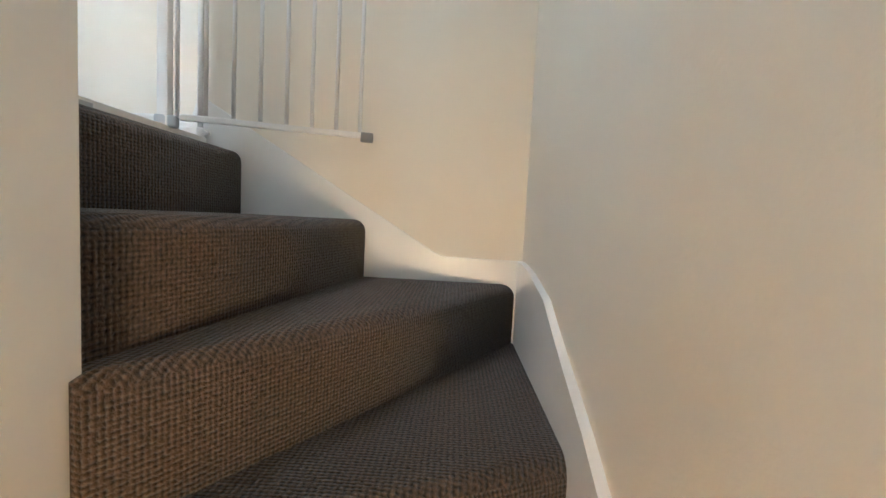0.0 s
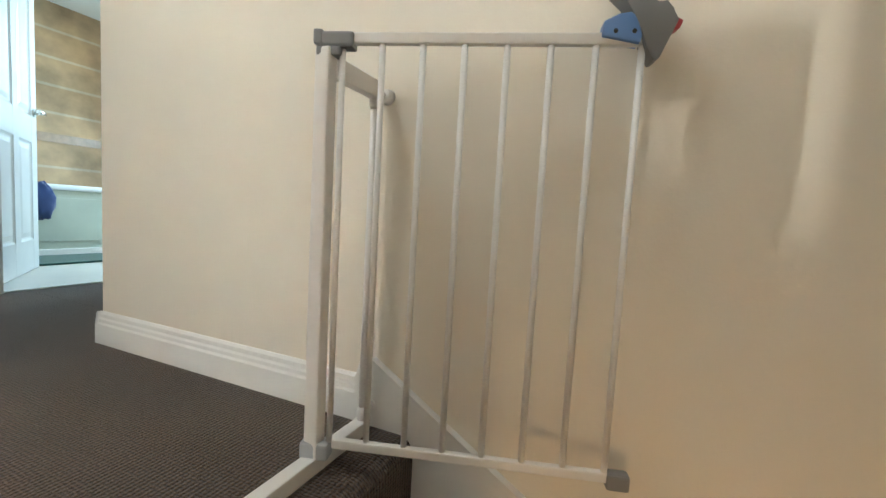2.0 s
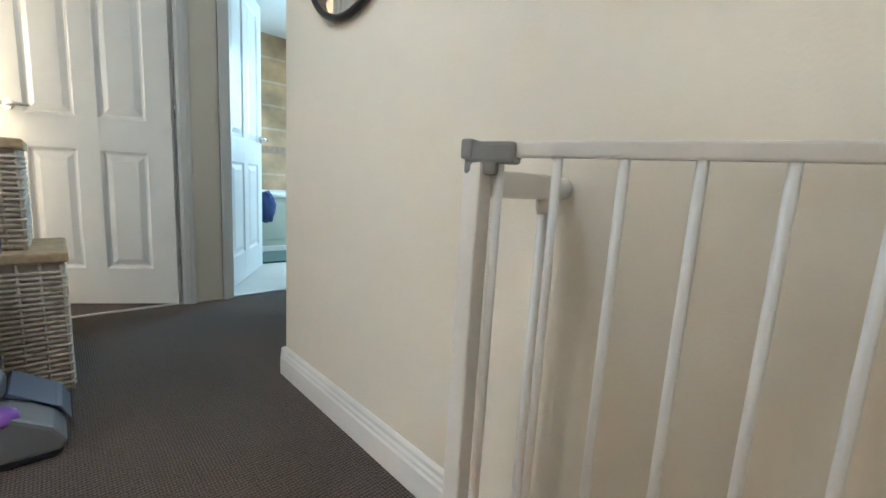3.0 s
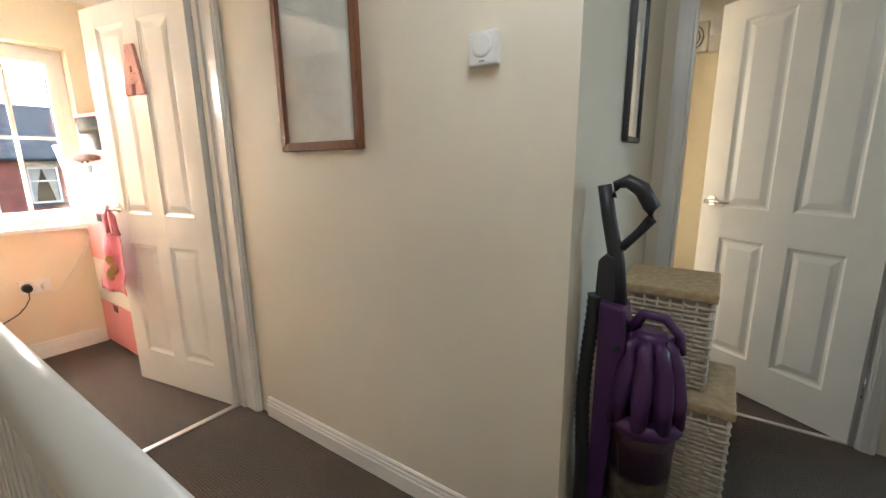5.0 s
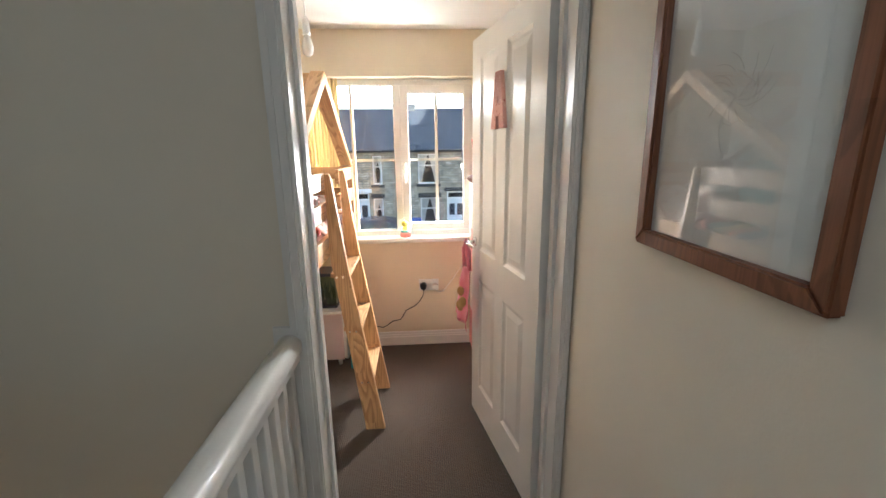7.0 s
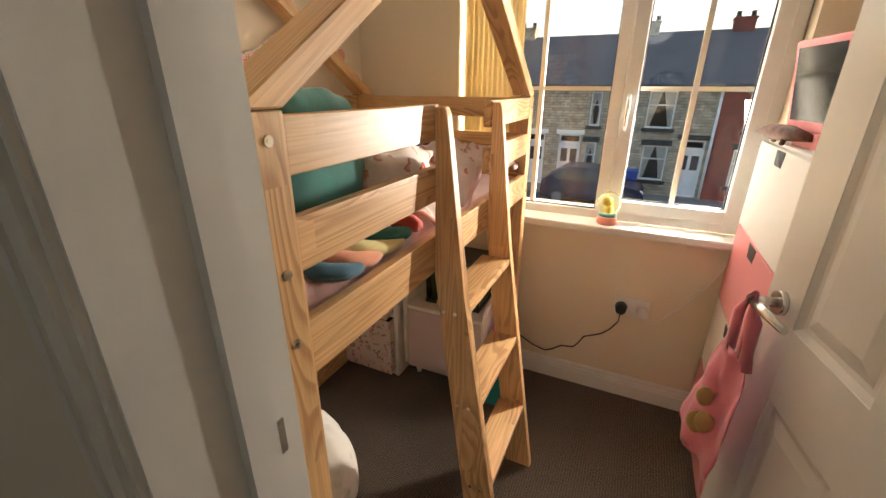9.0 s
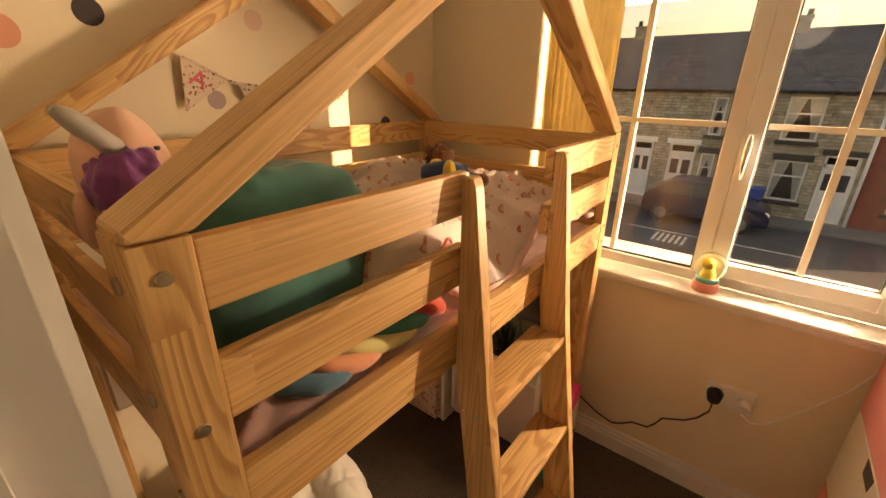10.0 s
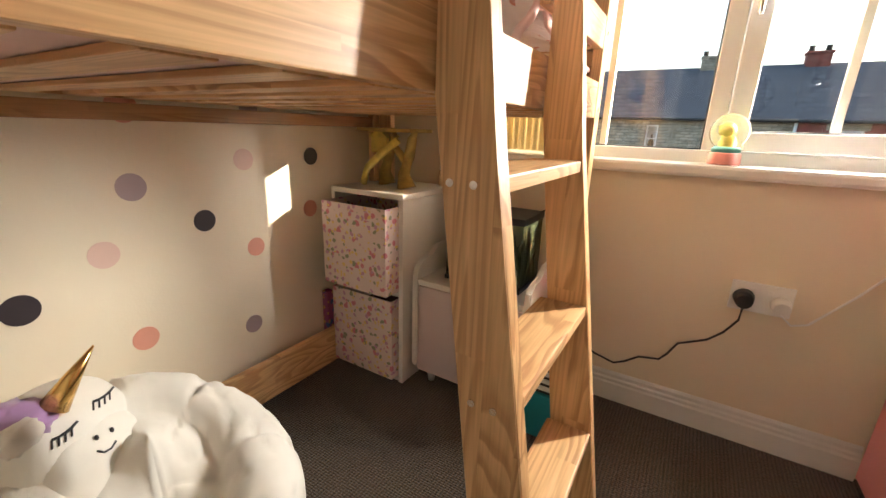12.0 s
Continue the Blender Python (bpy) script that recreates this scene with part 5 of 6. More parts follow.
# spot stickers on the wall
SPOTS = {"black": painted("black vinyl", (0.035, 0.025, 0.03), 0.5), "mauve": painted("mauve vinyl", (0.42, 0.31, 0.31), 0.5), "coral": painted("coral vinyl", (0.72, 0.33, 0.24), 0.5), "pale": painted("pale pink vinyl", (0.74, 0.52, 0.44), 0.5)}
for y, z, r, c in ((-2.280, 1.656, 0.030, "black"), (-2.119, 1.602, 0.034, "coral"), (-2.533, 1.461, 0.026, "mauve"), (-2.295, 1.371, 0.028, "mauve"), (-2.342, 1.775, 0.030, "coral"), (-2.679, 1.683, 0.028, "pale"),
                   (-2.759, 1.510, 0.026, "mauve"), (-3.209, 1.361, 0.026, "black"), (-3.365, 1.537, 0.028, "coral"), (-2.719, 0.649, 0.031, "black"), (-2.553, 0.761, 0.034, "mauve"), (-2.472, 0.607, 0.033, "pale"),
                   (-2.310, 0.524, 0.034, "black"), (-2.525, 0.362, 0.032, "coral"), (-2.835, 0.277, 0.030, "mauve"), (-2.871, 0.537, 0.030, "coral"), (-3.115, 0.814, 0.030, "black"), (-2.857, 0.814, 0.032, "pale"),
                   (-2.562, 0.947, 0.035, "coral"), (-2.889, 0.965, 0.030, "mauve"), (-3.10, 0.63, 0.030, "coral"), (-2.06, 1.33, 0.028, "black"), (-2.90, 1.78, 0.030, "mauve"), (-3.05, 1.70, 0.028, "black")):
    bm = B()
    rod(bm, [(0.8855, y, z), (0.8838, y, z)], r, 26)
    solo("spot_sticker", bm, SPOTS[c], c + " round spot sticker on the cream wall", "sticker", "spot stickers on the wall")

# bunting
BUNT = printed("flowered bunting cotton", (0.72, 0.60, 0.50), [(0.45, 0.13, 0.12), (0.16, 0.14, 0.10), (0.70, 0.33, 0.28)], 60.0, 0.24)
LETTERP = painted("deep pink felt", (0.72, 0.13, 0.20), 0.9)
BU = thing("bunting", (0.82, -2.7, 1.55), "flowered cotton bunting with pink felt letters", "bunting")
bm = B()
rod(bm, [(0.866, -2.369, 1.602), (0.866, -2.453, 1.573), (0.866, -2.580, 1.509), (0.866, -2.728, 1.493), (0.866, -2.865, 1.526), (0.866, -2.992, 1.602)], 0.004, 6)
part("tape", bm, BUNT, BU)
FLAGS = (((-2.448, 1.577), (-2.564, 1.514), (-2.438, 1.433), "A"), ((-2.596, 1.505), (-2.723, 1.493), (-2.638, 1.375), "I"), ((-2.733, 1.494), (-2.865, 1.526), (-2.821, 1.364), "B"), ((-2.878, 1.535), (-2.997, 1.602), (-2.992, 1.456), "A"))
for a, b, c, ch in FLAGS:
    bm = B()
    prism(bm, [a, b, c], YZ, (0.864, 0.868))
    flag = part("flag", bm, BUNT, BU)
    cu = bpy.data.curves.new("letter", "FONT")
    cu.body, cu.size, cu.extrude, cu.align_x, cu.align_y = ch, 0.065, 0.001, "CENTER", "CENTER"
    tmp = new("letter", cu)
    me = bpy.data.meshes.new_from_object(tmp.evaluated_get(bpy.context.evaluated_depsgraph_get()))
    bpy.data.objects.remove(tmp)
    cy, cz = (a[0] + b[0] + c[0]) / 3, (a[1] + b[1] + c[1]) / 3 + 0.006
    tilt = math.atan2(b[1] - a[1], a[0] - b[0])
    me.transform(Matrix.Translation((0.8625, cy, cz)) @ Matrix.Rotation(-tilt, 4, "X") @ Matrix(((0, 0, -1, 0), (-1, 0, 0, 0), (0, 1, 0, 0), (0, 0, 0, 1))))
    me.materials.append(LETTERP)
    ob = new("letter", me)
    ob.parent = flag

# ---- back room ----
WARD = thing("wardrobe", (-3.6, -0.35, 0), "pale cream wardrobe in the back room", "wardrobe")
WPAINT = painted("pale cream lacquer", (0.80, 0.72, 0.55), 0.4, 0.03)
bm = B()
bx(bm, -3.90, -3.362, -0.95, 0.30, 0, 1.92, bevel=0.004)
part("body", bm, WPAINT, WARD)
for y0, y1 in ((-0.946, -0.328), (-0.322, 0.296)):
    bm = B()
    bx(bm, -3.360, -3.340, y0, y1, 0.06, 1.905, bevel=0.004)
    door = part("door", bm, WPAINT, WARD)
    bm = B()
    yk = y1 - 0.05 if y1 < 0 else y0 + 0.05
    rod(bm, [(-3.340, yk, 1.0), (-3.318, yk, 1.0)], [0.006, 0.014], 12)
    part("knob", bm, CHROME, door)
FAN = thing("box_fan", (-3.45, -0.28, 1.921), "small white box fan standing on the wardrobe", "fan")
bm = B()
bx(bm, -3.46, -3.36, -0.40, -0.17, 1.921, 2.12, bevel=0.012)
part("casing", bm, UPVC, FAN)
for rad in (0.085, 0.065, 0.045, 0.022):
    bm = B()
    ring = [(-3.356, -0.285 + rad * math.cos(a * math.pi / 12), 2.02 + rad * math.sin(a * math.pi / 12)) for a in range(25)]
    rod(bm, ring, 0.004, 5)
    part("grille_ring", bm, GREY, FAN)

# flat triangle with a white lower edge and beads, of unknown nature
TRI = thing("wall_triangle", (0.878, -2.19, 0.7), "flat grey beige triangle with beads on the wall", "pennant")
bm = B()
prism(bm, [(-2.289, 0.618), (-2.10, 0.800), (-2.10, 0.630)], YZ, (0.8765, 0.882))
part("cloth", bm, cloth("grey beige felt", (0.42, 0.34, 0.27)), TRI)
bm = B()
rod(bm, [(0.877, -2.289, 0.614), (0.877, -2.10, 0.626)], 0.004, 6)
part("hem", bm, UPVC, TRI, "white hem")
for k in range(6):
    bm = B()
    blob(bm, (0.874, -2.265 + k * 0.028, 0.648 + k * 0.026), (0.005, 0.007, 0.006), 0, 1, 8)
    part("bead", bm, WPAINT, TRI)

# ---- bedding ----
LINEN = arcs("rainbow print bed linen", (0.88, 0.77, 0.72), (0.64, 0.20, 0.12), 21.0)
PLAIN = cloth("plain pale pink sheet", (0.74, 0.48, 0.44))
bm = B()
bx(bm, 0.020, 0.815, -3.395, -2.065, 0.973, 1.050, bevel=0.02)
MATT = thing("mattress", (0.42, -2.73, 0.973), "thin mattress in a pale pink sheet on the bed slats", "mattress")
part("core", bm, PLAIN, MATT)
for z in (0.984, 1.042):
    bm = B()
    rod(bm, [(0.0215, -3.37, z), (0.0195, -2.73, z), (0.0215, -2.09, z)], 0.005, 8)
    part("piping", bm, PLAIN, MATT)


def lie(u, v):
    """Height of the quilt over the mattress."""
    p = Vector((u * 5.2, v * 5.2, 0.3))
    h = 1.150 + 0.040 * noise.noise(p * 0.6) + 0.026 * noise.noise(p * 1.3) + 0.012 * abs(noise.noise(p * 2.6)) * 2
    for k, (du, dv) in enumerate(((3.0, 9.0), (8.5, 3.5), (6.0, -7.0))):
        ridge = 1 - min(1.0, abs(noise.noise(Vector((u * du + v * dv * 0.4, v * dv * 0.7 - u * du * 0.3, k * 3.1)))) * 4.5)
        h += 0.017 * ridge * ridge
    h += 0.055 * math.exp(-((u - 0.62) ** 2 / 0.03 + (v + 3.12) ** 2 / 0.09))
    h += 0.03 * math.exp(-((u - 0.35) ** 2 / 0.05 + (v + 2.75) ** 2 / 0.1))
    return h


bm = B()
NU, NV = 66, 84
grid = []
for i in range(NU):
    row = []
    for j in range(NV):
        u = 0.020 + (0.815 - 0.020) * i / (NU - 1)
        v = -2.30 - (3.395 - 2.30) * j / (NV - 1)
        z = lie(u, v)
        x = u
        if i < 14:
            # the front edge slips over the rail between the ladder's stiles
            f = 1 - i / 13
            gate_v = max(0.0, 1 - ((v + 2.73) / 0.17) ** 4)
            z = lie(0.176, v) - (0.105 * f ** 1.3) * (0.55 + 0.6 * gate_v) + 0.010 * noise.noise(Vector((u * 20, v * 14, 0)))
            x = 0.176 - 0.150 * (f ** 0.6) + 0.012 * noise.noise(Vector((v * 18, z * 14, 3)))
        # beside the cushions the cover is folded back from the rail
        back = min(1.0, max(0.0, (v + 2.60) / 0.10))
        back = back * back * (3 - 2 * back)
        x += 0.19 * back * (1 - i / (NU - 1))
        z += back * (max(z, lie(x, v) - 0.03) - z)
        row.append(bm.verts.new((x, v, z)))
    grid.append(row)
for i in range(NU - 1):
    for j in range(NV - 1):
        bm.faces.new((grid[i][j], grid[i + 1][j], grid[i + 1][j + 1], grid[i][j + 1])).smooth = True
HEM = [grid[0][j].co.copy() for j in range(0, NV, 3)]
bmesh.ops.solidify(bm, geom=list(bm.faces), thickness=0.03)
for f in bm.faces:
    f.smooth = True
QUILT = thing("quilt", (0.42, -2.85, 1.075), "rumpled pale quilt with red rainbow print on the bed", "quilt")
part("cover", bm, LINEN, QUILT)
bm = B()
rod(bm, HEM, 0.009, 8)
part("hem", bm, PLAIN, QUILT, "plain pink hem")
bm = B()
blob(bm, (0.12, -2.515, 1.215), (0.10, 0.16, 0.055), 0.25, 2.4, 30, 0.1, 0.75)
skin = BVHTree.FromBMesh(bm)
PILLOW = solo("pillow", bm, LINEN, "rainbow print pillow lying behind the bed rail", "pillow")
for r, c, nm in ((0.030, (0.62, 0.07, 0.04), "red"), (0.022, (0.80, 0.42, 0.30), "peach"), (0.014, (0.82, 0.60, 0.52), "pale pink")):
    bow = []
    for k in range(13):
        y, z = -2.522 + r * math.cos(k * math.pi / 12), 1.205 + r * math.sin(k * math.pi / 12)
        hit = skin.ray_cast(Vector((-0.2, y, z)), Vector((1, 0, 0)))[0]
        if hit:
            bow.append(hit - Vector((0.0008, 0, 0)))
    if len(bow) > 3:
        part("printed_arc", rod(B(), bow, 0.0036, 6), cloth(nm + " printed bow", c), PILLOW, nm + " printed bow")
bm = B()
rows = []
for i in range(34):
    u = i / 33
    row = []
    for j in range(44):
        w = j / 43
        x, y = 0.024 + 0.20 * u, -2.085 - 0.26 * w
        q = Vector((x * 9, y * 7, 1.7))
        fold = 1 - min(1.0, abs(noise.noise(Vector((x * 16 + y * 9, y * 6 - x * 5, 0.4)))) * 3.2)
        edge = min(1.0, 9 * min(u, 1 - u, w, 1 - w))
        z = 1.053 + edge * (0.020 + 0.022 * noise.noise(q) + 0.030 * fold * fold)
        row.append(bm.verts.new((x + 0.006 * noise.noise(q * 2), y, max(z, 1.052))))
    rows.append(row)
for a, b in zip(rows, rows[1:]):
    for j in range(43):
        bm.faces.new((a[j], b[j], b[j + 1], a[j + 1])).smooth = True
bmesh.ops.solidify(bm, geom=list(bm.faces), thickness=0.004)
solo("blanket", bm, PLAIN, "crumpled pale pink blanket on the mattress", "blanket")
TEAL = cloth("teal velvet", (0.040, 0.195, 0.170), 0.34)
bm = B()
blob(bm, (0.135, -2.245, 1.235), (0.080, 0.158, 0.162), 0.05, 2.5, 72, 0.06, 0.58)
# gathered seam round the rim, soft dents in the faces
for v in bm.verts:
    d = v.co - Vector((0.135, -2.245, 1.235))
    turn = math.atan2(d.z, d.y)
    rim = math.hypot(d.y, d.z) / 0.16
    v.co += d * (0.030 * math.sin(turn * 21 + 2 * math.sin(turn * 5)) * max(0.0, rim - 0.72) - 0.02 * math.exp(-(d.x / 0.012) ** 2) * rim)
    v.co.x += 0.007 * noise.noise(d * 16) * (1 if d.x < 0 else -1)
solo("cushion", bm, TEAL, "big teal velvet cushion standing behind the rail", "cushion")
BRAID = thing("braided_cushion", (0.10, -2.4, 1.08), "rainbow braided tube cushion on the mattress", "cushion")
BENDS = (
    ((0.06, 0.16, 0.24), "blue tube", (-2.115, -2.165, -2.205, -2.245, -2.290, -2.32), (1.120, 1.100, 1.084, 1.074, 1.072, 1.072)),
    ((0.80, 0.34, 0.20), "peach tube", (-2.150, -2.212, -2.255, -2.305, -2.352, -2.385), (1.140, 1.116, 1.090, 1.076, 1.072, 1.071)),
    ((0.80, 0.70, 0.32), "yellow tube", (-2.200, -2.265, -2.315, -2.380, -2.445, -2.48), (1.142, 1.116, 1.093, 1.077, 1.073, 1.071)),
    ((0.03, 0.24, 0.19), "green tube", (-2.250, -2.315, -2.375, -2.437, -2.487, -2.53), (1.145, 1.118, 1.098, 1.088, 1.079, 1.072)),
    ((0.66, 0.07, 0.04), "red tube", (-2.350, -2.405, -2.455, -2.500, -2.532, -2.56), (1.150, 1.132, 1.117, 1.094, 1.078, 1.072)),
)
for n, (c, nm, ys, zs) in enumerate(BENDS):
    bm = B()
    rough = [Vector((x + 0.004 * (n == 3), y, z)) for x, y, z in zip((0.160, 0.082, 0.048, 0.037, 0.050, 0.110), ys, zs)]
    # a stuffed tube: smooth bends with slight puckers
    pts, radii = [], []
    for k in range(len(rough) - 1):
        p0, p1, p2, p3 = rough[max(k - 1, 0)], rough[k], rough[k + 1], rough[min(k + 2, len(rough) - 1)]
        for j in range(6):
            f = j / 6
            pts.append(0.5 * (2 * p1 + (p2 - p0) * f + (2 * p0 - 5 * p1 + 4 * p2 - p3) * f * f + (3 * p1 - p0 - 3 * p2 + p3) * f ** 3))
            radii.append(0.0178 + 0.0016 * noise.noise(Vector((k + f, n * 3.7, 0)) * 2.2))
    radii[0] = radii[-1] = 0.012
    rod(bm, pts, radii, 16)
    part("tube", bm, cloth(nm, c), BRAID, nm)
PLUSH = cloth("peach plush", (0.80, 0.46, 0.34))
MANE = cloth("purple fluff", (0.24, 0.06, 0.22), 0.6, 0.95, 240.0)
UNI = thing("unicorn_plush", (0.22, -2.12, 1.33), "peach unicorn plush with silver horn and purple mane", "soft toy")
bm = B()
blob(bm, (0.245, -2.108, 1.398), (0.075, 0.052, 0.078), 0.06, 2.0, 30)
part("head", bm, PLUSH, UNI)
bm = B()
blob(bm, (0.30, -2.14, 1.25), (0.11, 0.055, 0.13), 0.08, 2.0, 26)
part("body", bm, PLUSH, UNI)
bm = B()
blob(bm, (0.195, -2.098, 1.385), (0.052, 0.044, 0.048), 0.2, 3.0, 64)
for v in bm.verts:
    d = (v.co - Vector((0.195, -2.098, 1.385))).normalized()
    v.co += d * (0.004 * noise.noise(v.co * 120) + 0.003 * noise.noise(v.co * 300))
part("mane", bm, MANE, UNI, "purple fluffy mane")
bm = B()
rod(bm, [(0.190, -2.092, 1.430), (0.188, -2.078, 1.446), (0.186, -2.066, 1.458), (0.186, -2.054, 1.470), (0.186, -2.044, 1.479)], [0.014, 0.012, 0.013, 0.011, 0.006], 12)
part("horn", bm, cloth("silver lame", (0.42, 0.38, 0.34), 0.3, 0.5), UNI, "stuffed silver horn")
bm = B()
blob(bm, (0.19, -2.045, 1.352), (0.012, 0.010, 0.036), 0.1, 2.0, 14)
part("ear", bm, PLUSH, UNI)
bm = B()
rod(bm, [(0.19, -2.128, 1.428), (0.182, -2.134, 1.429)], 0.003, 6)
part("eye", bm, DARK, UNI)
bm = B()
TOYCLOTH = (cloth("blue denim cloth", (0.035, 0.075, 0.20), 0.3), cloth("yellow toy cloth", (0.72, 0.48, 0.06)), cloth("brown shaggy wool", (0.16, 0.055, 0.02), 0.6, 0.95, 300.0), cloth("pale toy cloth", (0.72, 0.52, 0.42)))
for at, radii, lumps, turn, slot in (((0.42, -3.03, 1.232), (0.085, 0.050, 0.045), 0.2, 0.7, 0), ((0.385, -3.005, 1.245), (0.022, 0.054, 0.040), 0.1, 0.7, 1), ((0.505, -3.105, 1.255), (0.050, 0.052, 0.055), 0.5, 0.0, 2),
                                     ((0.345, -2.960, 1.222), (0.050, 0.024, 0.024), 0.2, 0.5, 0), ((0.330, -3.040, 1.222), (0.050, 0.024, 0.024), 0.2, 0.9, 0), ((0.300, -2.945, 1.222), (0.022, 0.026, 0.024), 0.2, 0.5, 3), ((0.298, -3.068, 1.222), (0.022, 0.024, 0.022), 0.2, 0.5, 2),
                                     ((0.535, -3.075, 1.295), (0.012, 0.016, 0.020), 0.2, 0.5, 2), ((0.470, -3.040, 1.262), (0.020, 0.034, 0.014), 0.2, 0.5, 1)):
    old = set(bm.faces)
    blob(bm, at, radii, lumps, 4.0, 24, turn)
    for f in bm.faces:
        if f not in old:
            f.material_index = slot
toy = solo("stuffed_toy", bm, TOYCLOTH[0], "blue and yellow stuffed toy with brown fur lying on the quilt", "soft toy")
for m in TOYCLOTH[1:]:
    toy.data.materials.append(m)

# ---- under the bed ----
BOXF = printed("flowered pink card", (0.74, 0.60, 0.56), [(0.62, 0.22, 0.26), (0.30, 0.30, 0.20), (0.55, 0.30, 0.42), (0.75, 0.55, 0.20)], 24.0, 0.25, 0.7)
BOX_FILL = painted("dark brown fill", (0.10, 0.05, 0.05), 0.9)
CUBE = thing("cube_shelf", (0.67, -3.3, 0), "white two-cube shelf in the corner", "shelf")
for x0, x1, y0, y1, z0, z1, nm in ((0.515, 0.533, -3.488, -3.165, 0, 0.69, "side_panel"), (0.826, 0.842, -3.488, -3.165, 0, 0.69, "side_panel"), (0.515, 0.842, -3.488, -3.165, 0.691, 0.709, "top_panel"), (0.534, 0.825, -3.488, -3.165, 0.345, 0.36, "shelf_board"), (0.534, 0.825, -3.488, -3.165, 0.006, 0.02, "base_panel"), (0.534, 0.825, -3.488, -3.482, 0.02, 0.69, "back_panel")):
    bm = B()
    bx(bm, x0, x1, y0, y1, z0, z1, bevel=0.001)
    part(nm, bm, LACQUER, CUBE)
for z0, z1, y0, dx, lb in ((0.366, 0.668, -3.095, 0.004, "flowered fabric box pulled out of the shelf"), (0.026, 0.335, -3.13, 0.0, "flowered fabric box in the shelf")):
    bxo = thing("storage_box", (0.68, y0 - 0.15, z0), lb, "storage box", "flowered boxes")
    x0, x1 = 0.538 - dx, 0.820
    y1 = y0 - 0.30
    for a, b, c, d in ((x0, x1, y0 - 0.004, y0), (x0, x1, y1, y1 + 0.004), (x0, x0 + 0.004, y1 + 0.004, y0 - 0.004), (x1 - 0.004, x1, y1 + 0.004, y0 - 0.004)):
        bm = B()
        bx(bm, a, b, c, d, z0, z1)
        part("side", bm, BOXF, bxo)
    # one dark block fills the box to 0.2 m above its base
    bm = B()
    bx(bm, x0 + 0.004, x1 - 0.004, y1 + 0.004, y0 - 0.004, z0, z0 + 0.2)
    part("fill_block", bm, BOX_FILL, bxo)
TREE = thing("toy_treehouse", (0.66, -3.33, 0.709), "yellow brown toy tree house on the shelf", "toy house")
TW = painted("toy trunk brown", (0.40, 0.26, 0.06), 0.6, 0.3, 30.0)
YEL = painted("toy yellow", (0.62, 0.46, 0.08), 0.5, 0.2, 30.0)
bm = B()
for cx, cy in ((0.60, -3.30), (0.72, -3.34)):
    rod(bm, [(cx, cy, 0.71), (cx + 0.012, cy, 0.76), (cx - 0.01, cy, 0.82), (cx - 0.03, cy + 0.01, 0.88), (cx - 0.05, cy + 0.02, 0.91)], [0.035, 0.022, 0.020, 0.018, 0.010], 8)
    rod(bm, [(cx, cy, 0.80), (cx + 0.04, cy + 0.02, 0.86), (cx + 0.055, cy + 0.02, 0.90)], [0.016, 0.012, 0.008], 7)
part("trunk", bm, TW, TREE)
bm = B()
bx(bm, 0.55, 0.79, -3.39, -3.25, 0.905, 0.918, bevel=0.003)
part("platform", bm, TW, TREE)
bm = B()
bx(bm, 0.69, 0.765, -3.37, -3.30, 0.83, 0.885, bevel=0.003)
prism(bm, [(0.685, 0.885), (0.77, 0.885), (0.728, 0.915)], XZ, (-3.375, -3.295))
part("hut", bm, YEL, TREE, "yellow hut")
bm = B()
rod(bm, [(0.60, -3.25, 0.88), (0.66, -3.23, 0.83), (0.73, -3.24, 0.78), (0.77, -3.26, 0.72)], 0.014, 6)
part("slide", bm, YEL, TREE, "yellow slide")

TOYB = thing("toy_chest", (0.28, -3.34, 0), "pale lilac toy chest with rounded ends", "toy chest")
LILAC = painted("pale lilac lacquer", (0.66, 0.52, 0.50), 0.45, 0.03)
bm = B()
bx(bm, 0.09, 0.478, -3.225, -3.205, 0.055, 0.39, bevel=0.006)
part("front_panel", bm, LILAC, TOYB)
for x0, x1 in ((0.480, 0.500), (0.068, 0.088)):
    bm = B()
    prism(bm, [(-3.475, 0.05), (-3.225, 0.05), (-3.20, 0.075), (-3.20, 0.42), (-3.21, 0.455), (-3.24, 0.475), (-3.30, 0.475), (-3.34, 0.51), (-3.475, 0.51)], YZ, (x0, x1))
    bmesh.ops.bevel(bm, geom=list(bm.edges), offset=0.004, segments=2, affect="EDGES")
    part("end_panel", bm, LACQUER, TOYB)
bm = B()
bx(bm, 0.089, 0.479, -3.475, -3.206, 0.392, 0.412, bevel=0.004)
part("lid", bm, LACQUER, TOYB)
for x in (0.13, 0.44):
    for y in (-3.25, -3.44):
        bm = B()
        lathe(bm, [(0.012, 0), (0.018, 0.05)], (x, y, 0.0), 12)
        part("foot", bm, LACQUER, TOYB)
TANK = thing("aquarium", (0.27, -3.36, 0.41), "small glass aquarium with black rims and green water", "aquarium")
bm = B()
bx(bm, 0.13, 0.41, -3.46, -3.27, 0.4135, 0.430, bevel=0.003)
part("base_rim", bm, DARK, TANK, "black base rim")
bm = B()
bx(bm, 0.13, 0.41, -3.46, -3.27, 0.640, 0.662, bevel=0.003)
part("top_rim", bm, DARK, TANK, "black top rim")
bm = B()
bx(bm, 0.134, 0.406, -3.456, -3.274, 0.4305, 0.6395)
part("tank", bm, glassy("greenish aquarium glass", (0.45, 0.55, 0.30), 0.02), TANK)
bm = B()
rng = random.Random(3)
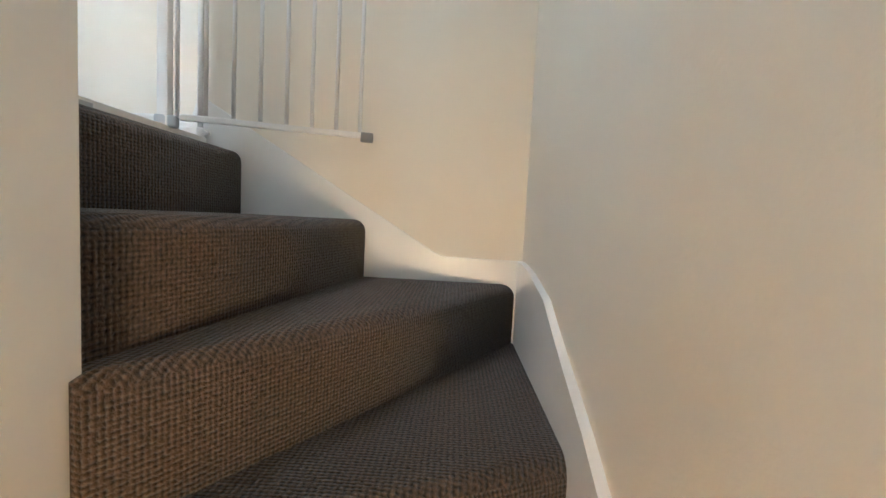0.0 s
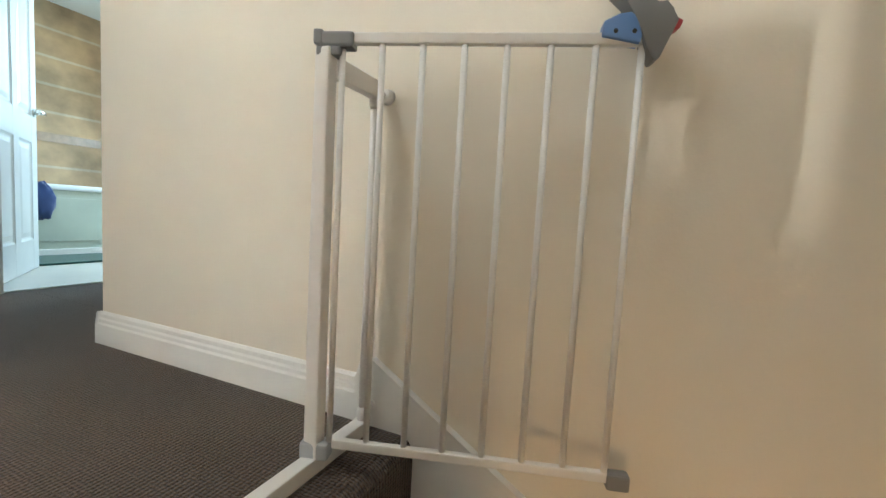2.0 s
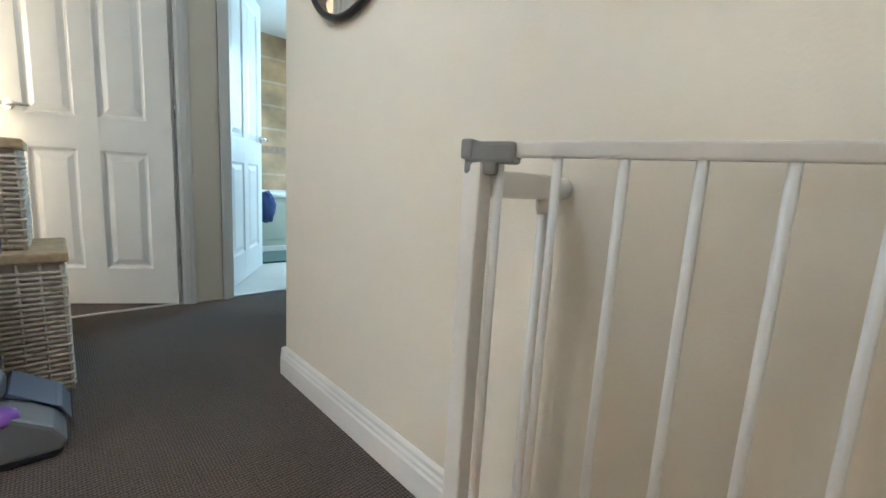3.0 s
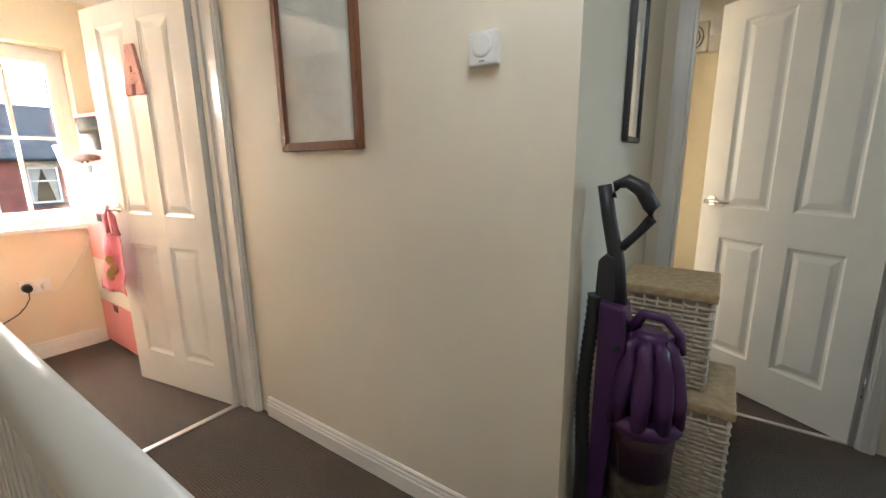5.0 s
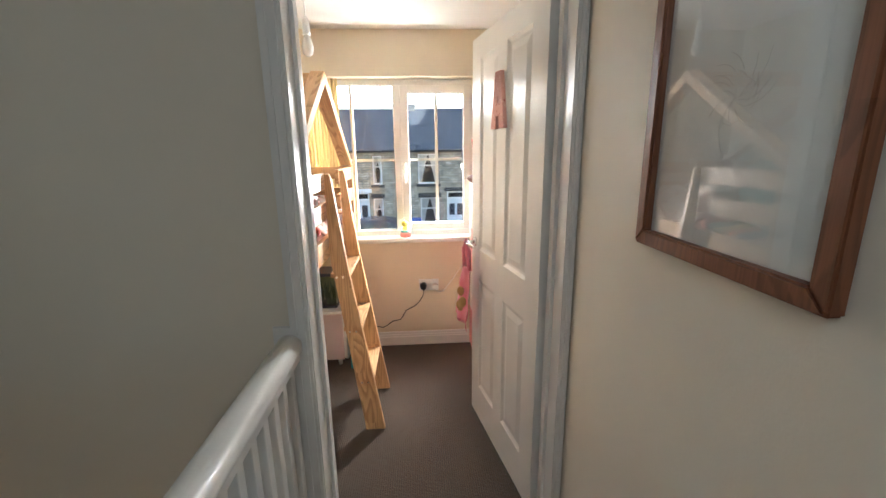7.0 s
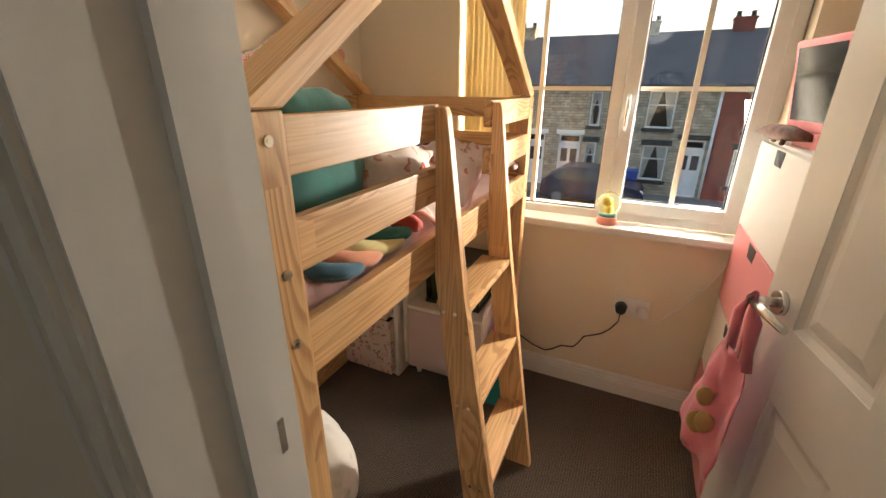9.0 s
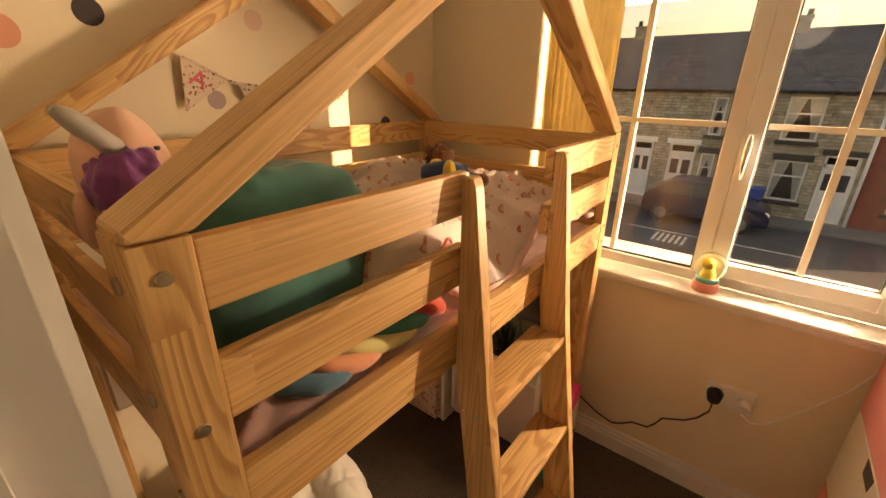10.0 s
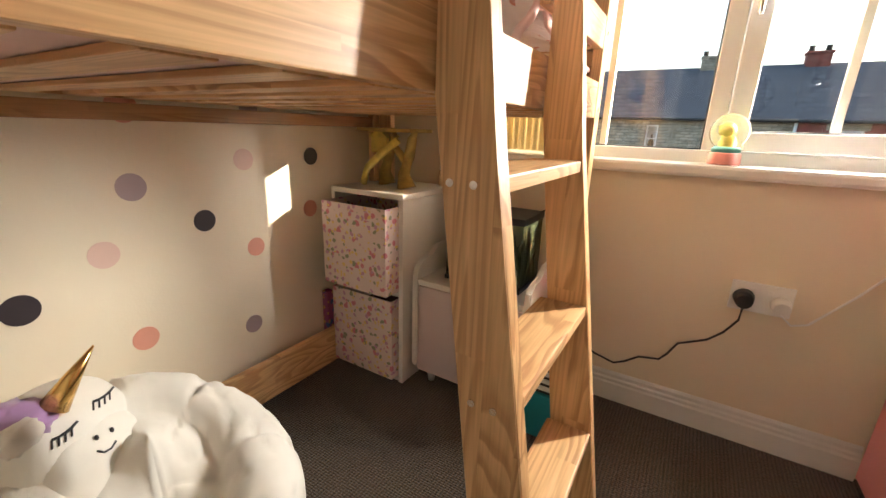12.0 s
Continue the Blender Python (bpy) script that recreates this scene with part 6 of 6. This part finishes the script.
for k in range(26):
    x, y = rng.uniform(0.15, 0.39), rng.uniform(-3.44, -3.29)
    rod(bm, [(x, y, 0.432), (x + rng.uniform(-0.02, 0.02), y, 0.50), (x + rng.uniform(-0.03, 0.03), y, rng.uniform(0.54, 0.61))], [0.006, 0.008, 0.002], 5)
part("water_plants", bm, painted("dark water plant", (0.06, 0.10, 0.02), 0.6), TANK, "dark green water plants")
bm = B()
rod(bm, [(0.14, -3.44, 0.66), (0.10, -3.43, 0.68), (0.07, -3.42, 0.60), (0.062, -3.42, 0.52), (0.05, -3.45, 0.45)], 0.004, 6)
part("lead", bm, DARK, TANK)

CRATE = thing("toy_crate", (0.02, -3.26, 0), "teal crate holding white slatted toys", "crate")
TEALP = painted("teal plastic", (0.02, 0.24, 0.30), 0.4)
bm = B()
bx(bm, -0.045, 0.045, -3.36, -3.17, 0.002, 0.155, bevel=0.004)
part("tub", bm, TEALP, CRATE)
# black core that shows between the white slats
bm = B()
bx(bm, -0.04, 0.04, -3.355, -3.18, 0.157, 0.32, bevel=0.003)
part("dark_core", bm, DARK, CRATE)
for k in range(6):
    bm = B()
    bx(bm, -0.043, 0.043, -3.358, -3.172, 0.172 + k * 0.025, 0.183 + k * 0.025)
    part("slat", bm, UPVC, CRATE)
bm = B()
bx(bm, -0.05, 0.035, -3.34, -3.175, 0.322, 0.40, bevel=0.008)
solo("pink_case", bm, painted("hot pink plastic", (0.80, 0.06, 0.26), 0.4), "hot pink plastic case on the crate", "toy case")

WOOL = cloth("cream fleece", (0.87, 0.83, 0.75), 0.05, 0.95, 500.0)
BEAN = thing("unicorn_bean_bag", (0.35, -2.32, 0), "cream unicorn floor cushion with a gold horn", "bean bag")
bm = B()
got = bmesh.ops.create_uvsphere(bm, u_segments=120, v_segments=64, radius=1)
for v in bm.verts:
    p = v.co.copy()
    a = math.atan2(p.y, p.x)
    rad = math.hypot(p.x, p.y)
    h = p.z
    seam = math.exp(-(math.sin(a * 3.5 + 0.4 + 0.5 * noise.noise(p * 1.6)) / 0.13) ** 2)
    ring = math.exp(-((rad - 0.78) / 0.24) ** 2)
    pleat = 1 + 0.022 * (1 - seam) * rad
    rim = 0.262 + 0.100 * math.cos(a + 0.15)
    z = (0.5 + 0.5 * math.copysign(abs(h) ** 0.7, h)) * rim
    if h > 0:
        z += 0.022 * ring * (1 - seam) - 0.008 * seam * ring
        z -= 0.100 * math.exp(-(rad / 0.44) ** 4)
        z += 0.050 * math.exp(-(rad / 0.26) ** 2) - 0.022 * math.exp(-((rad - 0.40) / 0.05) ** 2)
        z += 0.016 * abs(noise.noise(Vector((math.cos(a) * 4, math.sin(a) * 4, rad * 3)))) * ring
    crease = 1 - min(1.0, abs(noise.noise(p * 3.1 + Vector((2.0, 0, 1.0)))) * 7)
    z -= 0.012 * crease * crease
    v.co = Vector((0.555 + p.x * 0.300 * pleat, -2.375 + p.y * 0.265 * pleat, max(z, 0.003)))
for f in bm.faces:
    f.smooth = True
part("seat", bm, WOOL, BEAN)
bm = B()
blob(bm, (0.715, -2.290, 0.285), (0.085, 0.105, 0.125), 0.05, 2.0, 44, 0.45, 0.72)
blob(bm, (0.665, -2.312, 0.252), (0.055, 0.092, 0.095), 0.05, 2.0, 40, 0.45, 0.8)
FACE = BVHTree.FromBMesh(bm)


def on_face(y, z):
    """The point of the head's front at this height and side."""
    way = Vector((1.0, -0.2, -0.6)).normalized()
    hit = FACE.ray_cast(Vector((0.66, y, z)) - way * 0.4, way)[0]
    return (hit or Vector((0.66, y, z))) - way * 0.0015


part("head", bm, WOOL, BEAN)
bm = B()
rod(bm, [(0.660, -2.275, 0.400), (0.658, -2.312, 0.448), (0.652, -2.350, 0.498)], [0.025, 0.014, 0.002], 18)
part("horn", bm, metal("gold foil", (0.85, 0.56, 0.20), 0.22), BEAN, "shiny gold horn")
bm = B()
blob(bm, (0.680, -2.225, 0.395), (0.060, 0.055, 0.030), 0.4, 4.0, 22, 0.4)
part("mane", bm, cloth("lilac felt", (0.45, 0.26, 0.50)), BEAN, "lilac felt mane")
for cy, cz in ((-2.282, 0.345), (-2.352, 0.385)):
    bm = B()
    arc = [on_face(cy - f * 0.040, cz + 0.014 * f - 0.02 * (0.25 - f * f)) for f in (-0.5, -0.25, 0.0, 0.25, 0.5)]
    rod(bm, arc, 0.0026, 6)
    for q, f in zip(arc[:4], (-0.5, -0.25, 0.0, 0.25)):
        rod(bm, [q, on_face(cy - f * 0.040 + 0.003, cz + 0.014 * f - 0.02 * (0.25 - f * f) - 0.018)], 0.0019, 5)
    part("eyelash", bm, DARK, BEAN, "black stitched eyelash")
bm = B()
rod(bm, [on_face(-2.318, 0.272), on_face(-2.328, 0.262), on_face(-2.340, 0.262), on_face(-2.350, 0.272)], 0.0022, 5)
part("mouth", bm, DARK, BEAN, "black stitched smile")
for dy in (-2.322, -2.348):
    bm = B()
    blob(bm, on_face(dy, 0.300), (0.004, 0.004, 0.006), 0, 1, 10)
    part("nostril", bm, DARK, BEAN)
bm = B()
blob(bm, (0.612, -2.216, 0.398), (0.020, 0.034, 0.024), 0.25, 3.0, 20, 0.5, 0.75)
part("ear", bm, WOOL, BEAN)
bm = B()
bx(bm, 0.852, 0.882, -3.16, -3.13, 0.10, 0.30, bevel=0.003)
solo("book", bm, printed("patterned book cover", (0.35, 0.10, 0.20), [(0.08, 0.12, 0.30), (0.60, 0.35, 0.12)], 30.0, 0.3), "patterned book standing between shelf and wall", "book")

# ---- street ----
ASPH = painted("asphalt", (0.085, 0.085, 0.09), 0.85, 0.25, 0.8, 60.0, 0.004, 0.5)
PAVE = painted("concrete paving", (0.20, 0.19, 0.18), 0.85, 0.2, 1.5, 40.0, 0.003, 0.5)
GZ = -2.75
bm = B()
bx(bm, -400, 400, -600, -3.98, GZ - 0.5, GZ)
setting("ground", bm, ASPH, "dark grey asphalt street", "road")
bm = B()
bx(bm, -60, 60, -20.3, -19.15, GZ, GZ + 0.12, bevel=0.02)
setting("pavement", bm, PAVE, "grey pavement in front of the terrace", "pavement")
bm = B()
bx(bm, -60, 60, -5.4, -3.985, GZ, GZ + 0.12, bevel=0.02)
setting("pavement", bm, PAVE, "grey pavement below the window", "pavement")
bm = B()
for x in range(-8, 9):
    bx(bm, x * 1.6, x * 1.6 + 0.9, -12.4, -12.3, GZ + 0.001, GZ + 0.005)
bx(bm, -2.0, 2.8, -16.35, -16.27, GZ + 0.001, GZ + 0.005)
for k in range(6):
    bx(bm, 1.0 + k * 0.16, 1.08 + k * 0.16, -16.1, -15.2, GZ + 0.001, GZ + 0.005)
setting("road_marking", bm, painted("worn road paint", (0.55, 0.55, 0.52), 0.8, 0.3, 6.0), "worn white road markings", "road marking")
STONE = masonry("coursed brown stone", (0.40, 0.33, 0.24), (0.58, 0.50, 0.39), (0.28, 0.24, 0.19), 0.30, 0.11)
BRICK = masonry("red brick", (0.40, 0.10, 0.07), (0.33, 0.075, 0.055), (0.2, 0.1, 0.08), 0.22, 0.075)
SLATE = masonry("dark slate", (0.10, 0.105, 0.12), (0.13, 0.135, 0.15), (0.06, 0.06, 0.065), 0.30, 0.18)
SOOT = painted("dark painted stone", (0.05, 0.045, 0.04), 0.8, 0.2)
CURTW = cloth("white net curtain", (0.55, 0.55, 0.54))
# near-black room shade, for the sheet behind openings and upper door panels
ROOM_SHADE = painted("room shade colour", (0.035, 0.035, 0.045), 0.9)
DOORW = painted("white plastic door", (0.72, 0.72, 0.72), 0.35)


def terrace_house(x0, x1, wall, label, doors, windows, chimney):
    """A two-storey terrace house facing the camera's street side: front at FY, with openings sunk in it."""
    fy = -20.3
    top = thing("terrace_house", ((x0 + x1) / 2, fy - 4, GZ), label, "house", "terraced houses across the street")
    ez, rz = 1.62, 3.72
    holes = [(a, b, GZ + 0.14, -0.40) for a, b in doors] + [(a, b, c, d) for a, b, c, d in windows]
    xs = sorted({x0, x1, *[h[0] for h in holes], *[h[1] for h in holes]})
    zs = sorted({GZ, ez, *[h[2] for h in holes], *[h[3] for h in holes]})
    bm = B()
    for xa, xb in zip(xs, xs[1:]):
        for za, zb in zip(zs, zs[1:]):
            xm, zm = (xa + xb) / 2, (za + zb) / 2
            if any(h[0] < xm < h[1] and h[2] < zm < h[3] for h in holes):
                continue
            bx(bm, xa, xb, fy - 0.3, fy, za, zb)
    bx(bm, x0, x1, fy - 7.0, fy - 6.8, GZ, ez)
    part("wall", bm, wall, top)
    # dark sheet behind the openings, the rooms' shade put into its colour
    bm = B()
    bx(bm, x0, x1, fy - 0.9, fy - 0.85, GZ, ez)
    part("room_shade_sheet", bm, ROOM_SHADE, top)
    bm = B()
    prism(bm, [(fy + 0.22, ez - 0.06), (fy - 3.5, rz), (fy - 7.0, ez), (fy - 7.0, ez - 0.1), (fy - 3.5, rz - 0.12), (fy + 0.2, ez - 0.14)], YZ, (x0, x1))
    roof = part("roof", bm, SLATE, top, "dark grey slate roof")
    bm = B()
    rod(bm, [(x0, fy + 0.24, ez - 0.10), (x1, fy + 0.24, ez - 0.10)], 0.06, 8)
    part("gutter", bm, DARK, top, "black gutter")
    for cx in chimney:
        bm = B()
        bx(bm, cx - 0.36, cx + 0.36, fy - 3.8, fy - 3.25, rz - 0.5, rz + 0.32)
        bx(bm, cx - 0.40, cx + 0.40, fy - 3.85, fy - 3.2, rz + 0.32, rz + 0.40)
        ch = part("chimney", bm, wall, roof)
        for d in (-0.25, 0.25):
            bm = B()
            lathe(bm, [(0.10, rz + 0.40), (0.085, rz + 0.58), (0.11, rz + 0.62)], (cx + d, fy - 3.5, 0), 10)
            part("chimney_pot", bm, SOOT, roof)
    for a, b in doors:
        bm = B()
        bx(bm, a + 0.06, b - 0.06, fy - 0.16, fy - 0.10, GZ + 0.14, -0.75, bevel=0.006)
        dr = part("door", bm, DOORW, top, "white front door")
        for z0, z1 in ((-2.4, -1.7), (-1.55, -1.0)):
            for s in (0, 1):
                w = (b - a - 0.12) / 2
                bm = B()
                bx(bm, a + 0.12 + s * w, a + 0.0 + w + s * w, fy - 0.098, fy - 0.088, z0, z1, bevel=0.006)
                part("door_panel", bm, DOORW if z0 < -2 else ROOM_SHADE, dr)
        bm = B()
        frame_bars(a, b, GZ + 0.14, -0.40, 0.07, fy - 0.18, fy - 0.06, bm)
        bx(bm, a, b, fy - 0.18, fy - 0.06, -0.78, -0.70)
        part("door_frame", bm, UPVC, dr)
        bm = B()
        bx(bm, a - 0.12, b + 0.12, fy - 0.02, fy + 0.06, -0.40, -0.22, bevel=0.01)
        part("lintel", bm, UPVC if a > 0 else SOOT, top)
    for a, b, c, d in windows:
        bm = frame_bars(a, b, c, d, 0.06, fy - 0.16, fy - 0.08, B())
        bx(bm, a + 0.06, b - 0.06, fy - 0.15, fy - 0.09, c + (d - c) * 0.60, c + (d - c) * 0.60 + 0.05)
        win = part("window", bm, UPVC, top)
        bm = B()
        bx(bm, a + 0.06, b - 0.06, fy - 0.128, fy - 0.124, c + 0.06, d - 0.06)
        part("pane", bm, GLASS, win)
        bm = B()
        n = 16
        for s in (0, 1):
            x_out, x_in = (a + 0.06, a + 0.34 * (b - a)) if s == 0 else (b - 0.06, b - 0.34 * (b - a))
            pts = [(x_out, d - 0.06), (x_in + (0.12 if s == 0 else -0.12), d - 0.06), (x_in - (0.04 if s == 0 else -0.04), c + (d - c) * 0.45), (x_out + (0.10 if s == 0 else -0.10), c + 0.06), (x_out, c + 0.06)]
            if s:
                pts = pts[::-1]
            prism(bm, pts, XZ, (fy - 0.24, fy - 0.22))
        part("curtain", bm, CURTW, win, "tied back pale curtains")
        bm = B()
        bx(bm, a - 0.10, b + 0.10, fy - 0.05, fy + 0.09, c - 0.14, c - 0.005, bevel=0.01)
        part("sill", bm, SOOT, win, "dark stone sill")
        bm = B()
        bx(bm, a - 0.10, b + 0.10, fy - 0.04, fy + 0.02, d + 0.003, d + 0.22)
        part("lintel", bm, SOOT if d < 0.5 else STONE, win)
    return top


UPW = (0.05, 1.36)
LOW = (-2.02, -0.62)
terrace_house(-2.86, 1.15, STONE, "brown stone terrace house with a slate roof", [(-2.72, -1.85)], [(-1.46, -0.50, -0.02, 1.36), (-1.48, -0.58, -2.05, -0.68)], (-0.08,))
terrace_house(1.15, 4.9, STONE, "brown stone terrace house with a dark roof", [(1.85, 2.75), (3.35, 4.1)], [(1.2, 1.62, -0.02, 1.30), (1.2, 1.66, -2.05, -0.68)], ())
terrace_house(4.9, 12.0, STONE, "brown stone terrace house with white door", [(5.6, 6.5)], [(7.2, 8.2, -0.02, 1.36), (7.2, 8.2, -2.05, -0.68), (9.6, 10.6, -0.02, 1.36)], (5.3,))
terrace_house(-9.5, -2.86, BRICK, "red brick terrace house with a slate roof", [(-7.5, -6.6)], [(-4.6, -3.75, -0.02, 1.25), (-4.5, -3.65, -2.05, -0.68), (-8.8, -7.9, -0.02, 1.25)], (-3.5,))
bm = B()
rod(bm, [(-2.86, -20.24, GZ), (-2.86, -20.24, 1.5)], 0.05, 8)
solo("drain_pipe", bm, UPVC, "pale drain pipe between two houses", "drain pipe")
BIN = thing("wheelie_bin", (-0.35, -19.9, GZ), "blue wheelie bin on the pavement", "bin")
bm = B()
prism(bm, [(-0.24, 0.08), (0.24, 0.08), (0.30, 0.95), (-0.30, 0.95)], lambda u, v, w: (-0.25 + u, -19.85 + w, GZ + 0.12 + v), (-0.3, 0.3))
part("body", bm, painted("blue bin plastic", (0.03, 0.08, 0.36), 0.5), BIN)
bm = B()
bx(bm, -0.58, 0.08, -20.18, -19.52, GZ + 1.075, GZ + 1.13, bevel=0.02)
part("lid", bm, painted("blue lid plastic", (0.03, 0.09, 0.40), 0.5), BIN)
for s in (-1, 1):
    bm = B()
    rod(bm, [(-0.25 + s * 0.24, -20.1, GZ + 0.22), (-0.25 + s * 0.30, -20.1, GZ + 0.22)], 0.10, 14)
    part("wheel", bm, DARK, BIN)

CARM = painted("dark blue car paint", (0.018, 0.020, 0.055), 0.22, 0.05)
AUTO = thing("car", (1.1, -18.3, GZ), "dark blue hatchback parked at the far kerb", "car")
CXO = 1.0
PROFILE = [(-1.85, 0.30), (-1.88, 0.55), (-1.75, 0.78), (-0.95, 0.93), (-0.35, 1.36), (0.2, 1.45), (1.0, 1.42), (1.55, 1.05), (1.78, 0.90), (1.82, 0.45), (1.75, 0.28)]
bm = B()
prism(bm, [(u, v) for u, v in PROFILE], lambda u, v, w: (CXO + u, -18.3 + w * (1 - 0.10 * max(0, (v - 0.9) / 0.5)), GZ + v), (-0.82, 0.82))
bmesh.ops.bevel(bm, geom=list(bm.edges), offset=0.05, segments=2, affect="EDGES")
part("body", bm, CARM, AUTO)
for pts in ([(-0.78, 0.98), (-0.30, 1.32), (0.20, 1.38), (0.20, 0.98)], [(0.27, 0.98), (0.27, 1.38), (0.95, 1.35), (1.35, 1.05), (1.2, 0.98)]):
    bm = B()
    prism(bm, pts, lambda u, v, w: (CXO + u, -18.3 + w * (1 - 0.10 * max(0, (v - 0.9) / 0.5)), GZ + v), (0.80, 0.832))
    part("side_window", bm, painted("dark car glass", (0.02, 0.025, 0.03), 0.08), AUTO)
for u in (-1.15, 1.15):
    for s in (-1, 1):
        bm = B()
        rod(bm, [(CXO + u, -18.3 + s * 0.66, GZ + 0.31), (CXO + u, -18.3 + s * 0.84, GZ + 0.31)], 0.31, 24)
        wh = part("wheel", bm, DARK, AUTO, "black tyre")
        bm = B()
        rod(bm, [(CXO + u, -18.3 + s * 0.80, GZ + 0.31), (CXO + u, -18.3 + s * 0.85, GZ + 0.31)], [0.21, 0.19], 18)
        part("rim", bm, SILVERP, wh, "silver wheel rim")
bm = B()
blob(bm, (CXO - 1.72, -18.3 + 0.62, GZ + 0.68), (0.12, 0.16, 0.09), 0, 1, 14)
part("headlight", bm, UPVC, AUTO, "pale headlight")
